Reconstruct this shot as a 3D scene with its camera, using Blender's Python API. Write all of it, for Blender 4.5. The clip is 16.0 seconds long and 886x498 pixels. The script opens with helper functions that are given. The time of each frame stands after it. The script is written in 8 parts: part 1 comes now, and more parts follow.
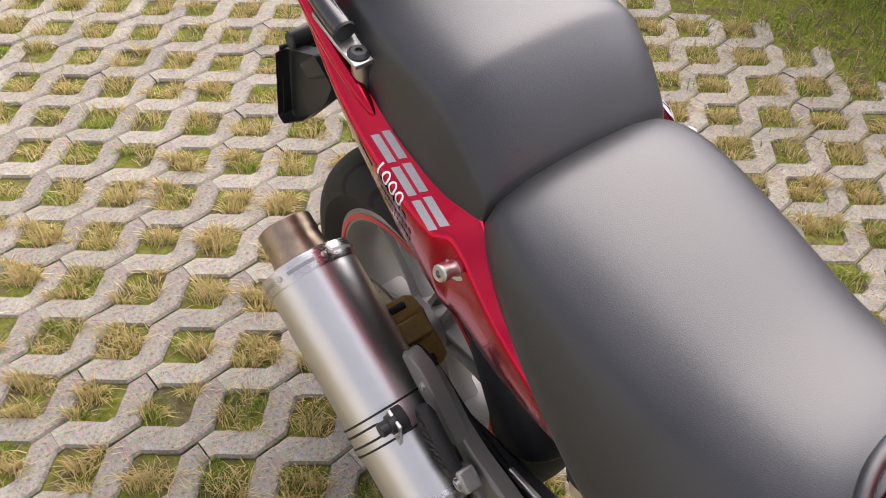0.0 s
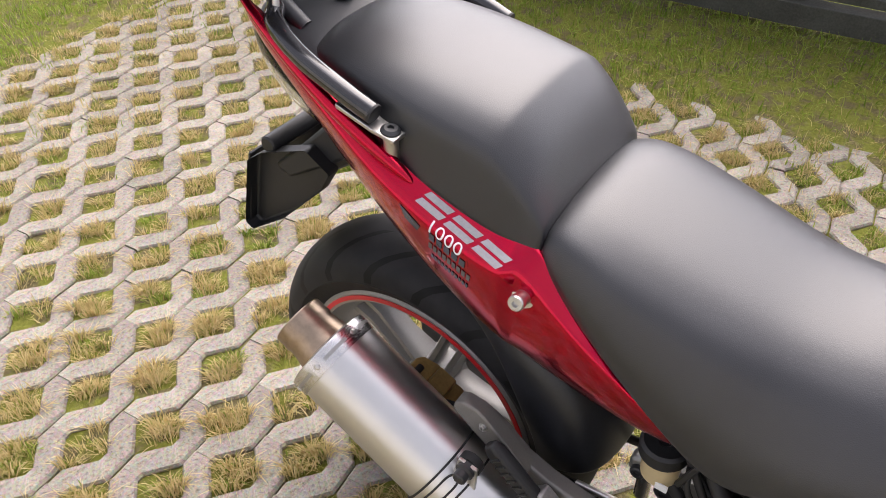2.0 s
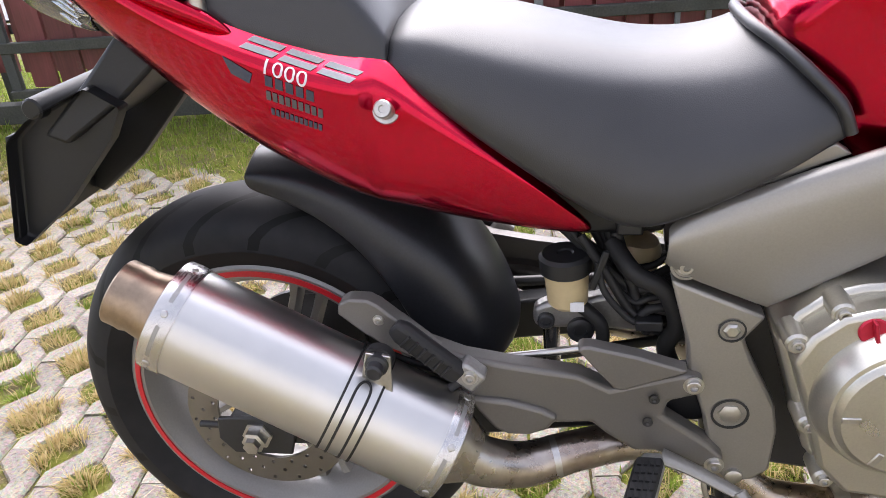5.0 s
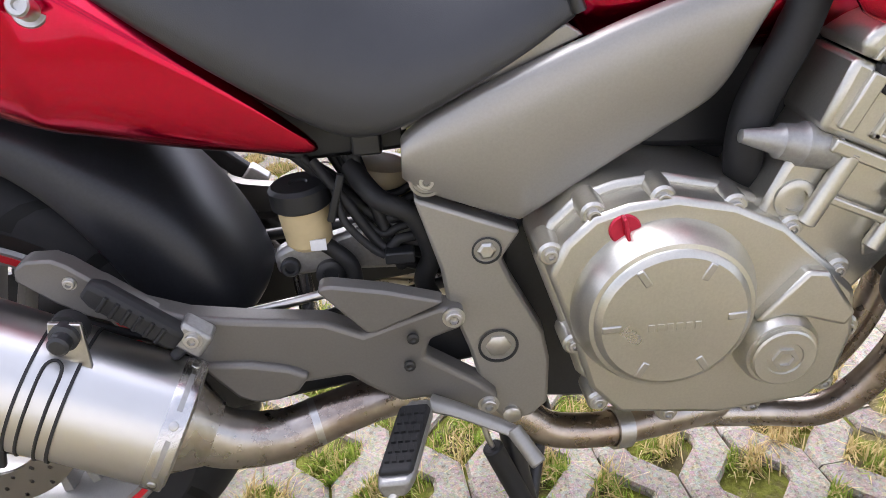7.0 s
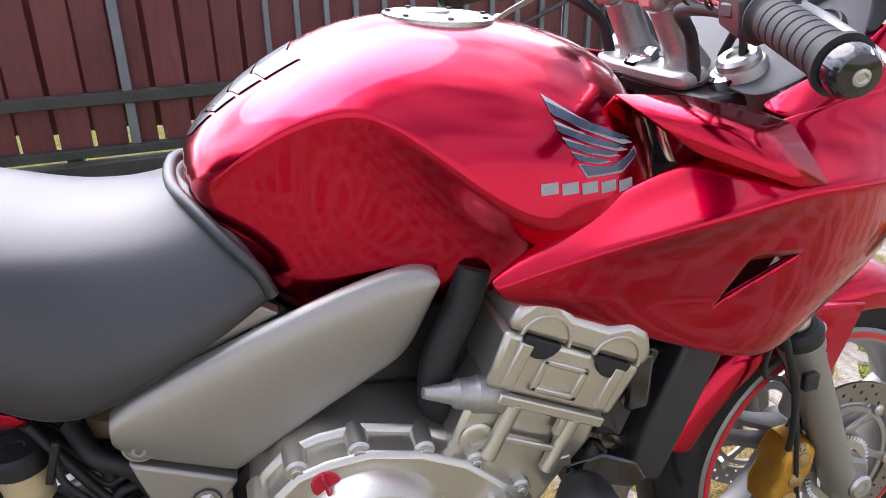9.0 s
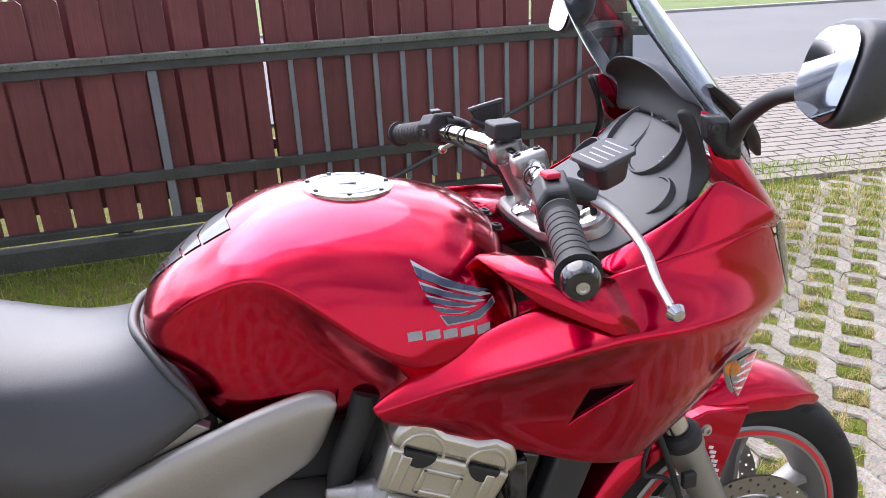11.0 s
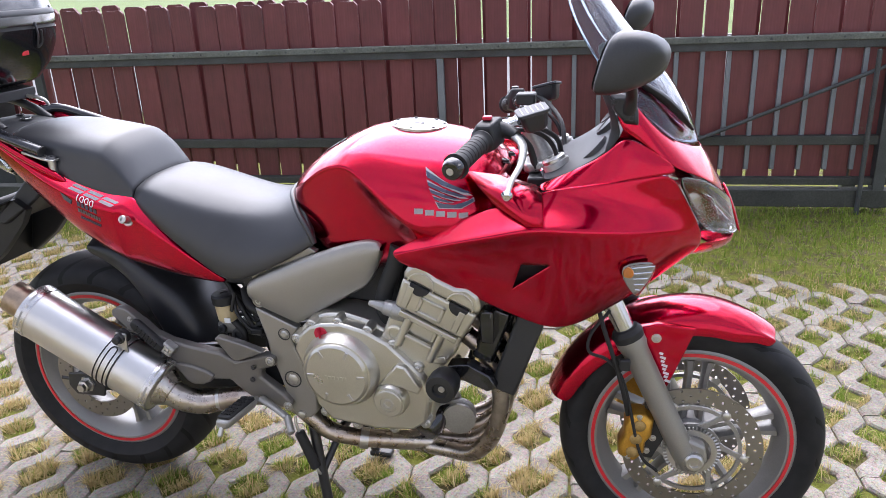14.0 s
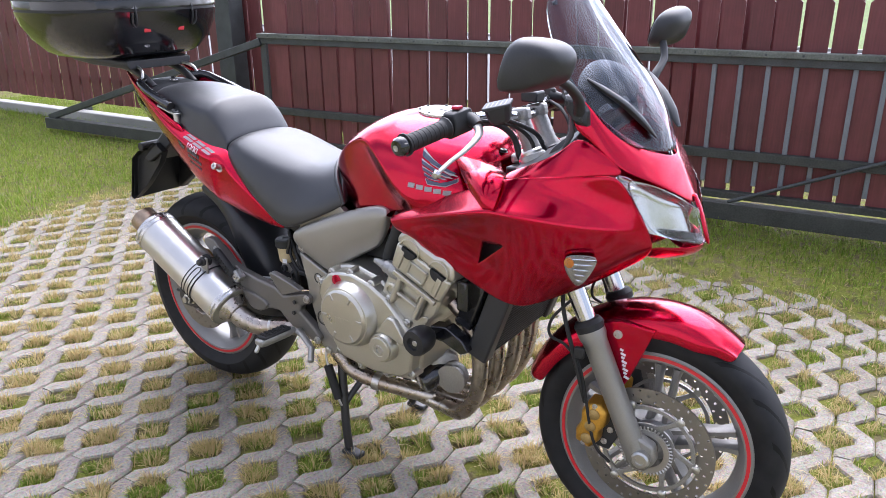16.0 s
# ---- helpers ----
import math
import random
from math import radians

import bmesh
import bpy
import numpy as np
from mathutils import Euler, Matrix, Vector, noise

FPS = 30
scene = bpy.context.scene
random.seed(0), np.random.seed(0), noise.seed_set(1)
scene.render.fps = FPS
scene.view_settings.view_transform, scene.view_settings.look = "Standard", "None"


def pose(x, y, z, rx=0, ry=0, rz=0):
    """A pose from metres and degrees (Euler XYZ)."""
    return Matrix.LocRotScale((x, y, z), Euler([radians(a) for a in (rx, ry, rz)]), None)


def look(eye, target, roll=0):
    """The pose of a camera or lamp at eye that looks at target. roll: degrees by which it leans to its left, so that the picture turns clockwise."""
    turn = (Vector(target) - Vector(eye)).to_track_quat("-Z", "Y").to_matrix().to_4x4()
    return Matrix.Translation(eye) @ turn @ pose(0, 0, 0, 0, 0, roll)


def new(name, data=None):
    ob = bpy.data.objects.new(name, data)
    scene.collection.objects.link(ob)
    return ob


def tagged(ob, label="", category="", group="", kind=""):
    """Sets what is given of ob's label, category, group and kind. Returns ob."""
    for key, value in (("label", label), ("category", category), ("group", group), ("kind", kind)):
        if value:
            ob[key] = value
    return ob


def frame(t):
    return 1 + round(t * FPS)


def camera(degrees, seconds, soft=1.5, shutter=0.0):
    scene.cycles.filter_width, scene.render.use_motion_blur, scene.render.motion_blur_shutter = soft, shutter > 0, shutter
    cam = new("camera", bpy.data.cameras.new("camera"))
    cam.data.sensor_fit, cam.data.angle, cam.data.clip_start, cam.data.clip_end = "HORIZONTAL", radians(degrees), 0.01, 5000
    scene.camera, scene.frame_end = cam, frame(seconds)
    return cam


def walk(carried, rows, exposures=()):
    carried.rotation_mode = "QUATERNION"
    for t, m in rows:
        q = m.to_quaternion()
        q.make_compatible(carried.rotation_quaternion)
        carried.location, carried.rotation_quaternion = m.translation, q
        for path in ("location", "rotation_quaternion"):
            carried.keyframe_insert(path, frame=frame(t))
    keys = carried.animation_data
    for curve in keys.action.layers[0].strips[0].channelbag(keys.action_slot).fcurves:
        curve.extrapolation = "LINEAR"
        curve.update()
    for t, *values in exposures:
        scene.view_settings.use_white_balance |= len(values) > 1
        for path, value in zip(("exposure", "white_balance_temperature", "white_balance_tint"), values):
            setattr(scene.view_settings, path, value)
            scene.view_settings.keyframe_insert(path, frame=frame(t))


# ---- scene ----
cam = camera(60.7, 16.0, soft=0.8)
PATH = [
    (0, (0.621, -0.449, 1.351), (-0.455, 0.328, -0.145), -0.0),
    (0.5, (0.613, -0.446, 1.35), (-0.428, 0.393, -0.138), -0.6),
    (1, (0.591, -0.478, 1.347), (-0.397, 0.466, -0.113), -0.8),
    (1.5, (0.54, -0.582, 1.355), (-0.387, 0.494, -0.053), -0.8),
    (2, (0.512, -0.683, 1.372), (-0.367, 0.529, 0.046), -0.8),
    (2.5, (0.533, -0.742, 1.38), (-0.305, 0.596, 0.152), -1.4),
    (3, (0.588, -0.852, 1.391), (-0.192, 0.602, 0.261), -2.3),
    (3.2, (0.603, -0.902, 1.395), (-0.142, 0.595, 0.298), -2.8),
    (5.3, (0.429, -0.875, 0.942), (0.118, 0.879, 0.034), -4.8),
    (5.5, (0.429, -0.86, 0.915), (0.15, 0.888, -0.015), -4.8),
    (6, (0.449, -0.841, 0.893), (0.247, 0.909, -0.054), -4.9),
    (6.5, (0.499, -0.815, 0.888), (0.412, 0.937, -0.073), -4.7),
    (7, (0.539, -0.8, 0.883), (0.585, 0.955, -0.074), -4.2),
    (7.5, (0.573, -0.806, 0.892), (0.75, 0.953, -0.042), -3.3),
    (8, (0.619, -0.82, 0.932), (0.91, 0.949, 0.046), -2.3),
    (8.5, (0.654, -0.809, 0.996), (1.052, 0.949, 0.129), -1.4),
    (9, (0.682, -0.804, 1.084), (1.147, 0.954, 0.251), -0.8),
    (9.5, (0.713, -0.814, 1.172), (1.197, 0.961, 0.389), -0.9),
    (10, (0.773, -0.851, 1.233), (1.242, 0.94, 0.476), -1.3),
    (10.2, (0.798, -0.864, 1.24), (1.246, 0.936, 0.492), -1.7),
    (12.3, (1.03, -1.205, 1.271), (1.005, 0.658, 0.546), -2.6),
    (12.5, (1.104, -1.23, 1.265), (1.006, 0.63, 0.537), -2.5),
    (13, (1.224, -1.302, 1.268), (0.964, 0.545, 0.546), -2.4),
    (13.5, (1.292, -1.395, 1.256), (0.889, 0.432, 0.55), -2.6),
    (14, (1.385, -1.532, 1.278), (0.853, 0.269, 0.59), -2.7),
    (14.5, (1.465, -1.593, 1.308), (0.789, 0.166, 0.637), -2.7),
    (15, (1.637, -1.603, 1.308), (0.8, 0.088, 0.646), -2.2),
    (15.5, (1.798, -1.577, 1.309), (0.814, 0.031, 0.64), -1.4),
    (16, (1.942, -1.491, 1.284), (0.859, 0.045, 0.601), -0.6),
]
walk(cam, [(t, look(eye, target, roll)) for t, eye, target, roll in PATH], exposures=[(0, 0.30, 6850, 17), (2, 0.42, 6850, 17), (3.2, 0.46, 6800, 17), (5.3, 0.72, 6350, 17), (7, 0.82, 6250, 17), (8.5, 0.68, 6150, 19), (10, 0.38, 6150, 18), (12.3, 0.38, 6100, 17), (14, 0.40, 6050, 17), (16, 0.48, 5950, 17)])

# ---------------------------------------------------------------- world, sun
world = bpy.data.worlds.new("sky")
scene.world = world
world.use_nodes = True
wn, wl = world.node_tree.nodes, world.node_tree.links
sky = wn.new("ShaderNodeTexSky")
sky.sky_type, sky.sun_disc = "NISHITA", False
SUN_EL, SUN_AZ = radians(52), radians(-16)
sky.sun_elevation, sky.sun_rotation = SUN_EL, SUN_AZ
sky.air_density, sky.dust_density = 1.0, 2.0
wtc = wn.new("ShaderNodeTexCoord")
wmap = wn.new("ShaderNodeMapping")
wmap.inputs["Scale"].default_value = (1.0, 1.0, 2.6)
wl.new(wtc.outputs["Generated"], wmap.inputs["Vector"])
wnoise = wn.new("ShaderNodeTexNoise")
wnoise.inputs["Scale"].default_value = 3.0
wnoise.inputs["Detail"].default_value = 7.0
wnoise.inputs["Roughness"].default_value = 0.55
wl.new(wmap.outputs["Vector"], wnoise.inputs["Vector"])
wramp = wn.new("ShaderNodeValToRGB")
wramp.color_ramp.elements[0].position, wramp.color_ramp.elements[1].position = 0.36, 0.64
wramp.color_ramp.elements[0].color = (0.12, 0.12, 0.12, 1)
wl.new(wnoise.outputs["Fac"], wramp.inputs["Fac"])
wmix = wn.new("ShaderNodeMix")
wmix.data_type = "RGBA"
wmix.inputs["B"].default_value = (10.4, 10.6, 11.6, 1)
wl.new(wramp.outputs["Color"], wmix.inputs["Factor"])
wl.new(sky.outputs["Color"], wmix.inputs["A"])
# the cloud sheet is brightest low under the veiled sun
wdot = wn.new("ShaderNodeVectorMath")
wdot.operation = "DOT_PRODUCT"
wl.new(wtc.outputs["Generated"], wdot.inputs[0])
GLOW_EL = radians(32)
wdot.inputs[1].default_value = (math.sin(SUN_AZ) * math.cos(GLOW_EL), math.cos(SUN_AZ) * math.cos(GLOW_EL), math.sin(GLOW_EL))
wglow = wn.new("ShaderNodeMapRange")
wglow.interpolation_type = "SMOOTHERSTEP"
wl.new(wdot.outputs["Value"], wglow.inputs["Value"])
for key, value in (("From Min", 0.0), ("From Max", 1.0), ("To Min", 0.48), ("To Max", 2.3)):
    wglow.inputs[key].default_value = value
wbright = wn.new("ShaderNodeVectorMath")
wbright.operation = "SCALE"
wbright.inputs[0].default_value = (12.0, 12.3, 13.4)
wl.new(wglow.outputs["Result"], wbright.inputs["Scale"])
wl.new(wbright.outputs["Vector"], wmix.inputs["B"])
wl.new(wmix.outputs["Result"], wn["Background"].inputs["Color"])
wn["Background"].inputs["Strength"].default_value = 0.15

sun = bpy.data.lights.new("sun", "SUN")
sun.energy, sun.angle, sun.color = 2.9, radians(60), (1.0, 0.96, 0.92)
sun_ob = new("sun", sun)
sun_ob.rotation_euler = Euler((radians(90) - SUN_EL, 0, radians(180) - SUN_AZ))


# ---------------------------------------------------------------- materials
class Nodes:
    """Short hand for a node tree."""

    def __init__(self, name):
        self.m = bpy.data.materials.new(name)
        self.m.use_nodes = True
        self.t = self.m.node_tree
        self.p = self.t.nodes["Principled BSDF"]

    def n(self, kind, **ins):
        node = self.t.nodes.new("ShaderNode" + kind)
        for k, v in ins.items():
            self.put(node.inputs[k.replace("_", " ")], v)
        return node

    def put(self, socket, v):
        if hasattr(v, "is_output"):
            self.t.links.new(v, socket)
        else:
            socket.default_value = v

    def obj(self):
        return self.n("TexCoord").outputs["Object"]

    def noise(self, scale, detail=4.0, rough=0.55, vec=None):
        return self.n("TexNoise", Vector=vec or self.obj(), Scale=scale, Detail=detail, Roughness=rough).outputs["Fac"]

    def ramp(self, fac, *stops):
        r = self.n("ValToRGB", Fac=fac)
        e = r.color_ramp.elements
        while len(e) < len(stops):
            e.new(0.5)
        for el, (pos, col) in zip(e, stops):
            el.position = pos
            el.color = (*col, 1) if len(col) == 3 else col
        return r.outputs["Color"]

    def math(self, op, a, b=0.0, c=0.0):
        m = self.n("Math")
        m.operation = op
        for s, v in zip(m.inputs, (a, b, c)):
            self.put(s, v)
        return m.outputs[0]

    def mix(self, fac, a, b, blend="MIX"):
        m = self.n("Mix")
        m.data_type, m.blend_type = "RGBA", blend
        self.put(m.inputs["Factor"], fac)
        for k, v in (("A", a), ("B", b)):
            self.put(m.inputs[k], (*v, 1) if isinstance(v, tuple) and len(v) == 3 else v)
        return m.outputs["Result"]

    def bump(self, height, strength=0.3, distance=0.001, normal=None):
        b = self.n("Bump", Height=height, Strength=strength, Distance=distance)
        if normal:
            self.put(b.inputs["Normal"], normal)
        return b.outputs["Normal"]

    def set(self, **ins):
        for k, v in ins.items():
            v = (*v, 1) if isinstance(v, tuple) and len(v) == 3 and k != "Normal" else v
            self.put(self.p.inputs[k.replace("_", " ")], v)
        return self


def tint(c, f):
    return tuple(max(0.0, min(1.0, v * f)) for v in c)


def plain(name, col, rough, metal=0.0, grain=180.0, var=0.12, bump=0.12, dist=0.0004, wear=6.0, coat=0.0, spec=0.5):
    """A surface with fine grain and broad uneven tone."""
    k = Nodes(name)
    broad = k.noise(wear, 5.0)
    fine = k.noise(grain, 3.0)
    tone = k.mix(0.45, broad, fine)
    k.set(Base_Color=k.ramp(tone, (0.3, tint(col, 1 - var)), (0.7, tint(col, 1 + var))), Metallic=metal, Specular_IOR_Level=spec)
    k.set(Roughness=k.math("MULTIPLY_ADD", broad, 0.18, rough - 0.09), Normal=k.bump(fine, bump, dist), Coat_Weight=coat, Coat_Roughness=0.04)
    return k.m


def red_paint():
    k = Nodes("red_candy_paint")
    flake = k.n("TexVoronoi", Vector=k.obj(), Scale=2400.0).outputs["Color"]
    broad = k.noise(3.0)
    col = k.ramp(broad, (0.3, (0.47, 0.0, 0.024)), (0.7, (0.55, 0.0, 0.031)))
    k.set(Base_Color=k.mix(0.05, col, flake, "OVERLAY"), Metallic=1.0, Roughness=0.21, Coat_Weight=0.58, Coat_IOR=1.46)
    dust = k.ramp(k.noise(900.0, 2.0), (0.66, (0, 0, 0)), (0.74, (1, 1, 1)))
    k.set(Coat_Roughness=k.math("MULTIPLY_ADD", dust, 0.08, 0.008))
    return k.m


def vinyl():
    k = Nodes("black_seat_vinyl")
    cell = k.n("TexVoronoi", Vector=k.obj(), Scale=520.0)
    cell.feature = "DISTANCE_TO_EDGE"
    crease = k.noise(9.0, 6.0, 0.6)
    k.set(Base_Color=k.ramp(crease, (0.3, (0.010, 0.0105, 0.0125)), (0.75, (0.020, 0.021, 0.024))))
    k.set(Roughness=k.math("MULTIPLY_ADD", crease, 0.14, 0.33), Specular_IOR_Level=0.75, Sheen_Weight=0.06, Sheen_Roughness=0.45)
    k.set(Normal=k.bump(crease, 0.08, 0.004, k.bump(cell.outputs["Distance"], 0.25, 0.0006)))
    return k.m


def brushed(name, col, rough, axis=(1, 60, 60), wear=5.0, scratch=True):
    k = Nodes(name)
    mp = k.n("Mapping", Vector=k.obj())
    mp.inputs["Scale"].default_value = axis
    lines = k.noise(22.0, 4.0, 0.6, mp.outputs["Vector"])
    broad = k.noise(wear, 6.0)
    spots = k.ramp(k.noise(46.0, 3.0, 0.7), (0.70, (0, 0, 0)), (0.78, (1, 1, 1)))
    k.set(Base_Color=k.mix(k.math("MULTIPLY", spots, 0.25 if scratch else 0.0), k.ramp(broad, (0.3, tint(col, 0.86)), (0.7, tint(col, 1.05))), (0.35, 0.34, 0.32)))
    k.set(Metallic=1.0, Roughness=k.math("ADD", k.math("MULTIPLY", lines, 0.16), k.math("MULTIPLY_ADD", broad, 0.12, rough - 0.13)))
    k.set(Normal=k.bump(lines, 0.05, 0.0005))
    return k.m


def heat_steel():
    k = Nodes("heat_tinted_steel")
    sep = k.n("SeparateXYZ", Vector=k.obj())
    wob = k.math("ADD", sep.outputs["X"], k.math("MULTIPLY", k.noise(14.0), 0.1))
    col = k.ramp(k.math("FRACT", k.math("MULTIPLY", wob, 1.7)), (0.0, (0.50, 0.46, 0.40)), (0.35, (0.36, 0.25, 0.17)), (0.6, (0.55, 0.51, 0.46)), (0.85, (0.30, 0.22, 0.18)), (1.0, (0.50, 0.46, 0.40)))
    stain = k.noise(40.0, 5.0)
    k.set(Base_Color=k.mix(0.35, col, k.ramp(stain, (0.3, (0.2, 0.17, 0.14)), (0.7, (0.7, 0.67, 0.62)))), Metallic=1.0, Roughness=k.math("MULTIPLY_ADD", stain, 0.25, 0.16))
    return k.m


def tyre_rubber(name, n, k_v):
    """Rubber with slanting tread grooves; the object's origin lies on the wheel's axle, which is y."""
    k = Nodes(name)
    sep = k.n("SeparateXYZ", Vector=k.obj())
    ang = k.math("ARCTAN2", sep.outputs["X"], sep.outputs["Z"])
    ay = k.math("ABSOLUTE", sep.outputs["Y"])
    rad = k.math("SQRT", k.math("ADD", k.math("MULTIPLY", sep.outputs["X"], sep.outputs["X"]), k.math("MULTIPLY", sep.outputs["Z"], sep.outputs["Z"])))
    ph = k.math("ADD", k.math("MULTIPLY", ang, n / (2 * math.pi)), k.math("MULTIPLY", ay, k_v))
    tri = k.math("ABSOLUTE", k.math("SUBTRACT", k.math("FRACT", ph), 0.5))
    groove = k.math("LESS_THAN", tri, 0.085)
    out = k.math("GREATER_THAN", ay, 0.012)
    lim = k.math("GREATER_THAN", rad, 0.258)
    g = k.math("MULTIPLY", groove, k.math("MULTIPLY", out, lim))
    dust = k.noise(24.0, 5.0)
    fine = k.noise(300.0, 2.0)
    base = k.ramp(dust, (0.3, (0.010, 0.0105, 0.012)), (0.75, (0.024, 0.024, 0.025)))
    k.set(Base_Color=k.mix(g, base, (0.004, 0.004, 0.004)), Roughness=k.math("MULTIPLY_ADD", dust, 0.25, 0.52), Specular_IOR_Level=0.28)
    k.set(Normal=k.bump(k.math("SUBTRACT", 1.0, g), 1.0, 0.004, k.bump(fine, 0.15, 0.0005)))
    return k.m


def concrete():
    k = Nodes("paver_concrete")
    rnd = k.n("ObjectInfo").outputs["Random"]
    isl = k.n("NewGeometry").outputs["Random Per Island"]
    broad = k.noise(2.2, 6.0, 0.6)
    mid = k.noise(26.0, 6.0, 0.65)
    fine = k.noise(420.0, 3.0, 0.7)
    stone = k.n("TexVoronoi", Vector=k.obj(), Scale=190.0).outputs["Color"]
    grit = k.noise(170.0, 5.0, 0.8)
    tone = k.mix(0.55, k.mix(0.5, broad, mid), k.mix(0.5, fine, grit))
    col = k.ramp(tone, (0.33, (0.080, 0.069, 0.053)), (0.5, (0.260, 0.233, 0.190)), (0.66, (0.47, 0.43, 0.365)))
    col = k.mix(0.16, col, stone, "OVERLAY")
    chips = k.ramp(k.noise(240.0, 2.0, 0.5), (0.62, (0, 0, 0)), (0.70, (1, 1, 1)))
    col = k.mix(k.math("MULTIPLY", chips, 0.45), col, (0.50, 0.47, 0.41))
    pit = k.ramp(k.noise(110.0, 4.0, 0.75), (0.34, (0.30, 0.28, 0.25)), (0.46, (1, 1, 1)))
    col = k.mix(0.8, col, pit, "MULTIPLY")
    moss = k.ramp(k.noise(7.0, 5.0, 0.7), (0.58, (0, 0, 0)), (0.72, (1, 1, 1)))
    col = k.mix(k.math("MULTIPLY", moss, 0.35), col, (0.15, 0.145, 0.08))
    shade = k.math("MULTIPLY_ADD", k.math("FRACT", k.math("ADD", rnd, isl)), 0.24, 0.88)
    col = k.mix(1.0, col, k.n("CombineColor", Red=shade, Green=shade, Blue=shade).outputs["Color"], "MULTIPLY")
    k.set(Base_Color=col, Roughness=0.88, Specular_IOR_Level=0.3, Normal=k.bump(grit, 0.7, 0.003, k.bump(mid, 0.5, 0.004)))
    return k.m


def soil():
    k = Nodes("soil_and_moss")
    a, b, c = k.noise(5.0, 6.0, 0.65), k.noise(70.0, 6.0, 0.7), k.noise(17.0, 5.0, 0.6)
    earth = k.ramp(k.mix(0.6, a, b), (0.3, (0.045, 0.038, 0.018)), (0.5, (0.125, 0.105, 0.050)), (0.72, (0.24, 0.20, 0.105)))
    moss = k.ramp(b, (0.3, (0.085, 0.092, 0.014)), (0.7, (0.20, 0.21, 0.040)))
    k.set(Base_Color=k.mix(k.ramp(c, (0.42, (0, 0, 0)), (0.52, (1, 1, 1))), earth, moss), Roughness=0.95, Specular_IOR_Level=0.15, Normal=k.bump(b, 0.9, 0.012))
    return k.m


def blades(name, *cols):
    k = Nodes(name)
    isl = k.n("NewGeometry").outputs["Random Per Island"]
    col = k.ramp(isl, *[(i / (len(cols) - 1), c) for i, c in enumerate(cols)])
    patch = k.noise(1.1, 3.0)
    k.set(Base_Color=k.mix(k.ramp(patch, (0.35, (0, 0, 0)), (0.7, (0.6, 0.6, 0.6))), col, tint(cols[0], 0.85)), Roughness=0.6, Specular_IOR_Level=0.25)
    # thin blades let light through
    thin = k.n("BsdfTranslucent", Color=k.mix(0.5, col, tint(cols[1], 1.3)))
    both_ways = k.n("MixShader")
    k.put(both_ways.inputs[0], 0.42)
    k.put(both_ways.inputs[1], k.p.outputs["BSDF"])
    k.put(both_ways.inputs[2], thin.outputs["BSDF"])
    k.put(k.t.nodes["Material Output"].inputs["Surface"], both_ways.outputs["Shader"])
    return k.m


def fence_wood():
    k = Nodes("red_brown_stained_wood")
    rnd = k.n("ObjectInfo").outputs["Random"]
    mp = k.n("Mapping", Vector=k.obj())
    mp.inputs["Scale"].default_value = (30, 30, 1.6)
    grain = k.noise(3.0, 6.0, 0.6, mp.outputs["Vector"])
    off = k.n("CombineXYZ", X=k.math("MULTIPLY", rnd, 31.0), Y=k.math("MULTIPLY", rnd, 17.0), Z=0.0).outputs["Vector"]
    va = k.n("VectorMath")
    k.put(va.inputs[0], k.obj())
    k.put(va.inputs[1], off)
    blot = k.noise(4.2, 6.0, 0.65, va.outputs["Vector"])
    col = k.ramp(k.mix(0.5, grain, blot), (0.3, (0.090, 0.024, 0.024)), (0.55, (0.155, 0.040, 0.041)), (0.8, (0.225, 0.072, 0.068)))
    sep = k.n("SeparateXYZ", Vector=k.obj())
    worn = k.ramp(k.noise(9.0, 6.0, 0.75, va.outputs["Vector"]), (0.62, (0, 0, 0)), (0.72, (1, 1, 1)))
    low = k.ramp(sep.outputs["Z"], (0.16, (1, 1, 1)), (0.42, (0, 0, 0)))
    col = k.mix(k.math("MULTIPLY", worn, k.math("MULTIPLY_ADD", low, 0.55, 0.06)), col, (0.16, 0.15, 0.085))
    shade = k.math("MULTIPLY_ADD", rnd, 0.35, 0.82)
    col = k.mix(1.0, col, k.n("CombineColor", Red=shade, Green=shade, Blue=shade).outputs["Color"], "MULTIPLY")
    k.set(Base_Color=col, Roughness=k.math("MULTIPLY_ADD", blot, 0.25, 0.36), Normal=k.bump(grain, 0.35, 0.002))
    return k.m


def glassy(name, col, rough=0.02, alpha=1.0, ior=1.45):
    k = Nodes(name)
    k.set(Base_Color=col, Roughness=rough, Transmission_Weight=alpha, IOR=ior)
    return k.m


RED = red_paint()
VINYL = vinyl()
ALU = brushed("brushed_aluminium_sleeve", (0.66, 0.65, 0.63), 0.33, (60, 2, 60))
CHROME = brushed("polished_chrome", (0.62, 0.62, 0.63), 0.14, (40, 40, 40), scratch=False)
STEEL = plain("bolt_steel", (0.55, 0.54, 0.52), 0.34, 1.0, 300, 0.1)
PIPE = heat_steel()
GREY = plain("grey_frame_paint", (0.33, 0.315, 0.285), 0.34, 0.6, 420, 0.08, 0.06)
HANGGREY = plain("dark_grey_cast_paint", (0.175, 0.165, 0.150), 0.40, 0.45, 420, 0.10, 0.10)
ENGINE = plain("silver_engine_paint", (0.56, 0.54, 0.475), 0.31, 0.88, 420, 0.10, 0.10)
CASTING = plain("rough_cast_alloy", (0.36, 0.355, 0.34), 0.46, 0.8, 260, 0.2, 0.35)
RIMSILVER = plain("silver_wheel_paint", (0.31, 0.305, 0.295), 0.48, 0.6, 320, 0.1, 0.08)
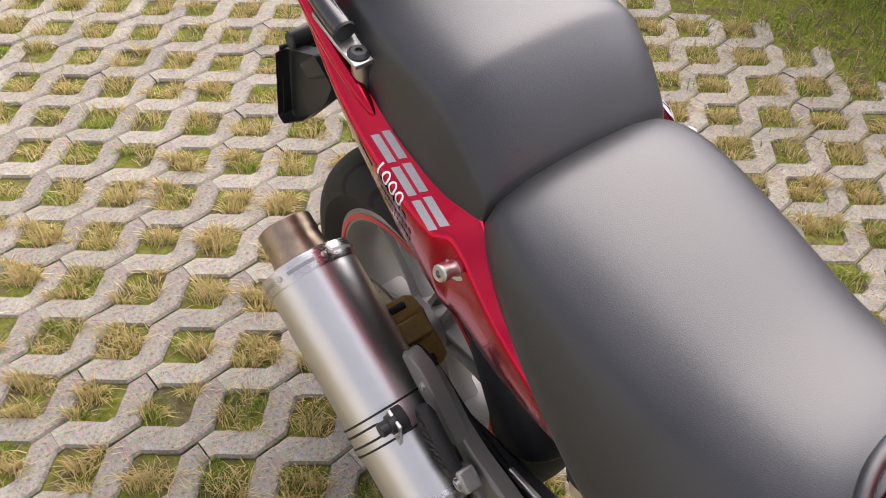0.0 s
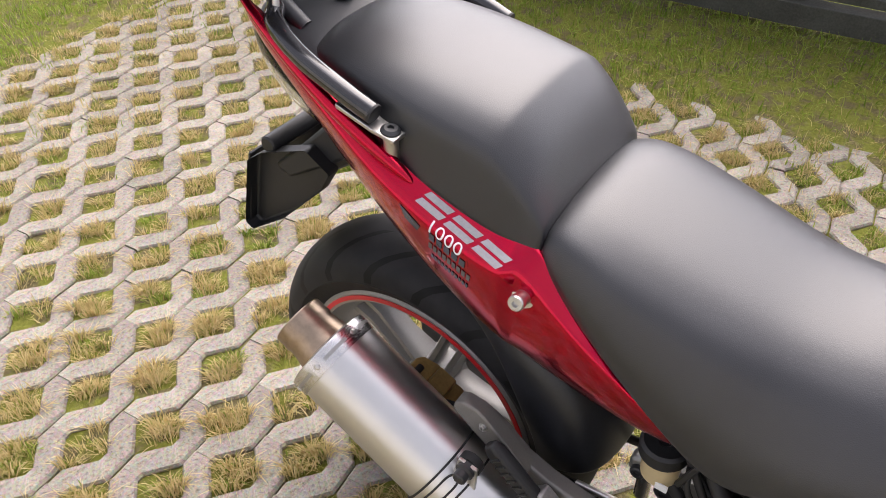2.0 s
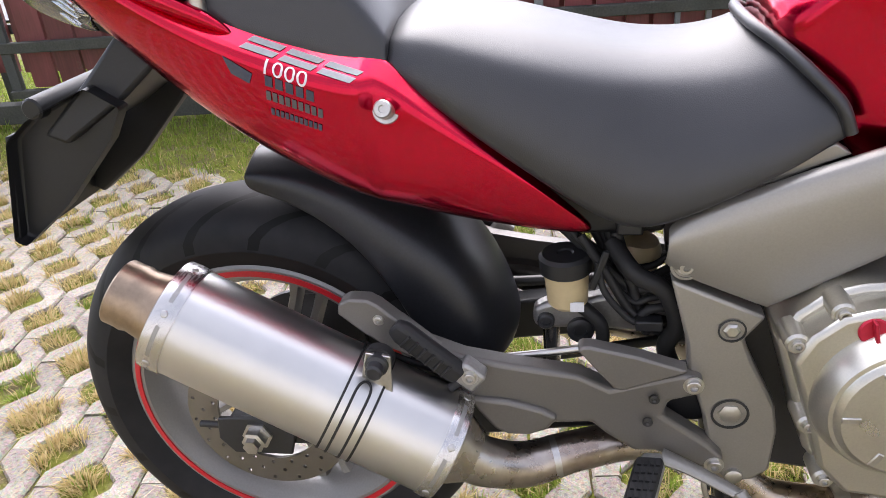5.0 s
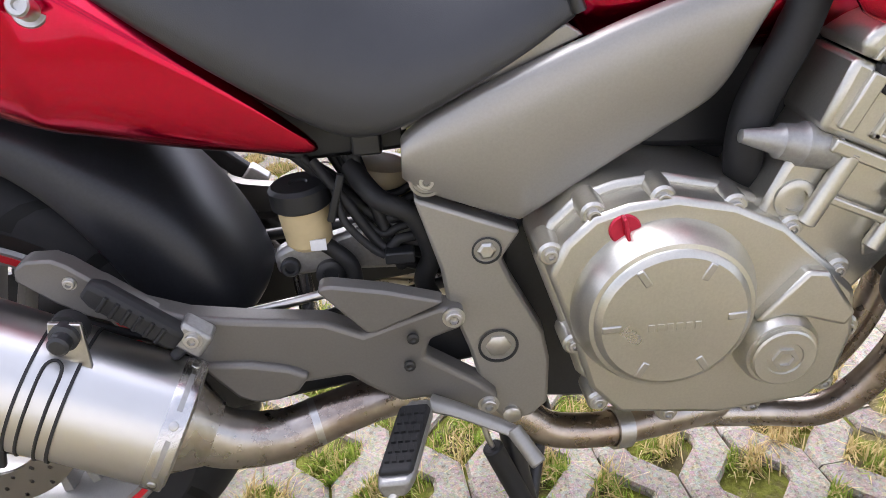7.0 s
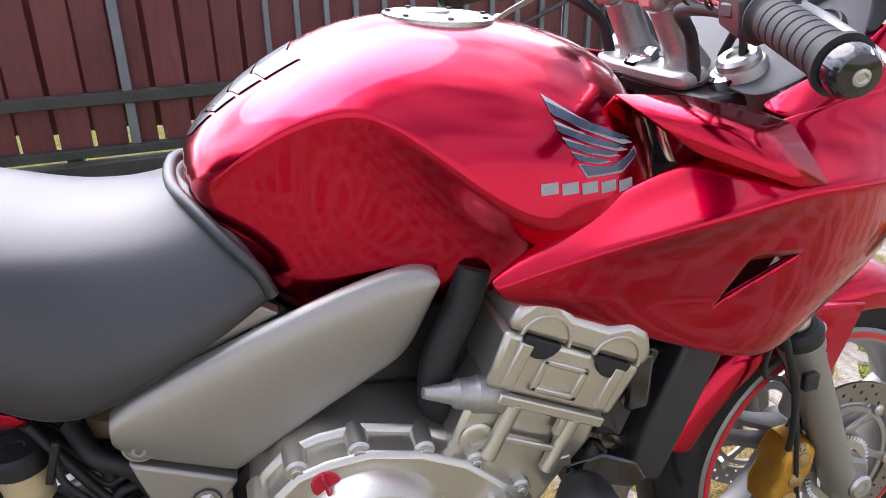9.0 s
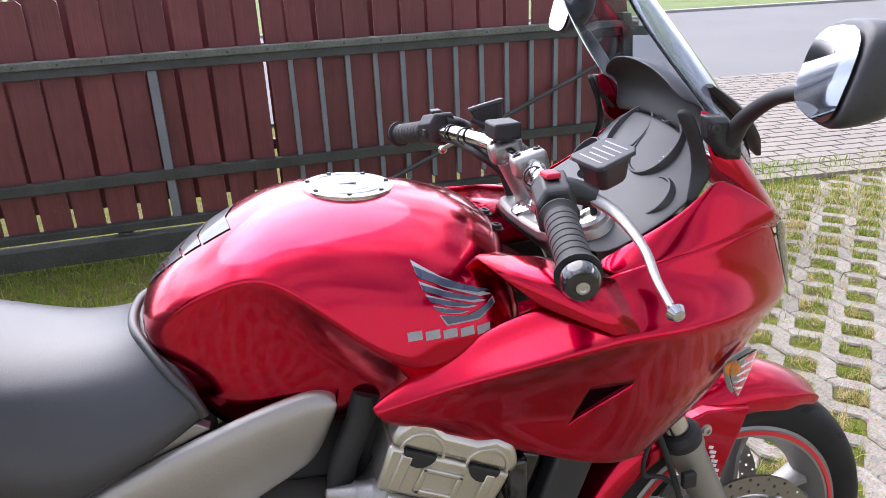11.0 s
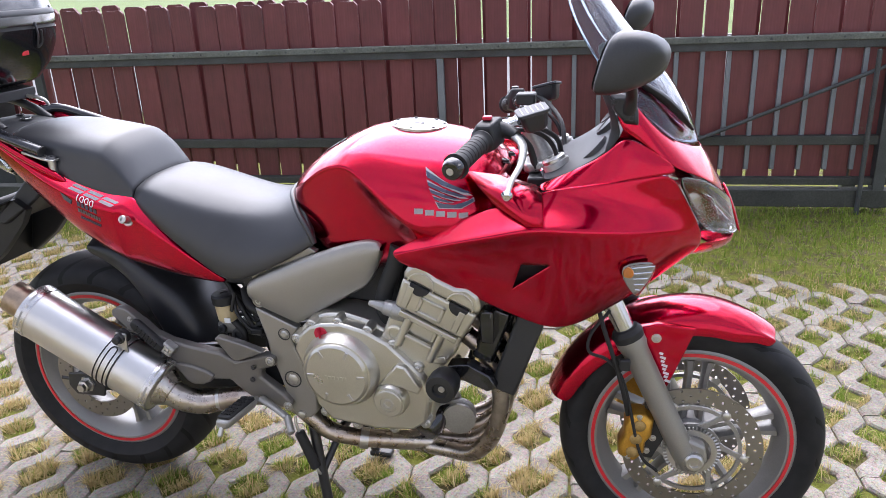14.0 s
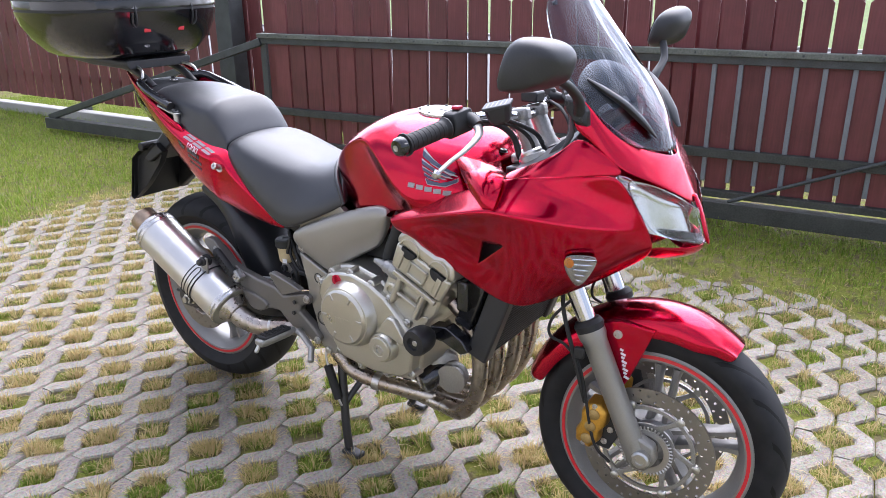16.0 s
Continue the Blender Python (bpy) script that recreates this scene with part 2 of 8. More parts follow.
FORKGREY = plain("grey_fork_alloy", (0.30, 0.29, 0.265), 0.4, 0.6, 320, 0.08, 0.06)
PLASTIC = plain("black_textured_plastic", (0.012, 0.0125, 0.0135), 0.48, 0.0, 520, 0.3, 0.3)
SATIN = plain("dark_satin_plastic", (0.024, 0.025, 0.027), 0.42, 0.0, 420, 0.25, 0.15)
DASHGREY = plain("dark_grey_dash_plastic", (0.040, 0.042, 0.047), 0.5, 0.0, 520, 0.15, 0.2)
GLOSSBLACK = plain("gloss_black_paint", (0.010, 0.010, 0.012), 0.14, 0.0, 300, 0.2, 0.02, coat=0.6)
BLACKMETAL = plain("black_painted_steel", (0.022, 0.022, 0.023), 0.38, 0.0, 300, 0.3, 0.15)
RUBBER = plain("black_rubber", (0.012, 0.012, 0.0125), 0.62, 0.0, 300, 0.3, 0.25)
HUGGER = plain("dusty_black_mudguard_plastic", (0.015, 0.016, 0.019), 0.36, 0.0, 300, 0.4, 0.1, wear=14)
GOLD = plain("gold_anodised_alloy", (0.55, 0.30, 0.045), 0.36, 0.75, 260, 0.25, 0.2, wear=30)
GOLD_DULL = plain("dusty_gold_alloy", (0.36, 0.24, 0.085), 0.5, 0.5, 260, 0.3, 0.3, wear=40)
DISC = brushed("drilled_disc_steel", (0.30, 0.285, 0.27), 0.38, (8, 60, 8))
REDTAPE = plain("red_rim_tape", (0.62, 0.02, 0.03), 0.35, 0.0, 300, 0.1, 0.05)
REDCAP = plain("red_anodised_cap", (0.50, 0.02, 0.05), 0.38, 0.5, 300, 0.1, 0.1)
FLUID = plain("yellowed_brake_fluid_plastic", (0.52, 0.42, 0.24), 0.35, 0.0, 40, 0.2, 0.05)
WHITE = plain("white_print", (0.75, 0.76, 0.78), 0.4, 0.0, 300, 0.06, 0.02)
SILVERPRINT = plain("silver_blue_decal", (0.36, 0.40, 0.44), 0.34, 0.3, 300, 0.1, 0.02)
DARKPRINT = plain("dark_blue_grey_decal", (0.045, 0.055, 0.09), 0.25, 0.1, 300, 0.2, 0.02, coat=0.5)
SILVERPRINT = plain("worn_silver_print", (0.30, 0.30, 0.31), 0.45, 0.0, 300, 0.2, 0.02)
GREYPRINT = plain("dull_grey_print", (0.09, 0.085, 0.09), 0.4, 0.0, 300, 0.1, 0.02)
CARBON = plain("dark_carbon_pad", (0.03, 0.032, 0.036), 0.28, 0.1, 700, 0.6, 0.2, coat=0.4)
AMBER = plain("amber_bulb", (0.75, 0.25, 0.03), 0.3, 0.0, 200, 0.1, 0.02)
REFLECTOR = brushed("headlight_reflector", (0.84, 0.87, 0.90), 0.16, (20, 2, 20), scratch=False)
LENS = glassy("clear_lens_plastic", (0.95, 0.96, 0.97), 0.0)
SCREEN = glassy("smoked_windscreen", (0.55, 0.59, 0.65), 0.0)
MIRROR = brushed("mirror_glass", (0.9, 0.9, 0.9), 0.02, (1, 1, 1), scratch=False)
CONCRETE, SOIL, WOOD = concrete(), soil(), fence_wood()
RAILMETAL = plain("weathered_dark_steel", (0.058, 0.064, 0.064), 0.55, 0.1, 160, 0.5, 0.3, wear=9)
BARMETAL = plain("bare_grey_steel_bar", (0.20, 0.22, 0.24), 0.5, 0.3, 160, 0.25, 0.2)
MOSSRAIL = plain("mossy_dark_rail", (0.125, 0.135, 0.115), 0.7, 0.0, 120, 0.5, 0.4, wear=8)
DARKRAIL = plain("mossy_black_rail", (0.050, 0.053, 0.045), 0.7, 0.0, 120, 0.55, 0.4, wear=8)
GREEN = blades("green_grass", (0.11, 0.19, 0.020), (0.20, 0.29, 0.036), (0.30, 0.37, 0.060), (0.44, 0.44, 0.14))
DRY = blades("dry_grass", (0.44, 0.33, 0.14), (0.60, 0.47, 0.24), (0.34, 0.32, 0.09), (0.72, 0.60, 0.36), (0.40, 0.27, 0.11))
ASPHALT = plain("grey_road_asphalt", (0.16, 0.158, 0.155), 0.85, 0.0, 240, 0.18, 0.4, 0.002, wear=0.6)
PLASTER = plain("pale_wall_plaster", (0.46, 0.45, 0.44), 0.9, 0.0, 160, 0.08, 0.4, 0.002, wear=1)
FIELD = plain("far_meadow_grass", (0.14, 0.19, 0.055), 0.95, 0.0, 30, 0.35, 0.6, 0.02, wear=0.8)
BRONZE = plain("bronze_heat_tinted_steel", (0.34, 0.26, 0.19), 0.36, 1.0, 120, 0.25, 0.1, wear=20)
BAND = brushed("bright_steel_band", (0.62, 0.61, 0.60), 0.26, (60, 2, 60))
KERB = plain("kerb_concrete", (0.36, 0.35, 0.32), 0.85, 0.0, 160, 0.2, 0.4, 0.002, wear=3)
REDBRICK = plain("dusty_block_paving", (0.25, 0.22, 0.185), 0.85, 0.0, 160, 0.18, 0.4, 0.002, wear=2)


# ---------------------------------------------------------------- mesh helpers
def link(name, me, mat, parent=None, label="", smooth=True, bev=0.0, sub=0, seg=2, flat_angle=35.0):
    ob = new(name, me)
    if mat:
        me.materials.append(mat)
    if smooth:
        me.polygons.foreach_set("use_smooth", [True] * len(me.polygons))
    if parent:
        ob.parent = parent
    if bev:
        b = ob.modifiers.new("edge", "BEVEL")
        b.width, b.segments, b.limit_method, b.angle_limit = bev, seg, "ANGLE", radians(32)
    if sub:
        s = ob.modifiers.new("smooth", "SUBSURF")
        s.levels = s.render_levels = sub
    if smooth and not sub:
        me.set_sharp_from_angle(angle=radians(flat_angle))
    if label:
        ob["label"] = label
    return ob


def raw(name, verts, faces, mat, parent=None, label="", **kw):
    me = bpy.data.meshes.new(name)
    me.from_pydata([tuple(v) for v in verts], [], faces)
    bm = bmesh.new()
    bm.from_mesh(me)
    bmesh.ops.recalc_face_normals(bm, faces=bm.faces)
    bm.to_mesh(me)
    bm.free()
    return link(name, me, mat, parent, label, **kw)


def part(name, bm, mat, parent=None, label="", **kw):
    """A bmesh as one mesh object under a thing or a part."""
    bmesh.ops.recalc_face_normals(bm, faces=bm.faces)
    me = bpy.data.meshes.new(name)
    bm.to_mesh(me)
    bm.free()
    return link(name, me, mat, parent, label, **kw)


def loft(name, secs, mat, parent=None, label="", cap=True, closed=True, **kw):
    """Skin over rings of equal count."""
    n = len(secs[0])
    verts = [p for s in secs for p in s]
    faces = []
    for i in range(len(secs) - 1):
        for j in range(n if closed else n - 1):
            a, b = i * n + j, i * n + (j + 1) % n
            faces.append((a, b, b + n, a + n))
    if cap and closed:
        faces += [tuple(range(n))[::-1], tuple(range((len(secs) - 1) * n, len(secs) * n))]
    return raw(name, verts, faces, mat, parent, label, **kw)


def sheet(name, rows, mat, parent=None, label="", thick=0.003, **kw):
    """An open skin over rows of points, with thickness."""
    ob = loft(name, rows, mat, parent, label, cap=False, closed=False, **kw)
    s = ob.modifiers.new("thickness", "SOLIDIFY")
    s.thickness, s.offset = thick, 0.0
    if ob.modifiers.get("smooth"):
        ob.modifiers.move(len(ob.modifiers) - 1, 0)
    return ob


def creased(ob, pairs, value=0.8):
    """Keep some edges of a smoothed skin crisp; pairs of vertex numbers."""
    want = {tuple(sorted(p)) for p in pairs}
    at = ob.data.attributes.new("crease_edge", "FLOAT", "EDGE")
    for e in ob.data.edges:
        if tuple(sorted(e.vertices)) in want:
            at.data[e.index].value = value
    return ob


def along(j, n, count, lo=0, hi=None):
    """Vertex pairs of the line j through rows of n points."""
    return [(i * n + j, (i + 1) * n + j) for i in range(lo, (count if hi is None else hi) - 1)]


def pillow(name, outline, y0, y1, inset, mat, parent=None, label="", bev=0.004, **kw):
    """A moulded cover: outline in x, z at y0, its inset field raised to y1."""
    bm = bmesh.new()
    f = bm.faces.new([bm.verts.new((x, y0, z)) for x, z in outline])
    bm.normal_update()
    r = bmesh.ops.inset_region(bm, faces=[f], thickness=inset, use_even_offset=True)
    for v in f.verts:
        v.co.y = y1
    back = [v for v in bm.verts if abs(v.co.y - y0) < 1e-7]
    edge = [e for e in bm.edges if e.is_boundary]
    r = bmesh.ops.extrude_edge_only(bm, edges=edge)
    for v in [g for g in r["geom"] if isinstance(g, bmesh.types.BMVert)]:
        v.co.y = y0 - (y1 - y0) / abs(y1 - y0) * 0.012
    return part(name, bm, mat, parent, label, bev=bev, **kw)


def both(half):
    """A closed ring from (y, z) of the right half, top to bottom, y <= 0."""
    left = [(-y, z) for y, z in reversed(half) if abs(y) > 1e-6]
    return list(half) + left


def sections(rows):
    """Rings for loft from rows of x and right half outline."""
    return [[(x, y, z) for y, z in both(h)] for x, h in rows]


def plate(name, outline, y0, y1, mat, parent=None, label="", bev=0.003, holes=(), **kw):
    """A plate with its outline in x, z between two y; holes: x, z, radius."""
    bm = bmesh.new()
    vs = [bm.verts.new((x, y0, z)) for x, z in outline]
    f = bm.faces.new(vs)
    r = bmesh.ops.extrude_face_region(bm, geom=[f])
    bmesh.ops.translate(bm, verts=[v for v in r["geom"] if isinstance(v, bmesh.types.BMVert)], vec=(0, y1 - y0, 0))
    return part(name, bm, mat, parent, label, bev=bev, **kw)


def frame_of(d):
    d = Vector(d).normalized()
    a = Vector((0, 0, 1)) if abs(d.z) < 0.9 else Vector((1, 0, 0))
    u = d.cross(a).normalized()
    return u, d.cross(u).normalized()


def lathe_bm(profile, base, axis, seg=32, bm=None):
    """Profile of (distance along the axis, radius), turned round the axis from base."""
    bm = bm or bmesh.new()
    base, d = Vector(base), Vector(axis).normalized()
    u, v = frame_of(d)
    rings = []
    for h, r in profile:
        if r < 1e-6:
            rings.append([bm.verts.new(base + d * h)])
        else:
            rings.append([bm.verts.new(base + d * h + (u * math.cos(a) + v * math.sin(a)) * r) for a in (2 * math.pi * i / seg for i in range(seg))])
    for p, q in zip(rings, rings[1:]):
        for i in range(seg):
            j = (i + 1) % seg
            if len(p) == 1 and len(q) == 1:
                continue
            if len(p) == 1:
                bm.faces.new((p[0], q[i], q[j]))
            elif len(q) == 1:
                bm.faces.new((p[i], p[j], q[0]))
            else:
                bm.faces.new((p[i], p[j], q[j], q[i]))
    return bm


def lathe(name, profile, base, axis, mat, parent=None, label="", seg=32, **kw):
    return part(name, lathe_bm(profile, base, axis, seg), mat, parent, label, **kw)


def rod(name, a, b, r, mat, parent=None, label="", seg=16, r2=None, **kw):
    h = (Vector(b) - Vector(a)).length
    r2 = r if r2 is None else r2
    c = min(r, r2, h) * 0.18
    return lathe(name, [(0, 0), (0, r - c), (c, r), (h - c, r2), (h, r2 - c), (h, 0)], a, Vector(b) - Vector(a), mat, parent, label, seg, **kw)


def smooth_path(pts, n=8):
    """Catmull-Rom through the points."""
    p = [Vector(q) for q in pts]
    p = [p[0] * 2 - p[1]] + p + [p[-1] * 2 - p[-2]]
    out = []
    for i in range(1, len(p) - 2):
        for k in range(n):
            t = k / n
            a, b, c, d = p[i - 1 : i + 3]
            out.append(0.5 * (2 * b + (c - a) * t + (2 * a - 5 * b + 4 * c - d) * t * t + (3 * b - 3 * c + d - a) * t**3))
    return out + [p[-2]]


def tube(name, pts, r, mat, parent=None, label="", seg=12, n=8, hollow=False, flat=1.0, **kw):
    """A bent tube; r may be a list, one radius a point."""
    path = smooth_path(pts, n)
    rs = [r] * len(path) if not isinstance(r, (list, tuple)) else [np.interp(i / n, range(len(r)), r) for i in range(len(path))]
    bm = bmesh.new()
    u = None
    rings = []
    for i, p in enumerate(path):
        d = (path[min(i + 1, len(path) - 1)] - path[max(i - 1, 0)]).normalized()
        if u is None:
            u = frame_of(d)[0]
        u = (u - d * u.dot(d)).normalized()
        v = d.cross(u)
        rings.append([bm.verts.new(p + (u * math.cos(a) + v * math.sin(a) * flat) * rs[i]) for a in (2 * math.pi * k / seg for k in range(seg))])
    for p, q in zip(rings, rings[1:]):
        for k in range(seg):
            bm.faces.new((p[k], p[(k + 1) % seg], q[(k + 1) % seg], q[k]))
    bm.faces.new(rings[0][::-1])
    bm.faces.new(rings[-1])
    return part(name, bm, mat, parent, label, **kw)


def box(name, lo, hi, mat, parent=None, label="", bev=0.004, m=None, **kw):
    bm = bmesh.new()
    bmesh.ops.create_cube(bm, size=1.0)
    for v in bm.verts:
        v.co = Vector([(a + b) / 2 + c * (b - a) for a, b, c in zip(lo, hi, v.co)])
    if m is not None:
        bm.transform(m)
    return part(name, bm, mat, parent, label, bev=bev, **kw)


def bolt(base, axis, r, parent, name="bolt", mat=None, h=None):
    """A socket-head bolt with a dished hexagon."""
    h = h or r * 0.8
    bm = lathe_bm([(0, r * 1.35), (h * 0.2, r * 1.35), (h * 0.2, r), (h * 0.9, r), (h, r * 0.88), (h, r * 0.55)], base, axis, 20)
    lathe_bm([(h, r * 0.55), (h * 0.4, r * 0.5), (h * 0.4, 0)], base, axis, 6, bm)
    return part(name, bm, mat or STEEL, parent, flat_angle=25)


def empty(name, label, category, at=(0, 0, 0), group="", kind=""):
    ob = new(name)
    ob.location = at
    ob.empty_display_size = 0.1
    return tagged(ob, label, category, group, kind)

# ---------------------------------------------------------------- ground
def in_paving(x, y):
    """Inside the stretch laid with lattice pavers."""
    if x > 2.3:
        return -3.2 < y < 1.95 + 0.5 * (x - 2.3) and x < 9.0
    return -3.2 < y < 1.72 + 0.10 * math.sin(1.9 * x) and x > -2.38 - 0.06 * y + 0.06 * math.sin(5 * y)


def ground_sheet():
    bm = bmesh.new()
    n = 60
    xs = [-400, -60, -12] + [-6 + 15.0 * i / n for i in range(n + 1)] + [14, 60, 400]
    ys = [-400, -60, -8] + [-4 + 9.0 * i / 40 for i in range(41)] + [9, 60, 400]
    grid = [[bm.verts.new((x, y, -0.010 + (0.008 * noise.noise((x * 1.7, y * 1.7, 0)) + (0.022 if not in_paving(x, y) and not (x > 2.6 and y > 2.4) and y < 4 else 0.0) if -8 < x < 12 and -6 < y < 8 else 0.0))) for y in ys] for x in xs]
    for i in range(len(xs) - 1):
        for j in range(len(ys) - 1):
            bm.faces.new((grid[i][j], grid[i + 1][j], grid[i + 1][j + 1], grid[i][j + 1]))
    return tagged(part("ground", bm, SOIL), "brown soil with thatch and moss under the lawn", "ground", kind="structure")


# Lattice of the grass pavers: columns across e, pockets along d.
TURN = radians(6.3)
PD, PE = 0.203, 0.2125
EV = Vector((math.cos(TURN), math.sin(TURN), 0))
DV = Vector((-math.sin(TURN), math.cos(TURN), 0))
PORG = Vector((-0.450, -0.352, 0))


def pocket_edge(d):
    """Half width of a pocket and its slit at d from the pocket's middle."""
    d = abs((d + PD / 2) % PD - PD / 2)
    return max(0.0018, min(0.053, 0.0635 - d))


LEVELS = (-0.1015, -0.0925, -0.0645, -0.037, -0.0105, 0.0105, 0.037, 0.0645, 0.0925, 0.1015)


def paver_shape(flip):
    """One length of lattice strip: verts and faces about its middle; flip: the neighbour column's phase."""
    vs, fs = [], []
    for i, d in enumerate(LEVELS):
        s = d + (PD / 2 if flip else 0)
        l, r = pocket_edge(s), PE / 2 - pocket_edge(s + PD / 2)
        dd = d * 0.9985
        rows = ((l + 0.002, -0.07), (l, -0.006), (l + 0.0055, 0.0), (r - 0.0055, 0.0), (r, -0.006), (r - 0.002, -0.07))
        vs += [(e - PE / 4, dd, z) for e, z in rows]
        if i:
            for k in range(5):
                a = (i - 1) * 6 + k
                fs.append((a, a + 1, a + 7, a + 6))
    fs += [(0, 1, 4, 5), (1, 2, 3, 4)]
    b = (len(LEVELS) - 1) * 6
    fs += [(b + 5, b + 4, b + 1, b), (b + 4, b + 3, b + 2, b + 1)]
    return vs, fs


def lattice():
    """Every strip: column, row, middle and phase."""
    for c in range(-34, 86):
        for r in range(-24, 26):
            mid = PORG + EV * ((c + 0.5) * PE / 2) + DV * ((r + (0.5 if c % 2 else 0)) * PD)
            if in_paving(mid.x, mid.y) and mid.x < 6.0:
                yield c, r, mid


def pavement():
    base = empty("pavement", "grey concrete lattice pavers with grass growing in the pockets", "pavement", kind="structure")
    vs, fs = paver_shape(False)
    me = bpy.data.meshes.new("paver")
    me.from_pydata(vs, [], fs)
    me.materials.append(CONCRETE)
    me.update()
    rng = random.Random(5)
    spin = Matrix.Rotation(TURN, 4, "Z")
    rest_v, rest_f, near = [], [], []
    for c, r, mid in lattice():
        near.append(((mid.x - 0.1) ** 2 * 0.55 + (mid.y + 0.35) ** 2, c, r, mid))
    near.sort(key=lambda q: q[0])
    for k, (_, c, r, mid) in enumerate(near):
        m = Matrix.Translation(mid + Vector((rng.gauss(0, 0.0012), rng.gauss(0, 0.0012), rng.gauss(0, 0.0018)))) @ spin @ Euler((rng.gauss(0, 0.008), rng.gauss(0, 0.008), rng.gauss(0, 0.006))).to_matrix().to_4x4()
        if k < 300:
            ob = new("paver", me)
            ob.parent = base
            ob.matrix_world = m
        else:
            o = len(rest_v)
            rest_v += [m @ Vector(v) for v in vs]
            rest_f += [tuple(i + o for i in f) for f in fs]
    rm = bpy.data.meshes.new("further_pavers")
    rm.from_pydata([tuple(v) for v in rest_v], [], rest_f)
    rm.update()
    tagged(link("further_pavers", rm, CONCRETE, base, smooth=False), kind="stuff")
    return base


def blade_field(name, roots, mat, label, category, rng, lo, hi, width, bend, way=None):
    """Blades of grass at the given roots, as one mesh; way: the side to which each leans."""
    r = np.asarray(roots, float)
    n = len(r)
    h = rng.uniform(lo, hi, n) * rng.uniform(0.6, 1.0, n)
    a = rng.uniform(0, 2 * np.pi, n)
    b = np.abs(rng.normal(0, bend, n))
    c = rng.uniform(0, 2 * np.pi, n) if way is None else way
    w = width * rng.uniform(0.6, 1.3, n)
    out = np.clip(b, 0, 1.6)
    up = np.clip(1.0 - 0.30 * b, 0.30, 1)
    lean = np.stack([np.cos(c), np.sin(c)], 1) * (np.minimum(out, 1.05) * h)[:, None]
    side = np.stack([np.cos(a), np.sin(a)], 1) * w[:, None] / 2
    v = np.zeros((n, 5, 3))
    for k, (f, g, wf) in enumerate(((0.0, 0.0, 1.0), (0.5, 0.68, 0.85))):
        for q, s in ((0, -1), (1, 1)):
            v[:, 2 * k + q, :2] = r[:, :2] + lean * f**1.4 + s * side * wf
            v[:, 2 * k + q, 2] = r[:, 2] + h * up * g
    v[:, 4, :2] = r[:, :2] + lean
    v[:, 4, 2] = r[:, 2] + h * up * np.where(b > 0.9, 0.75, 1.0)
    o = (np.arange(n) * 5)[:, None]
    quads = (o + np.array([[0, 1, 3, 2]])).tolist()
    tris = (o + np.array([[2, 3, 4]])).tolist()
    me = bpy.data.meshes.new(name)
    me.from_pydata(v.reshape(-1, 3).tolist(), [], quads + tris)
    me.update()
    return tagged(link(name, me, mat, smooth=False), label, category, kind="stuff")


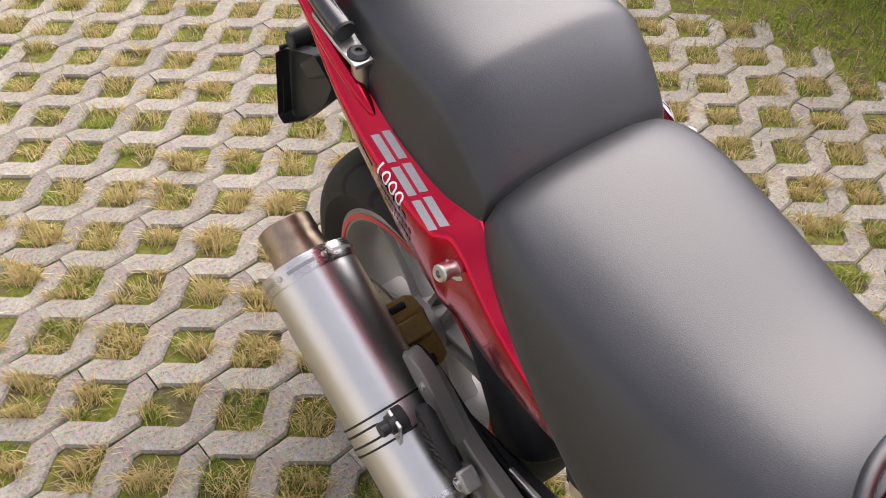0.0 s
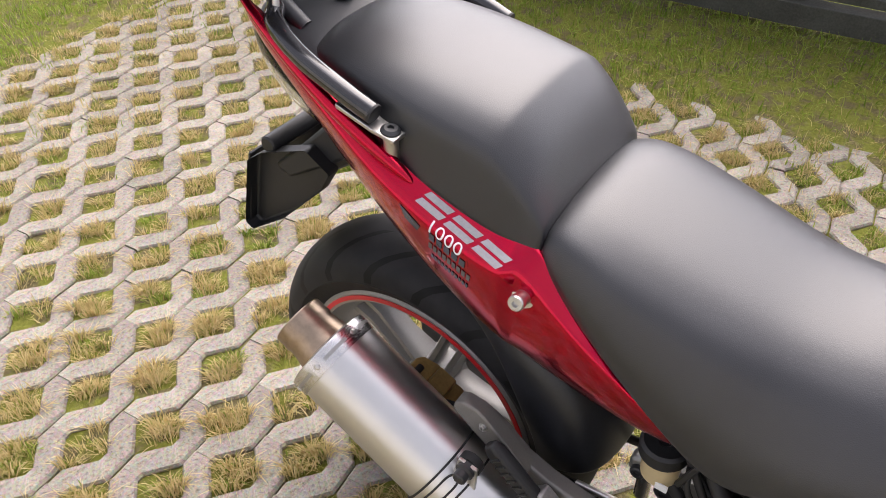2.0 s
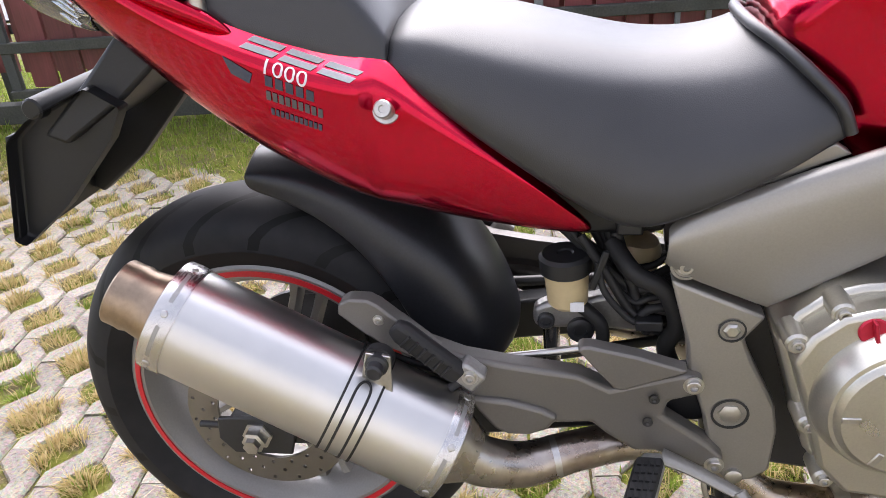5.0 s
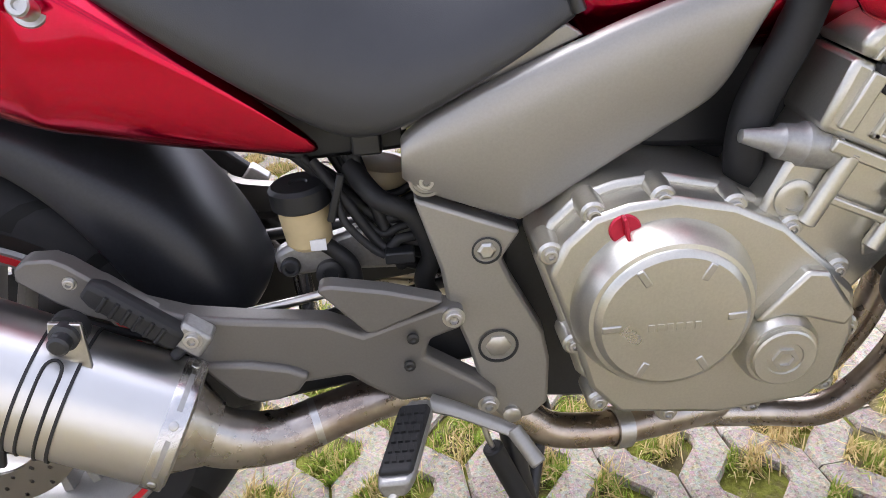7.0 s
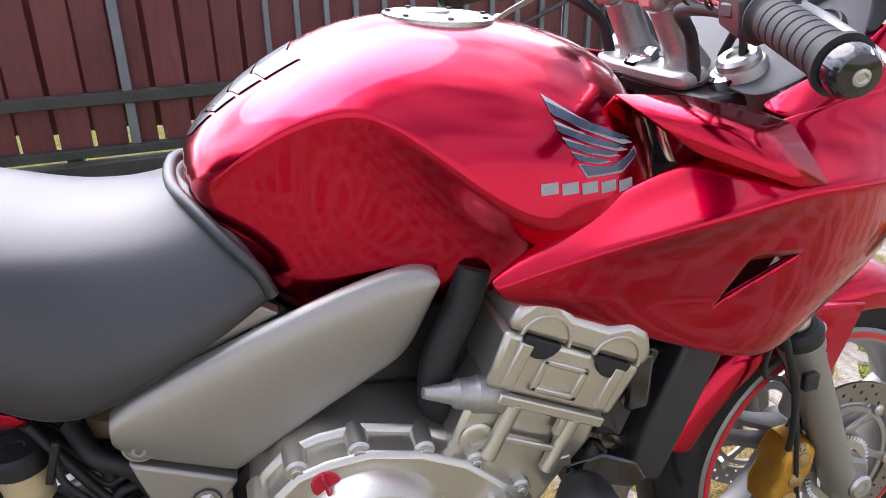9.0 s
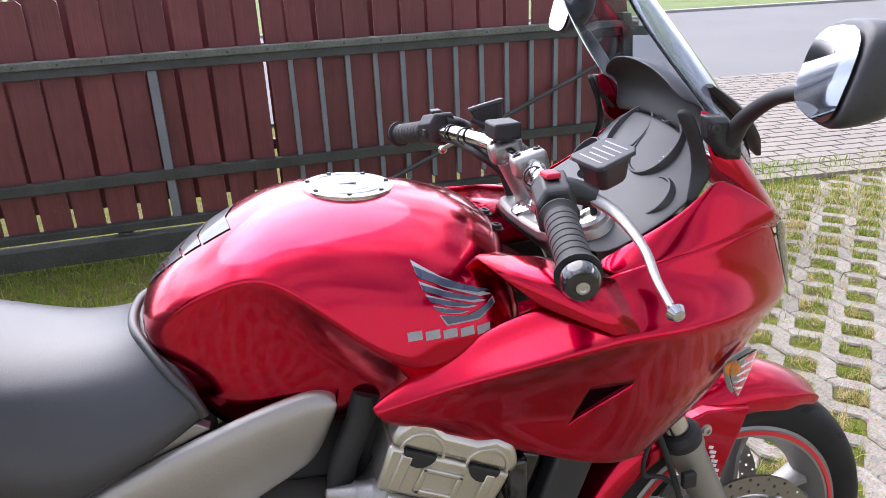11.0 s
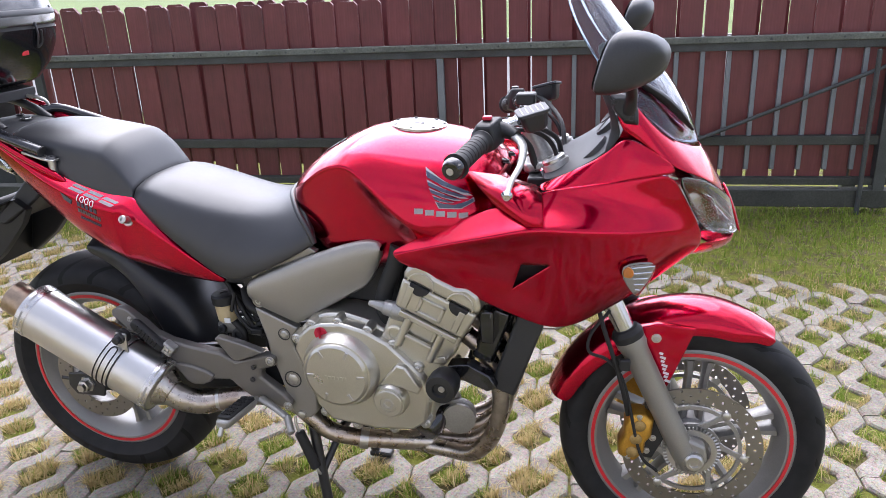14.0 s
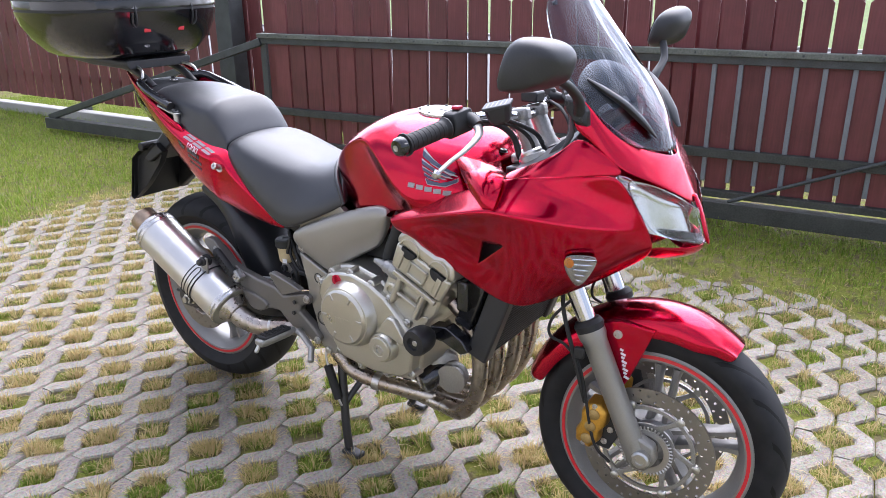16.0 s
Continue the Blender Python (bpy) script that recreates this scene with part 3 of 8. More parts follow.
def grass():
    rng = np.random.default_rng(3)
    green, dry = [], []
    for c in range(-34, 86):
        for r in range(-24, 26):
            p = PORG + EV * (c * PE / 2) + DV * ((r + (0.5 if c % 2 else 0)) * PD)
            if not in_paving(p.x, p.y) or p.x > 6.0:
                continue
            far = math.hypot(p.x - 0.4, p.y + 0.3)
            full = min(1.0, max(0.05, 0.60 + 0.8 * noise.noise((p.x * 1.6, p.y * 1.6, 3.0)) + rng.normal(0, 0.30)))
            dead = min(0.97, max(0.03, 0.74 + 0.7 * noise.noise((p.x * 1.1, p.y * 1.1, 9.0)) + rng.normal(0, 0.30) - 0.20 * (p.x - 0.1)))
            n = int((190 + 450 * full) * (1.0 if far < 1.5 else 0.5))
            tufts = rng.integers(3, 8)
            mid = rng.normal(0, 0.027, (tufts, 2)).clip(-0.042, 0.042)
            pick = rng.integers(0, tufts, n)
            off = rng.normal(0, 0.013, (n, 2))
            uv = (mid[pick] + off).clip(-0.048, 0.048)
            way = np.arctan2(off[:, 1], off[:, 0]) + TURN + math.pi / 4 + rng.normal(0, 0.5, n)
            x = p.x + (EV.x * (uv[:, 0] + uv[:, 1]) + DV.x * (uv[:, 0] - uv[:, 1])) * 0.72
            y = p.y + (EV.y * (uv[:, 0] + uv[:, 1]) + DV.y * (uv[:, 0] - uv[:, 1])) * 0.72
            rows = np.stack([x, y, np.full(n, -0.012), way], 1)
            die = rng.random(tufts) < dead
            sel = np.where(rng.random(n) < 0.85, die[pick], ~die[pick])
            dry.append(rows[sel])
            green.append(rows[~sel])
    green, dry = np.concatenate(green), np.concatenate(dry)
    blade_field("pocket_grass", green, GREEN, "short green grass growing in the paver pockets", "grass", rng, 0.018, 0.044, 0.0024, 1.3, green[:, 3])
    blade_field("dry_pocket_grass", dry, DRY, "dry straw-coloured grass tufts in the paver pockets", "grass", rng, 0.030, 0.064, 0.0024, 1.5, dry[:, 3])
    lawn, straw, short = [], [], []
    for _ in range(420000):
        x = rng.uniform(-7.0, 4.4)
        y = rng.uniform(-1.0, 3.6)
        over = in_paving(x, y)
        if over:
            # grass creeping over the outermost pavers
            rim = max(0.0, (y - 0.75) / 0.97, (-1.3 - x) / 1.1)
            if rng.random() < 0.40 * rim**2.2 * max(0.0, 0.6 + 1.2 * noise.noise((x * 3, y * 3, 5.0))):
                (straw if rng.random() < 0.5 else short).append((x, y, -0.004))
            continue
        if (x > 2.75 and y > 2.9) or (y > 2.75 + 0.06 * x and x > -2.2):
            continue
        k = 0.72 + 0.7 * noise.noise((x * 2.1, y * 2.1, 1.0)) + 0.4 * noise.noise((x * 7, y * 7, 2.0))
        edge = 0.0 if in_paving(x, y - 0.22) else 0.25
        if rng.random() < k + edge:
            (straw if rng.random() < 0.10 + 0.35 * (edge == 0.0) else lawn).append((x, y, -0.012))
    blade_field("lawn", lawn, GREEN, "rough green lawn grass along the gate", "grass", rng, 0.03, 0.105, 0.0044, 1.0)
    blade_field("creeping_grass", short, GREEN, "short grass creeping over the outer pavers", "grass", rng, 0.02, 0.06, 0.0034, 0.9)
    blade_field("dry_lawn_grass", straw, DRY, "dry blades among the lawn grass", "grass", rng, 0.02, 0.07, 0.003, 1.2)


# ---------------------------------------------------------------- gate and fence
def picket_mesh(w, h, t):
    bm = bmesh.new()
    c = w * 0.14
    out = [(-w / 2, 0), (w / 2, 0), (w / 2, h - c), (w / 2 - c, h), (-w / 2 + c, h), (-w / 2, h - c)]
    f = bm.faces.new([bm.verts.new((x, 0, z)) for x, z in out])
    r = bmesh.ops.extrude_face_region(bm, geom=[f])
    bmesh.ops.translate(bm, verts=[v for v in r["geom"] if isinstance(v, bmesh.types.BMVert)], vec=(0, t, 0))
    bmesh.ops.recalc_face_normals(bm, faces=bm.faces)
    me = bpy.data.meshes.new("picket")
    bm.to_mesh(me)
    bm.free()
    me.materials.append(WOOD)
    return me


GATE_A, GATE_B = Vector((-2.20, 2.21, 0)), Vector((2.59, 2.67, 0))


def gate():
    g = empty("sliding_gate", "dark steel sliding gate with red-brown wooden pickets", "gate", GATE_A)
    d = (GATE_B - GATE_A).normalized()
    ang = math.atan2(d.y, d.x)
    g.rotation_euler = (0, 0, ang)
    length = (GATE_B - GATE_A).length
    rng = random.Random(8)
    # middles of the gaps between pickets, wider beside the two leaves' joint
    gaps = [2.430 - 0.1377 * k for k in range(17, -1, -1)] + [2.555, 2.688, 2.815, 2.930, 3.033] + [3.033 + 0.1275 * k for k in range(1, 14)]
    widths = {}
    for a, b in zip(gaps, gaps[1:]):
        w = round(b - a - 0.019, 3)
        if w not in widths:
            widths[w] = picket_mesh(w, 0.965, 0.02)
        ob = new("picket", widths[w])
        ob.parent = g
        ob.matrix_basis = pose((a + b) / 2 + rng.gauss(0, 0.002), 0.03, 0.19 + rng.gauss(0, 0.004), 0, rng.gauss(0, 0.25), 0)
    for nm, z0, z1, y0, y1, m in (("top_rail", 0.845, 0.885, -0.012, 0.028, RAILMETAL), ("top_angle", 0.885, 0.915, -0.030, 0.028, MOSSRAIL), ("middle_rail", 0.368, 0.414, -0.016, 0.028, DARKRAIL), ("bottom_rail", 0.160, 0.196, -0.02, 0.028, DARKRAIL)):
        box(nm, (0.0, y0, z0), (length - 0.05, y1, z1), m, g, bev=0.003)
    for i in range(28):
        lathe("rail_rivet", [(0, 0.006), (0.002, 0.005), (0.003, 0)], (0.10 + i * 0.167, -0.030, 0.900), (0, -1, 0), RAILMETAL, g, seg=8)
    box("bottom_beam", (-2.55, -0.035, 0.045), (length - 0.05, 0.045, 0.135), DARKRAIL, g, bev=0.003)
    for x, w, m in ((0.0, 0.05, RAILMETAL), (2.434, 0.038, BARMETAL)):
        box("post", (x, 0.0, 0.19), (x + w, 0.026, 0.845), m, g, bev=0.003)
    # strut of the gate's tail
    m = Matrix.Translation((-2.50, 0.0, 0.14)) @ Matrix.Rotation(-math.atan2(0.72, 2.52), 4, "Y")
    box("tail_strut", (0.0, -0.025, -0.025), (2.62, 0.025, 0.025), RAILMETAL, g, bev=0.003, m=m)
    for x in gaps[22:-1]:
        box("bar", (x - 0.0115, 0.006, 0.235), (x + 0.0115, 0.0275, 0.845), BARMETAL, g, bev=0.002)
    rod("brace", (3.18, -0.026, 0.145), (4.66, -0.026, 0.762), 0.010, RAILMETAL, g)
    rod("drop_rod", (4.60, -0.05, 0.0), (4.60, -0.05, 0.84), 0.012, RAILMETAL, g)
    box("end_post", (4.665, -0.032, 0.04), (4.72, 0.03, 0.955), RAILMETAL, g, bev=0.003)
    box("latch_plate", (4.655, -0.042, 0.845), (length, -0.032, 0.895), RAILMETAL, g, bev=0.003)
    return g


def fence():
    f = empty("back_fence", "red-brown wooden picket fence behind the open gate", "fence", (-7.6, 2.30, 0))
    f.rotation_euler = (0, 0, 0.062)
    rng = random.Random(12)
    pick = picket_mesh(0.115, 0.975, 0.02)
    for i in range(69):
        ob = new("picket", pick)
        ob.parent = f
        ob.matrix_basis = pose(0.06 + i * 0.1485 + rng.gauss(0, 0.002), -0.03, 0.19 + rng.gauss(0, 0.004), 0, rng.gauss(0, 0.3), 0)
    for nm, z in (("top_rail", 0.84), ("bottom_rail", 0.38)):
        box(nm, (0, 0.0, z), (10.25, 0.04, z + 0.05), RAILMETAL, f, bev=0.003)
    for i in range(5):
        box("post", (i * 2.5, 0.04, 0.0), (i * 2.5 + 0.07, 0.11, 1.1), RAILMETAL, f, bev=0.003)
    box("gate_post", (4.72, -0.20, 0.0), (4.88, -0.06, 1.28), RAILMETAL, f, "dark steel guide post", bev=0.004)
    k = tagged(box("fence_kerb", (0.0, -0.08, -0.05), (4.7, 0.04, 0.10), KERB, bev=0.008, m=Matrix.Translation((-7.6, 2.30, 0)) @ Matrix.Rotation(0.062, 4, "Z")), "weathered concrete kerb under the fence", "kerb", kind="structure")
    return f


def street():
    road = bmesh.new()
    vs = [road.verts.new(p) for p in ((-60, 6.6, 0.012), (60, 4.0, 0.012), (60, 11.5, 0.012), (-60, 14.1, 0.012))]
    road.faces.new(vs)
    tagged(part("road", road, ASPHALT), "pale grey worn asphalt street", "road", kind="structure")
    tagged(box("kerb", (-60, -0.07, -0.05), (60, 0.07, 0.06), KERB, bev=0.01, m=Matrix.Translation((0, 12.85, 0)) @ Matrix.Rotation(math.atan2(-2.6, 120), 4, "Z")), "low concrete kerb along the street", "kerb", kind="structure")
    far = bmesh.new()
    far.faces.new([far.verts.new(p) for p in ((-160, 16.4, 0.03), (160, 9.5, 0.03), (160, 260, 0.03), (-160, 260, 0.03))])
    tagged(part("meadow", far, FIELD), "bright green meadow beyond the street", "meadow", kind="structure")
    drive = empty("driveway", "light brown block paving leading to the street", "driveway", kind="structure")
    v, f = [], []
    rng = random.Random(2)
    for r in range(30):
        for c in range(44):
            x = 2.85 + c * 0.205 + (0.1 if r % 2 else 0)
            y = 2.62 + r * 0.105
            z = 0.018 + rng.gauss(0, 0.001)
            o = len(v)
            for dx, dy, dz in ((0.001, 0.001, -0.035), (0.199, 0.001, -0.035), (0.199, 0.0995, -0.035), (0.001, 0.0995, -0.035), (0.006, 0.006, 0), (0.194, 0.006, 0), (0.194, 0.094, 0), (0.006, 0.094, 0)):
                v.append((x + dx, y + dy, z + dz))
            f += [(o + 4, o + 5, o + 6, o + 7)] + [(o + i, o + (i + 1) % 4, o + 4 + (i + 1) % 4, o + 4 + i) for i in range(4)]
    tagged(raw("paving_blocks", v, f, REDBRICK, drive, smooth=False), kind="stuff")


def added_wall():
    """An unseen plain wall, added to close the yard behind the camera and keep low sky out of the reflections."""
    tagged(box("wall_south", (-9, -5.6, -0.05), (9, -5.3, 2.9), PLASTER, bev=0.01), "unseen plain plastered wall added to close the yard", "wall", kind="structure")


ground_sheet()
added_wall()
gate()
fence()
street()

# ---------------------------------------------------------------- motorcycle
bike = empty("motorcycle", "red sport-touring motorcycle with black seat on its centre stand", "motorcycle")
STEER = radians(5.0)
HEAD = Vector((1.126, 0, 0.95))
AXIS = Vector((-math.sin(radians(25)), 0, math.cos(radians(25))))
TURNED = Matrix.Translation(HEAD) @ Matrix.Rotation(STEER, 4, AXIS) @ Matrix.Translation(-HEAD)


def steered(*obs):
    """Turn parts with the handlebar."""
    for ob in obs:
        for o in (ob, *ob.children_recursive):
            if o.data:
                o.data.transform(TURNED if tuple(o.location) == (0, 0, 0) else Matrix.Identity(4))
    return obs[0]


def ring_bm(prof, cx, cy, cz, seg=64):
    """A closed profile of (y, radius) turned round the wheel's axle."""
    bm = bmesh.new()
    rings = []
    for i in range(seg):
        a = 2 * math.pi * i / seg
        rings.append([bm.verts.new((cx + math.sin(a) * r, cy + y, cz + math.cos(a) * r)) for y, r in prof])
    n = len(prof)
    for i in range(seg):
        p, q = rings[i], rings[(i + 1) % seg]
        for j in range(n):
            bm.faces.new((p[j], p[(j + 1) % n], q[(j + 1) % n], q[j]))
    return bm


def drilled_disc(name, cx, cy, cz, r0, r1, thick, mat, parent, rows=3, n=40, hole=0.0033, label=""):
    """A brake disc with real drillings."""
    bm = bmesh.new()
    dr = (r1 - r0) / rows
    front, back = {}, {}

    def vert(store, a, r, y):
        key = (round(a, 5) % round(2 * math.pi, 5), round(r, 5))
        if key not in store:
            store[key] = bm.verts.new((cx + math.sin(a) * r, y, cz + math.cos(a) * r))
        return store[key]

    for i in range(n):
        for j in range(rows):
            a0, a1 = 2 * math.pi * i / n, 2 * math.pi * ((i + 1) % n) / n
            am = 2 * math.pi * (i + 0.5) / n
            ra, rb = r0 + j * dr, r0 + (j + 1) * dr
            holes = (i + j) % 2 == 0
            sides = []
            for store, y in ((front, cy - thick / 2), (back, cy + thick / 2)):
                q = [vert(store, a0, ra, y), vert(store, am, ra, y), vert(store, a1, ra, y), vert(store, a1, rb, y), vert(store, am, rb, y), vert(store, a0, rb, y)]
                if not holes:
                    bm.faces.new(q)
                    sides.append(None)
                    continue
                c = Vector((cx + math.sin(am) * (ra + rb) / 2, y, cz + math.cos(am) * (ra + rb) / 2))
                u, v = Vector((math.cos(am), 0, -math.sin(am))), Vector((math.sin(am), 0, math.cos(am)))
                h = [bm.verts.new(c + (u * math.cos(t) + v * math.sin(t)) * hole) for t in (math.radians(g) for g in (215, 270, 325, 35, 90, 145))]
                for k in range(6):
                    bm.faces.new((q[k], q[(k + 1) % 6], h[(k + 1) % 6], h[k]))
                sides.append(h)
            if holes:
                for k in range(6):
                    bm.faces.new((sides[0][k], sides[0][(k + 1) % 6], sides[1][(k + 1) % 6], sides[1][k]))
    for r in (r0, r1):
        for i in range(n):
            for b0, b1 in ((i, i + 0.5), (i + 0.5, i + 1)):
                a0, a1 = 2 * math.pi * b0 / n, 2 * math.pi * (b1 % n) / n
                bm.faces.new((vert(front, a0, r, cy - thick / 2), vert(front, a1, r, cy - thick / 2), vert(back, a1, r, cy + thick / 2), vert(back, a0, r, cy + thick / 2)))
    return part(name, bm, mat, parent, label, flat_angle=30)


def wheel(name, cx, cz, radius, half, rim_half, tread, spoke_turn, label="", k=1.0):
    """Tyre, rim with five twin spokes, hub and red tape."""
    w = new(name)
    w.parent = bike
    w["label"] = label
    c = (cx, 0.0, cz)
    crown = []
    for i in range(13):
        a = math.pi * i / 12
        crown.append((-half * math.cos(a), 0.255 + (radius - 0.255) * math.sin(a) ** 0.86))
    prof = [(-rim_half + 0.004, 0.222), (-rim_half - 0.004, 0.232)] + [(y, r) for y, r in crown] + [(rim_half + 0.004, 0.232), (rim_half - 0.004, 0.222), (0, 0.216)]
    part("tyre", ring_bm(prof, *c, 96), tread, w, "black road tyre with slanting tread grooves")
    rp = [(-rim_half, 0.226), (-rim_half - 0.003, 0.222), (-rim_half - 0.002, 0.206), (-rim_half + 0.012, 0.197), (-rim_half + 0.03, 0.186), (0, 0.183), (rim_half - 0.03, 0.186), (rim_half - 0.012, 0.197), (rim_half + 0.002, 0.206), (rim_half + 0.003, 0.222), (rim_half, 0.226), (0, 0.206)]
    rim = part("rim", ring_bm(rp, *c, 96), RIMSILVER, w, "silver cast alloy rim")
    for s in (-1, 1):
        tp = [(s * (rim_half + 0.0042), 0.2185), (s * (rim_half + 0.0048), 0.211), (s * (rim_half + 0.0010), 0.211), (s * (rim_half + 0.0010), 0.2185)]
        part("rim_tape", ring_bm(tp, *c, 96), REDTAPE, rim, "red reflective rim tape")
    for n in range(5):
        for s in (-1, 1):
            a = spoke_turn + 2 * math.pi * n / 5
            secs = []
            for r, off, hw, hy in ((0.040, 0.018, 0.010, 0.028), (0.09, 0.017, 0.0075, 0.022), (0.15, 0.018, 0.0075, 0.019), (0.188, 0.022, 0.012, 0.024)):
                u, v = Vector((math.cos(a), 0, -math.sin(a))), Vector((math.sin(a), 0, math.cos(a)))
                m = Vector(c) + v * r + u * (s * off)
                ring = [(-hw, -hy * 0.6), (-hw * 0.55, -hy), (hw * 0.55, -hy), (hw, -hy * 0.6), (hw, hy * 0.6), (hw * 0.55, hy), (-hw * 0.55, hy), (-hw, hy * 0.6)]
                secs.append([m + u * p + Vector((0, q, 0)) for p, q in ring])
            loft("spoke", secs, RIMSILVER, rim)
    lathe("hub", [(-0.06, 0.0), (-0.06, 0.022), (-0.055, 0.026), (-0.045, 0.03), (-0.03, 0.05), (0.03, 0.05), (0.045, 0.03), (0.055, 0.026), (0.06, 0.022), (0.06, 0)], c, (0, 1, 0), RIMSILVER, w)
    if k != 1.0:
        squeeze = Matrix.Translation((cx, 0, cz)) @ Matrix.Diagonal((k, 1, k, 1)) @ Matrix.Translation((-cx, 0, -cz))
        for o in w.children_recursive:
            o.data.transform(squeeze)
    return w


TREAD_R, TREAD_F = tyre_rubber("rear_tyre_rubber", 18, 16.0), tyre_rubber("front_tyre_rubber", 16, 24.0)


def wheel_origin(w, cx, cz):
    """Put the tyre's origin on the axle for its tread."""
    for o in w.children_recursive:
        if o.name.startswith("tyre"):
            o.data.transform(Matrix.Translation((-cx, 0, -cz)))
            o.location = (cx, 0, cz)


rear_wheel = wheel("rear_wheel", 0.0, 0.320, 0.315, 0.080, 0.062, TREAD_R, 0.35, label="rear wheel with red rim tape behind the silver muffler")
wheel_origin(rear_wheel, 0.0, 0.320)
front_wheel = wheel("front_wheel", 1.482, 0.289, 0.293, 0.055, 0.044, TREAD_F, 0.08, k=0.968, label="front wheel with drilled twin discs and red rim tape")
drilled_disc("rear_brake_disc", 0.0, -0.098, 0.320, 0.075, 0.120, 0.005, DISC, rear_wheel, 3, 36)
for s in (-1, 1):
    drilled_disc("front_brake_disc", 1.482, s * 0.076, 0.289, 0.112, 0.146, 0.0045, DISC, front_wheel, 3, 48)
    part("disc_carrier", ring_bm([(-0.003, 0.046), (-0.003, 0.062), (0.003, 0.062), (0.003, 0.046)], 1.482, s * 0.074, 0.289, 40), CASTING, front_wheel)
    part("disc_carrier_rim", ring_bm([(-0.003, 0.096), (-0.003, 0.104), (0.003, 0.104), (0.003, 0.096)], 1.482, s * 0.074, 0.289, 48), CASTING, front_wheel)
    for k in range(6):
        a = 2 * math.pi * k / 6 + 0.3
        d = Vector((math.sin(a), 0, math.cos(a)))
        e = Vector((math.sin(a + 0.35), 0, math.cos(a + 0.35)))
        c = Vector((1.482, s * 0.075, 0.289))
        secs = []
        for f, hw in ((0.0, 0.011), (0.3, 0.007), (0.7, 0.006), (1.0, 0.010)):
            p, q = (d * 0.056).lerp(e * 0.104, f), (e - d).normalized()
            secs.append([c + p + q * dx + Vector((0, dy, 0)) for dx, dy in ((-hw, -0.003), (hw, -0.003), (hw, 0.003), (-hw, 0.003))])
        loft("carrier_arm", secs, CASTING, front_wheel, bev=0.0015)
        lathe("disc_button", [(0, 0.0), (0, 0.009), (0.010, 0.009), (0.012, 0.006), (0.012, 0)], c + e * 0.109 - Vector((0, s * 0.003, 0)), (0, s, 0), STEEL, front_wheel, seg=14)
lathe("sensor_ring", [(0, 0.040), (0, 0.052), (0.004, 0.052), (0.004, 0.040)], (1.482, -0.088, 0.289), (0, 1, 0), STEEL, front_wheel, seg=60)
for k in range(44):
    a = 2 * math.pi * k / 44
    d = Vector((math.sin(a), 0, math.cos(a)))
    rod("sensor_tooth", Vector((1.482, -0.086, 0.289)) + d * 0.051, Vector((1.482, -0.086, 0.289)) + d * 0.059, 0.0022, STEEL, front_wheel, seg=4)

# fuel tank: rings from back to front
TANK = [
    (0.594, [(0, 0.842), (-0.035, 0.840), (-0.062, 0.832), (-0.075, 0.824), (-0.086, 0.812), (-0.094, 0.785), (-0.112, 0.695), (0, 0.68)]),
    (0.640, [(0, 0.893), (-0.050, 0.888), (-0.078, 0.876), (-0.094, 0.866), (-0.108, 0.850), (-0.114, 0.812), (-0.130, 0.680), (0, 0.67)]),
    (0.705, [(0, 0.937), (-0.060, 0.932), (-0.096, 0.921), (-0.117, 0.913), (-0.134, 0.901), (-0.132, 0.840), (-0.149, 0.648), (0, 0.64)]),
    (0.770, [(0, 0.968), (-0.066, 0.962), (-0.108, 0.950), (-0.134, 0.940), (-0.156, 0.926), (-0.146, 0.852), (-0.153, 0.660), (0, 0.65)]),
    (0.806, [(0, 0.977), (-0.074, 0.969), (-0.126, 0.950), (-0.152, 0.933), (-0.170, 0.908), (-0.150, 0.838), (-0.155, 0.670), (0, 0.66)]),
    (0.845, [(0, 0.982), (-0.080, 0.974), (-0.142, 0.944), (-0.168, 0.918), (-0.186, 0.878), (-0.154, 0.815), (-0.156, 0.682), (0, 0.67)]),
    (0.905, [(0, 0.979), (-0.084, 0.971), (-0.155, 0.930), (-0.187, 0.888), (-0.205, 0.822), (-0.166, 0.772), (-0.157, 0.695), (0, 0.68)]),
    (0.970, [(0, 0.971), (-0.084, 0.962), (-0.157, 0.919), (-0.190, 0.876), (-0.209, 0.796), (-0.188, 0.752), (-0.150, 0.730), (0, 0.70)]),
    (1.045, [(0, 0.949), (-0.076, 0.941), (-0.140, 0.902), (-0.173, 0.864), (-0.190, 0.803), (-0.172, 0.768), (-0.140, 0.742), (0, 0.71)]),
    (1.085, [(0, 0.916), (-0.060, 0.909), (-0.110, 0.880), (-0.140, 0.850), (-0.155, 0.805), (-0.145, 0.775), (-0.120, 0.755), (0, 0.72)]),
    (1.098, [(0, 0.88), (-0.045, 0.876), (-0.078, 0.856), (-0.100, 0.835), (-0.112, 0.805), (-0.108, 0.785), (-0.090, 0.765), (0, 0.74)]),
]


def raked(secs):
    """The tank's back edge slants forward towards its foot."""
    return [[(x + 0.62 * max(0.0, 0.85 - z) * max(0.0, (0.80 - x) / 0.206), y, z) for x, y, z in r] for r in secs]


tank = loft("fuel_tank", raked(sections(TANK)), RED, bike, "glossy candy red fuel tank", sub=3)
creased(tank, along(4, 14, 11, 1, 8) + along(10, 14, 11, 1, 8), 0.92)
at = tank.data.attributes["crease_edge"]
for e in tank.data.edges:
    if tuple(sorted(i % 14 for i in e.vertices)) in ((2, 2), (12, 12)):
        at.data[e.index].value = 0.25

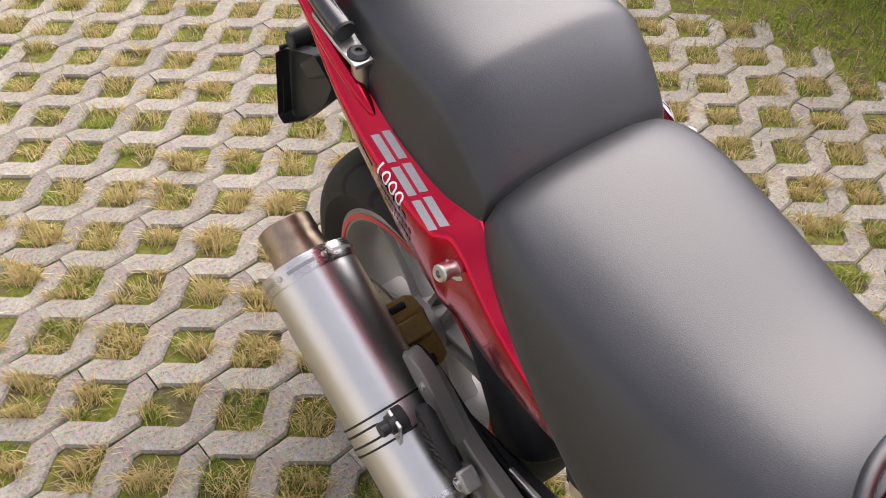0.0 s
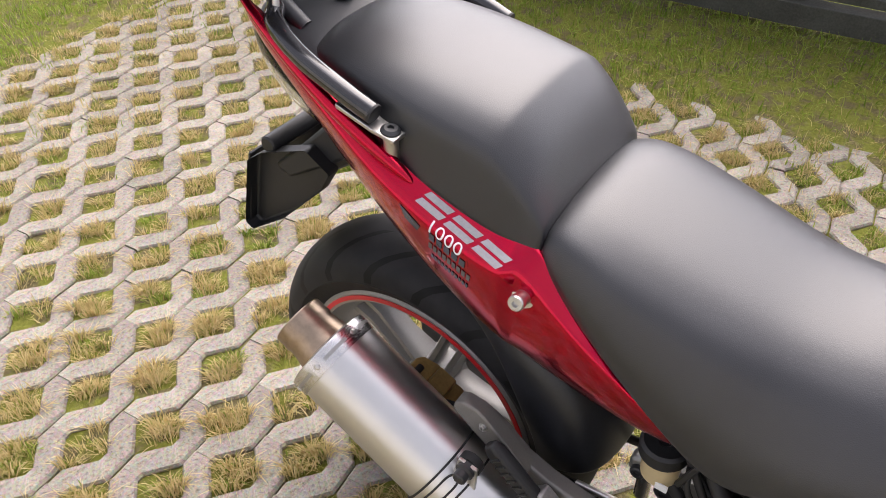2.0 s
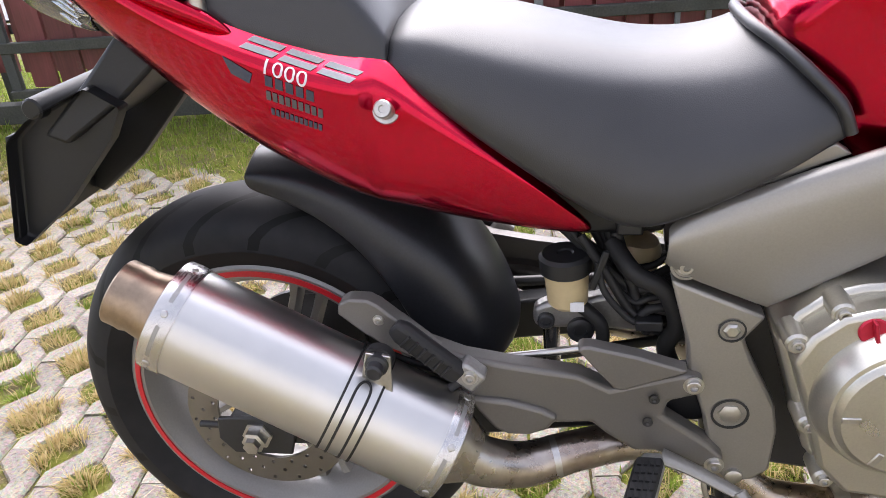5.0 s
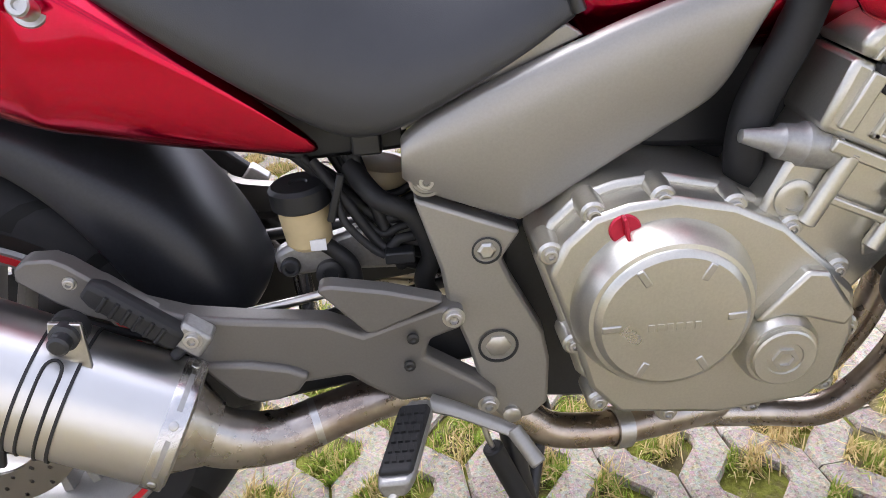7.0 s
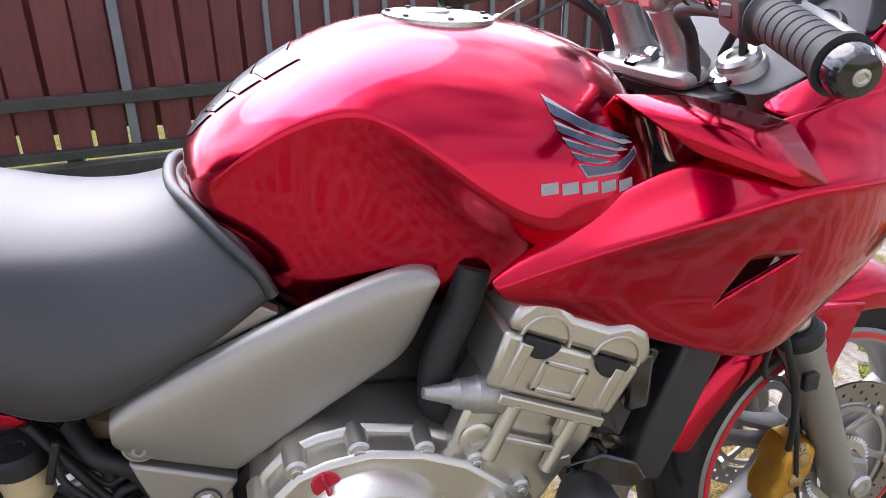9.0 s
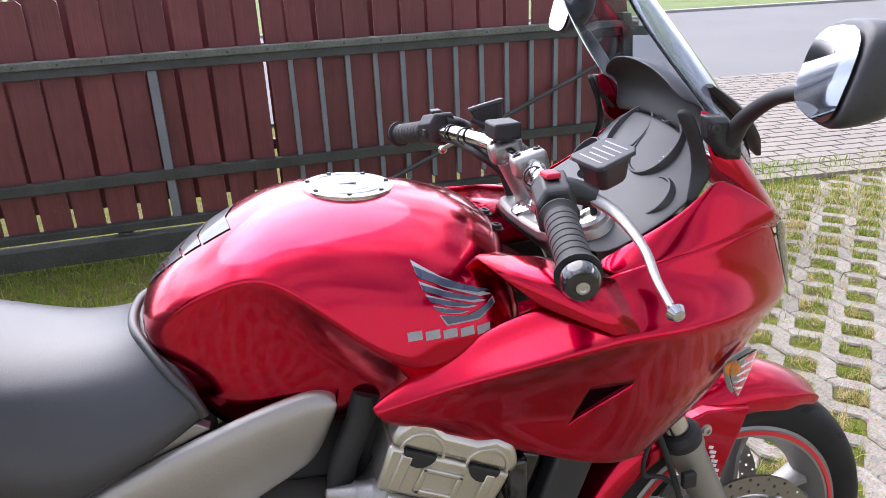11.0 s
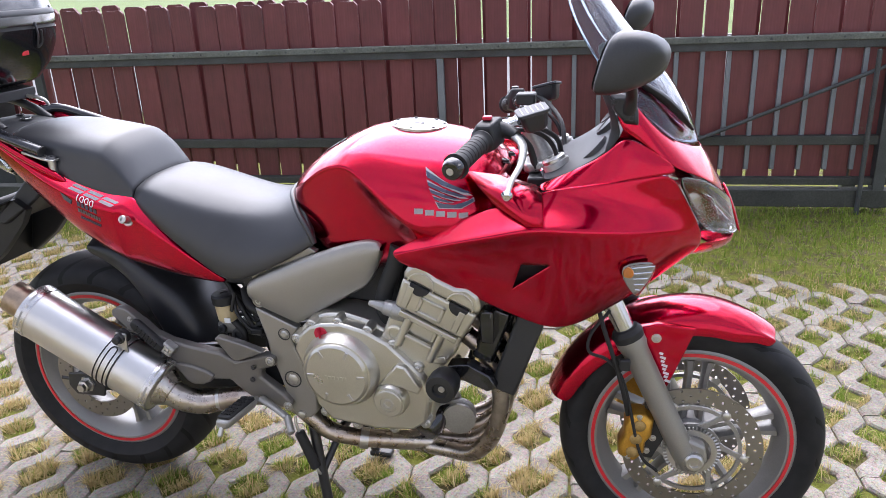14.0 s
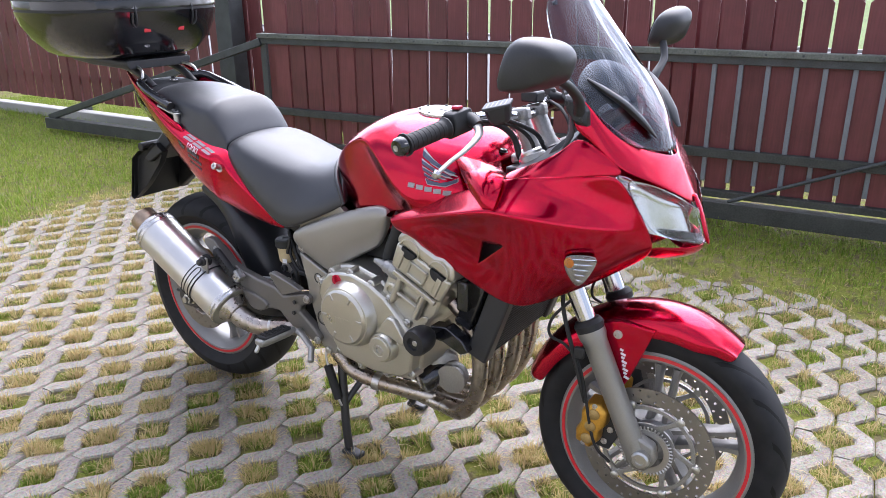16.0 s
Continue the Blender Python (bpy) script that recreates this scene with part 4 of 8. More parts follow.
# seats
RIDER = [
    (0.236, [(0, 0.858), (-0.07, 0.855), (-0.110, 0.842), (-0.126, 0.822), (-0.124, 0.806), (0, 0.79)]),
    (0.268, [(0, 0.872), (-0.08, 0.869), (-0.126, 0.850), (-0.146, 0.815), (-0.143, 0.794), (0, 0.78)]),
    (0.340, [(0, 0.857), (-0.085, 0.853), (-0.140, 0.826), (-0.163, 0.775), (-0.160, 0.742), (0, 0.73)]),
    (0.430, [(0, 0.833), (-0.083, 0.829), (-0.136, 0.800), (-0.172, 0.725), (-0.170, 0.680), (0, 0.68)]),
    (0.482, [(0, 0.821), (-0.078, 0.817), (-0.128, 0.790), (-0.174, 0.705), (-0.172, 0.650), (0, 0.66)]),
    (0.512, [(0, 0.818), (-0.074, 0.814), (-0.122, 0.786), (-0.172, 0.705), (-0.171, 0.658), (0, 0.66)]),
    (0.540, [(0, 0.817), (-0.070, 0.814), (-0.116, 0.788), (-0.168, 0.722), (-0.167, 0.686), (0, 0.68)]),
    (0.570, [(0, 0.823), (-0.066, 0.820), (-0.110, 0.796), (-0.158, 0.744), (-0.158, 0.714), (0, 0.70)]),
    (0.588, [(0, 0.832), (-0.062, 0.829), (-0.104, 0.806), (-0.148, 0.760), (-0.147, 0.729), (0, 0.71)]),
    (0.600, [(0, 0.836), (-0.058, 0.832), (-0.098, 0.812), (-0.142, 0.768), (-0.142, 0.739), (0, 0.72)]),
]
def swept(secs):
    """The seat's nose wraps round the tank at its sides."""
    return [[(x + 0.128 * max(0.0, (x - 0.50) / 0.15) * (abs(y) / 0.14) ** 1.5, y, z) for x, y, z in r] for r in secs]


seat = loft("rider_seat", swept(sections(RIDER)), VINYL, bike, "black vinyl rider seat", sub=3)
creased(seat, along(2, 10, 10) + along(8, 10, 10), 0.35)
at = seat.data.attributes["crease_edge"]
for e in seat.data.edges:
    if tuple(sorted(i % 10 for i in e.vertices)) in ((4, 4), (6, 6)) or {i // 10 for i in e.vertices} in ({9}, {0}):
        at.data[e.index].value = 0.9
tube("seat_lip", [(0.688, -0.143, 0.744), (0.676, -0.140, 0.772), (0.652, -0.124, 0.797), (0.628, -0.095, 0.818), (0.606, -0.055, 0.832), (0.600, 0.0, 0.836), (0.606, 0.055, 0.832), (0.628, 0.095, 0.818), (0.652, 0.124, 0.797), (0.676, 0.140, 0.772), (0.688, 0.143, 0.744)], 0.0065, VINYL, bike, "rolled vinyl lip at the front of the rider seat", seg=12, n=6)
PILLION = [
    (-0.118, [(0, 0.966), (-0.05, 0.964), (-0.078, 0.955), (-0.085, 0.935), (0, 0.93)]),
    (-0.085, [(0, 0.980), (-0.07, 0.978), (-0.108, 0.960), (-0.118, 0.915), (0, 0.91)]),
    (0.000, [(0, 0.980), (-0.085, 0.977), (-0.120, 0.953), (-0.134, 0.884), (0, 0.88)]),
    (0.090, [(0, 0.970), (-0.090, 0.966), (-0.128, 0.938), (-0.146, 0.850), (0, 0.85)]),
    (0.168, [(0, 0.957), (-0.090, 0.953), (-0.126, 0.922), (-0.144, 0.824), (0, 0.82)]),
    (0.205, [(0, 0.926), (-0.088, 0.922), (-0.124, 0.892), (-0.142, 0.812), (0, 0.80)]),
    (0.236, [(0, 0.868), (-0.086, 0.864), (-0.120, 0.848), (-0.132, 0.806), (0, 0.79)]),
    (0.242, [(0, 0.845), (-0.08, 0.842), (-0.106, 0.832), (-0.116, 0.802), (0, 0.785)]),
]
pill = loft("pillion_seat", sections(PILLION), VINYL, bike, "black vinyl pillion seat with a raised step", sub=3)
creased(pill, along(2, 8, 8) + along(6, 8, 8), 0.45)
at = pill.data.attributes["crease_edge"]
for e in pill.data.edges:
    if {i // 8 for i in e.vertices} in ({4}, {6}) or {i % 8 for i in e.vertices} in ({3}, {5}):
        at.data[e.index].value = 0.5

# tail panels
TAIL = [
    (0.452, [(-0.128, 0.640), (-0.134, 0.634), (-0.132, 0.626), (-0.12, 0.624), (-0.112, 0.63), (-0.116, 0.638)]),
    (0.380, [(-0.150, 0.712), (-0.158, 0.704), (-0.155, 0.652), (-0.140, 0.636), (-0.118, 0.645), (-0.125, 0.70)]),
    (0.300, [(-0.148, 0.776), (-0.164, 0.762), (-0.164, 0.690), (-0.142, 0.645), (-0.112, 0.660), (-0.120, 0.77)]),
    (0.246, [(-0.126, 0.822), (-0.156, 0.802), (-0.162, 0.712), (-0.143, 0.656), (-0.105, 0.68), (-0.10, 0.81)]),
    (0.226, [(-0.124, 0.832), (-0.157, 0.812), (-0.163, 0.716), (-0.143, 0.660), (-0.105, 0.68), (-0.10, 0.82)]),
    (0.212, [(-0.123, 0.838), (-0.169, 0.812), (-0.168, 0.720), (-0.143, 0.663), (-0.10, 0.69), (-0.10, 0.82)]),
    (0.180, [(-0.122, 0.848), (-0.172, 0.816), (-0.167, 0.730), (-0.142, 0.674), (-0.10, 0.70), (-0.10, 0.83)]),
    (0.100, [(-0.122, 0.874), (-0.170, 0.842), (-0.160, 0.768), (-0.134, 0.712), (-0.09, 0.74), (-0.10, 0.86)]),
    (0.020, [(-0.120, 0.904), (-0.162, 0.876), (-0.150, 0.816), (-0.124, 0.766), (-0.08, 0.79), (-0.10, 0.89)]),
    (-0.060, [(-0.122, 0.944), (-0.142, 0.918), (-0.136, 0.872), (-0.112, 0.835), (-0.08, 0.85), (-0.10, 0.93)]),
    (-0.140, [(-0.118, 0.984), (-0.134, 0.970), (-0.130, 0.945), (-0.108, 0.925), (-0.09, 0.935), (-0.10, 0.972)]),
    (-0.196, [(-0.108, 1.008), (-0.118, 1.002), (-0.116, 0.99), (-0.106, 0.984), (-0.098, 0.988), (-0.10, 1.0)]),
]
for s in (1, -1):
    tp = loft("tail_panel", [[(x, s * y, z) for y, z in h] for x, h in TAIL], RED, bike, "candy red tail side panel", sub=3)
    creased(tp, along(1, 6, 12) + along(0, 6, 12), 0.75)
    at = tp.data.attributes["crease_edge"]
    for e in tp.data.edges:
        if {i // 6 for i in e.vertices} in ({4}, {5}):
            at.data[e.index].value = 0.8


# ---------------------------------------------------------------- fairing, lights, screen
def cut_slot(ob, tri):
    """Open a three-cornered slot (x, z) through a smoothed skin."""
    dg = bpy.context.evaluated_depsgraph_get()
    me = bpy.data.meshes.new_from_object(ob.evaluated_get(dg))
    bm = bmesh.new()
    bm.from_mesh(me)
    for (ax, az), (bx, bz) in zip(tri, tri[1:] + tri[:1]):
        geom = [f for f in bm.faces if 1.05 < f.calc_center_median().x < 1.30 and 0.64 < f.calc_center_median().z < 0.80]
        geom += list({e for f in geom for e in f.edges}) + list({v for f in geom for v in f.verts})
        bmesh.ops.bisect_plane(bm, geom=geom, plane_co=(ax, 0, az), plane_no=(bz - az, 0, ax - bx))

    def inside(p):
        s = [(bx - ax) * (p.z - az) - (bz - az) * (p.x - ax) for (ax, az), (bx, bz) in zip(tri, tri[1:] + tri[:1])]
        return min(s) > 0 or max(s) < 0

    bmesh.ops.delete(bm, geom=[f for f in bm.faces if inside(f.calc_center_median())], context="FACES")
    bm.to_mesh(me)
    bm.free()
    old = ob.data
    ob.modifiers.clear()
    ob.data = me
    bpy.data.meshes.remove(old)
    s = ob.modifiers.new("thickness", "SOLIDIFY")
    s.thickness, s.offset = 0.004, 0.0


# side fairing: columns from the rear tip to the nose, rows from the seam down over the ridge to the lower lip
FAIR = [
    [(0.885, -0.201, 0.757), (0.886, -0.204, 0.755), (0.888, -0.207, 0.752), (0.891, -0.207, 0.748), (0.896, -0.206, 0.743), (0.901, -0.203, 0.738)],
    [(0.962, -0.182, 0.797), (0.968, -0.198, 0.790), (0.975, -0.214, 0.778), (0.978, -0.214, 0.758), (0.982, -0.211, 0.733), (0.985, -0.199, 0.702)],
    [(1.045, -0.180, 0.834), (1.052, -0.202, 0.817), (1.058, -0.237, 0.803), (1.060, -0.219, 0.775), (1.065, -0.205, 0.714), (1.075, -0.199, 0.660)],
    [(1.105, -0.185, 0.856), (1.115, -0.212, 0.840), (1.125, -0.251, 0.822), (1.132, -0.228, 0.785), (1.135, -0.207, 0.710), (1.140, -0.199, 0.632)],
    [(1.180, -0.198, 0.890), (1.180, -0.216, 0.865), (1.180, -0.259, 0.838), (1.190, -0.238, 0.800), (1.195, -0.214, 0.700), (1.195, -0.197, 0.613)],
    [(1.243, -0.200, 0.903), (1.245, -0.213, 0.869), (1.246, -0.257, 0.836), (1.250, -0.238, 0.790), (1.252, -0.217, 0.700), (1.240, -0.189, 0.615)],
    [(1.315, -0.193, 0.912), (1.317, -0.198, 0.871), (1.316, -0.235, 0.830), (1.322, -0.221, 0.785), (1.320, -0.201, 0.712), (1.290, -0.171, 0.643)],
    [(1.370, -0.180, 0.919), (1.378, -0.175, 0.865), (1.384, -0.199, 0.819), (1.386, -0.186, 0.780), (1.374, -0.171, 0.724), (1.335, -0.157, 0.666)],
    [(1.412, -0.160, 0.924), (1.442, -0.139, 0.867), (1.476, -0.125, 0.803), (1.476, -0.100, 0.766), (1.452, -0.086, 0.740), (1.410, -0.098, 0.712)],
]
UPPER = [
    [(1.172, -0.166, 0.896), (1.176, -0.180, 0.895), (1.182, -0.201, 0.8880)],
    [(1.238, -0.170, 0.925), (1.240, -0.184, 0.916), (1.243, -0.202, 0.9000)],
    [(1.300, -0.170, 0.958), (1.306, -0.182, 0.940), (1.315, -0.195, 0.9095)],
    [(1.325, -0.167, 0.992), (1.340, -0.176, 0.962), (1.368, -0.182, 0.9165)],
    [(1.362, -0.162, 0.974), (1.378, -0.167, 0.955), (1.398, -0.171, 0.9195)],
    [(1.414, -0.160, 0.936), (1.418, -0.160, 0.930), (1.420, -0.159, 0.922)],
]
FLAP = [
    [(1.030, -0.146, 0.912), (1.060, -0.174, 0.890), (1.098, -0.202, 0.862)],
    [(1.100, -0.156, 0.908), (1.128, -0.204, 0.882), (1.166, -0.254, 0.841)],
    [(1.170, -0.166, 0.893), (1.186, -0.206, 0.886), (1.196, -0.2575, 0.842)],
]
SLOT = [(1.130, 0.699), (1.206, 0.761), (1.150, 0.757)]
COWL = [
    [(1.297, -0.157, 1.079), (1.308, -0.164, 1.045), (1.320, -0.168, 0.996)],
    [(1.330, -0.156, 1.062), (1.340, -0.165, 1.025), (1.352, -0.164, 0.984)],
    [(1.360, -0.140, 1.022), (1.385, -0.152, 0.985), (1.414, -0.160, 0.926)],
    [(1.405, -0.100, 0.980), (1.430, -0.112, 0.950), (1.464, -0.114, 0.905)],
    [(1.452, -0.045, 0.944), (1.472, -0.052, 0.920), (1.503, -0.054, 0.866)],
    [(1.470, 0.0, 0.940), (1.498, 0.0, 0.892), (1.524, 0.0, 0.836)],
]
for s in (1, -1):
    side = sheet("side_fairing", [[(x, s * y, z) for x, y, z in r] for r in FAIR], RED, bike, "candy red side fairing with an air slot", sub=3, thick=0.004)
    creased(side, along(2, 6, 9) + along(4, 6, 9, 0, 5), 0.92)
    sheet("upper_fairing", [[(x, s * y, z) for x, y, z in r] for r in UPPER], RED, bike, "candy red upper fairing panel beside the dash", sub=2, thick=0.004)
    cut_slot(side, SLOT)
    sheet("upper_fairing_flap", [[(x, s * y, z) for x, y, z in r] for r in FLAP], RED, bike, thick=0.005, bev=0.0015)
    sheet("inner_fairing", [[(x, s * y, z) for x, y, z in r] for r in (
        [(1.030, -0.148, 0.909), (1.050, -0.100, 0.900), (1.078, -0.045, 0.892)],
        [(1.100, -0.158, 0.905), (1.108, -0.115, 0.890), (1.112, -0.085, 0.878)],
        [(1.172, -0.168, 0.889), (1.165, -0.135, 0.880), (1.155, -0.110, 0.868)])], RED, bike, thick=0.004)
    plate("slot_liner", [(1.06, 0.665), (1.20, 0.690), (1.255, 0.775), (1.215, 0.800), (1.07, 0.790)], s * 0.176, s * 0.170, PLASTIC, bike, bev=0.001)
rows = COWL + [[(x, -y, z) for x, y, z in r] for r in COWL[-2::-1]]
sheet("nose_cowl", rows, RED, bike, "candy red nose cowl under the windscreen", sub=2, thick=0.004)
chin = [[(1.430, -0.070, 0.735), (1.463, -0.096, 0.762), (1.470, -0.110, 0.776)], [(1.480, -0.045, 0.728), (1.515, -0.058, 0.748), (1.512, -0.072, 0.768)], [(1.512, 0, 0.732), (1.550, 0, 0.746), (1.553, 0, 0.763)]]
sheet("chin_panel", chin + [[(x, -y, z) for x, y, z in r] for r in chin[-2::-1]], RED, bike, sub=2, thick=0.004)

headlight = new("headlight")
headlight.parent = bike
headlight["label"] = "clear wedge-shaped headlight with chrome reflectors"
HL = [
    [(1.412, -0.158, 0.923), (1.436, -0.148, 0.872), (1.468, -0.124, 0.806)],
    [(1.462, -0.112, 0.903), (1.474, -0.108, 0.856), (1.496, -0.096, 0.790)],
    [(1.496, -0.066, 0.875), (1.508, -0.062, 0.834), (1.523, -0.055, 0.774)],
    [(1.518, -0.026, 0.846), (1.527, -0.024, 0.814), (1.541, -0.020, 0.767)],
    [(1.525, 0.0, 0.836), (1.534, 0.0, 0.808), (1.547, 0.0, 0.766)],
]
OUTER = [[(x + 0.003, y * 1.01, z) for x, y, z in r] for r in HL]
sheet("lens", OUTER + [[(x, -y, z) for x, y, z in r] for r in OUTER[-2::-1]], LENS, headlight, sub=2, thick=0.003).visible_shadow = False
sheet("nose_spine", [[(x - (0.006 if y else 0.0), y * k, z) for x, k, z in ((1.515, 0.9, 0.866), (1.530, 1.0, 0.838), (1.541, 1.0, 0.808), (1.555, 0.8, 0.762))] for y in (-0.013, 0, 0.013)], RED, bike, "narrow red spine between the headlight lenses", thick=0.004, sub=1)
for s in (1, -1):
    bowl = [[(x - 0.028 - 0.02 * math.sin(math.pi * i / 4), s * y * 0.93, z) for x, y, z in r] for i, r in enumerate(HL)]
    sheet("reflector", bowl, REFLECTOR, headlight, sub=2, thick=0.002)
    for i in range(7):
        f = i / 7
        a, b = Vector(HL[0][0]).lerp(Vector(HL[0][2]), f + 0.05), Vector(HL[1][0]).lerp(Vector(HL[1][2]), f + 0.05)
        a, b = a.lerp(b, 0.15) - Vector((0.018, 0, 0)), a.lerp(b, 0.75) - Vector((0.03, 0, 0))
        rod("reflector_flute", (a.x, s * a.y * 0.95, a.z), (b.x, s * b.y * 0.95, b.z), 0.0045, REFLECTOR, headlight, seg=10)
    dark = [[(x - 0.010, s * y * 0.96, z) for x, y, z in (tuple(0.45 * a + 0.55 * b for a, b in zip(r[1], r[2])), tuple(0.2 * a + 0.8 * b for a, b in zip(r[1], r[2])), r[2])] for r in HL[2:]]
    sheet("lens_bezel", dark, GLOSSBLACK, headlight, thick=0.002)
    ind = new("front_indicator")
    ind.parent = bike
    ind["label"] = "clear flush indicator with an amber bulb"
    I0 = [[(1.332, -0.223, 0.763), (1.337, -0.222, 0.733), (1.356, -0.212, 0.704)], [(1.365, -0.213, 0.767), (1.366, -0.216, 0.735), (1.362, -0.209, 0.697)], [(1.398, -0.190, 0.762), (1.393, -0.192, 0.740), (1.370, -0.200, 0.702)]]
    sheet("indicator_lens", [[(x, s * y, z) for x, y, z in r] for r in I0], LENS, ind, sub=2, thick=0.002).visible_shadow = False
    sheet("indicator_bowl", [[(x - 0.003, s * (y + 0.009), z) for x, y, z in r] for r in I0], CASTING, ind, sub=1, thick=0.002)
    for q in range(5):
        rod("lens_rib", (1.350 + 0.002 * q, s * (0.216 - 0.002 * q), 0.757 - 0.011 * q), (1.392 - 0.006 * q, s * (0.192 + 0.003 * q), 0.755 - 0.011 * q), 0.0016, REFLECTOR, ind, seg=6)
    lathe("bulb", [(0, 0), (0.003, 0.009), (0.008, 0.010), (0.010, 0)], (1.347, s * 0.209, 0.748), (-0.2, s, 0), AMBER, ind, seg=16)

SCR = [
    [(1.205, -0.085, 1.238), (1.240, -0.120, 1.160), (1.295, -0.148, 1.088), (1.328, -0.157, 1.045), (1.354, -0.160, 0.993)],
    [(1.222, -0.060, 1.258), (1.272, -0.098, 1.170), (1.332, -0.122, 1.090), (1.374, -0.132, 1.036), (1.402, -0.130, 0.974)],
    [(1.235, -0.030, 1.268), (1.300, -0.055, 1.178), (1.371, -0.068, 1.090), (1.418, -0.076, 1.028), (1.438, -0.076, 0.954)],
    [(1.240, 0.0, 1.270), (1.313, 0.0, 1.180), (1.391, 0.0, 1.090), (1.445, 0.0, 1.018), (1.474, 0.0, 0.938)],
]
SCR = [[(x, y * k, z) for (x, y, z), k in zip(r, (1.14, 1.12, 1.07, 1.02, 1.0))] for r in SCR]
scr = sheet("windscreen", SCR + [[(x, -y, z) for x, y, z in r] for r in SCR[-2::-1]], SCREEN, bike, "lightly smoked curved windscreen", sub=2, thick=0.003)
scr.visible_shadow = False
for s in (1, -1):
    tube("screen_edge_trim", [(1.326, s * 0.136, 1.094), (1.358, s * 0.116, 1.070), (1.391, s * 0.096, 1.044), (1.422, s * 0.080, 1.012), (1.446, s * 0.066, 0.982)], [0.006, 0.015, 0.018, 0.015, 0.005], SATIN, bike, "dark deflector strip on the windscreen", flat=0.45)
    rod("screen_screw", (1.216, s * 0.070, 1.226), (1.224, s * 0.074, 1.229), 0.0045, BLACKMETAL, scr)
    # mirrors
    mir = new("mirror")
    mir.parent = bike
    mir["label"] = "dark grey rear-view mirror on a black stalk"
    c = Vector((1.334, -0.355, 1.141)) if s < 0 else Vector((1.316, 0.325, 1.162))
    shell = []
    for d, k in ((-0.016, 0.93), (-0.014, 1.0), (0.012, 0.97), (0.036, 0.78), (0.052, 0.48), (0.058, 0.12)):
        ring = []
        for i in range(20):
            a = 2 * math.pi * i / 20
            u, w = math.cos(a), math.sin(a)
            sx = (0.067 if s < 0 else 0.070) * math.copysign(abs(u) ** 0.62, u) * k
            sz = (0.046 * w**0.75 if w > 0 else -0.046 * (-w) ** 0.45) * k * (1.0 + 0.16 * u)
            dd = d * (1.0 if s < 0 else 0.72)
            turn = 0.33 if s < 0 else -0.12
            ring.append(c + Vector((dd - turn * sx + 0.30 * sz, s * sx + turn * s * dd, sz + 0.05 * sx)))
        shell.append(ring)
    loft("mirror_shell", shell, SATIN, mir, sub=1)
    glass = [[c + (p - c) * k + Vector((-0.003 * (k < 0.95) - 0.001, 0, 0)) for p in shell[0]] for k in (0.93, 0.05)]
    loft("mirror_glass", glass, MIRROR, mir)
    tube("stalk", [(1.334, s * 0.178, 1.036), (1.338, s * 0.198, 1.066), (1.338, s * 0.250, 1.098), c + Vector((0.004, -s * 0.044, -0.026))], [0.0125, 0.0100, 0.0085, 0.0085], PLASTIC, mir)
    loft("mirror_foot", [[(1.325 + dx * k, s * (0.174 + t), 1.039 + dz * k) for dx, dz in ((-0.024, 0.028), (0.002, 0.026), (0.024, 0.0), (0.026, -0.028), (0.004, -0.026), (-0.020, 0.0))] for t, k in ((-0.012, 1.0), (0.004, 1.0), (0.012, 0.72))], PLASTIC, mir, bev=0.002)
    for x, z in ((1.311, 1.053), (1.339, 1.024)):
        bolt((x, s * 0.182, z), (0, s, 0), 0.0055, mir, mat=BLACKMETAL)

# dash
DASH = [
    [(1.172, -0.165, 0.893), (1.172, -0.09, 0.908), (1.170, 0.0, 0.912)],
    [(1.238, -0.168, 0.922), (1.236, -0.09, 0.938), (1.232, 0.0, 0.942)],
    [(1.298, -0.166, 0.955), (1.289, -0.09, 0.980), (1.286, 0.0, 0.984)],
    [(1.330, -0.155, 0.995), (1.327, -0.08, 1.030), (1.324, 0.0, 1.034)],
]
dash = sheet("dash_panel", [r + [(x, -y, z) for x, y, z in r[-2::-1]] for r in DASH[:4]], DASHGREY, bike, "dark grey instrument panel with round dials", sub=2, thick=0.004)
HOOD = [
    [(1.322, -0.140, 1.012), (1.328, -0.075, 1.026), (1.326, 0.0, 1.030)],
    [(1.330, -0.138, 1.050), (1.338, -0.080, 1.068), (1.340, 0.0, 1.072)],
    [(1.318, -0.132, 1.070), (1.322, -0.082, 1.098), (1.318, 0.0, 1.108)],
    [(1.296, -0.124, 1.074), (1.288, -0.080, 1.106), (1.280, 0.0, 1.118)],
]
sheet("instrument_hood", [r + [(x, -y, z) for x, y, z in r[-2::-1]] for r in HOOD], PLASTIC, dash, "black hood over the dials", sub=2, thick=0.005)
ND = Vector((-0.72, 0, 0.69)).normalized()
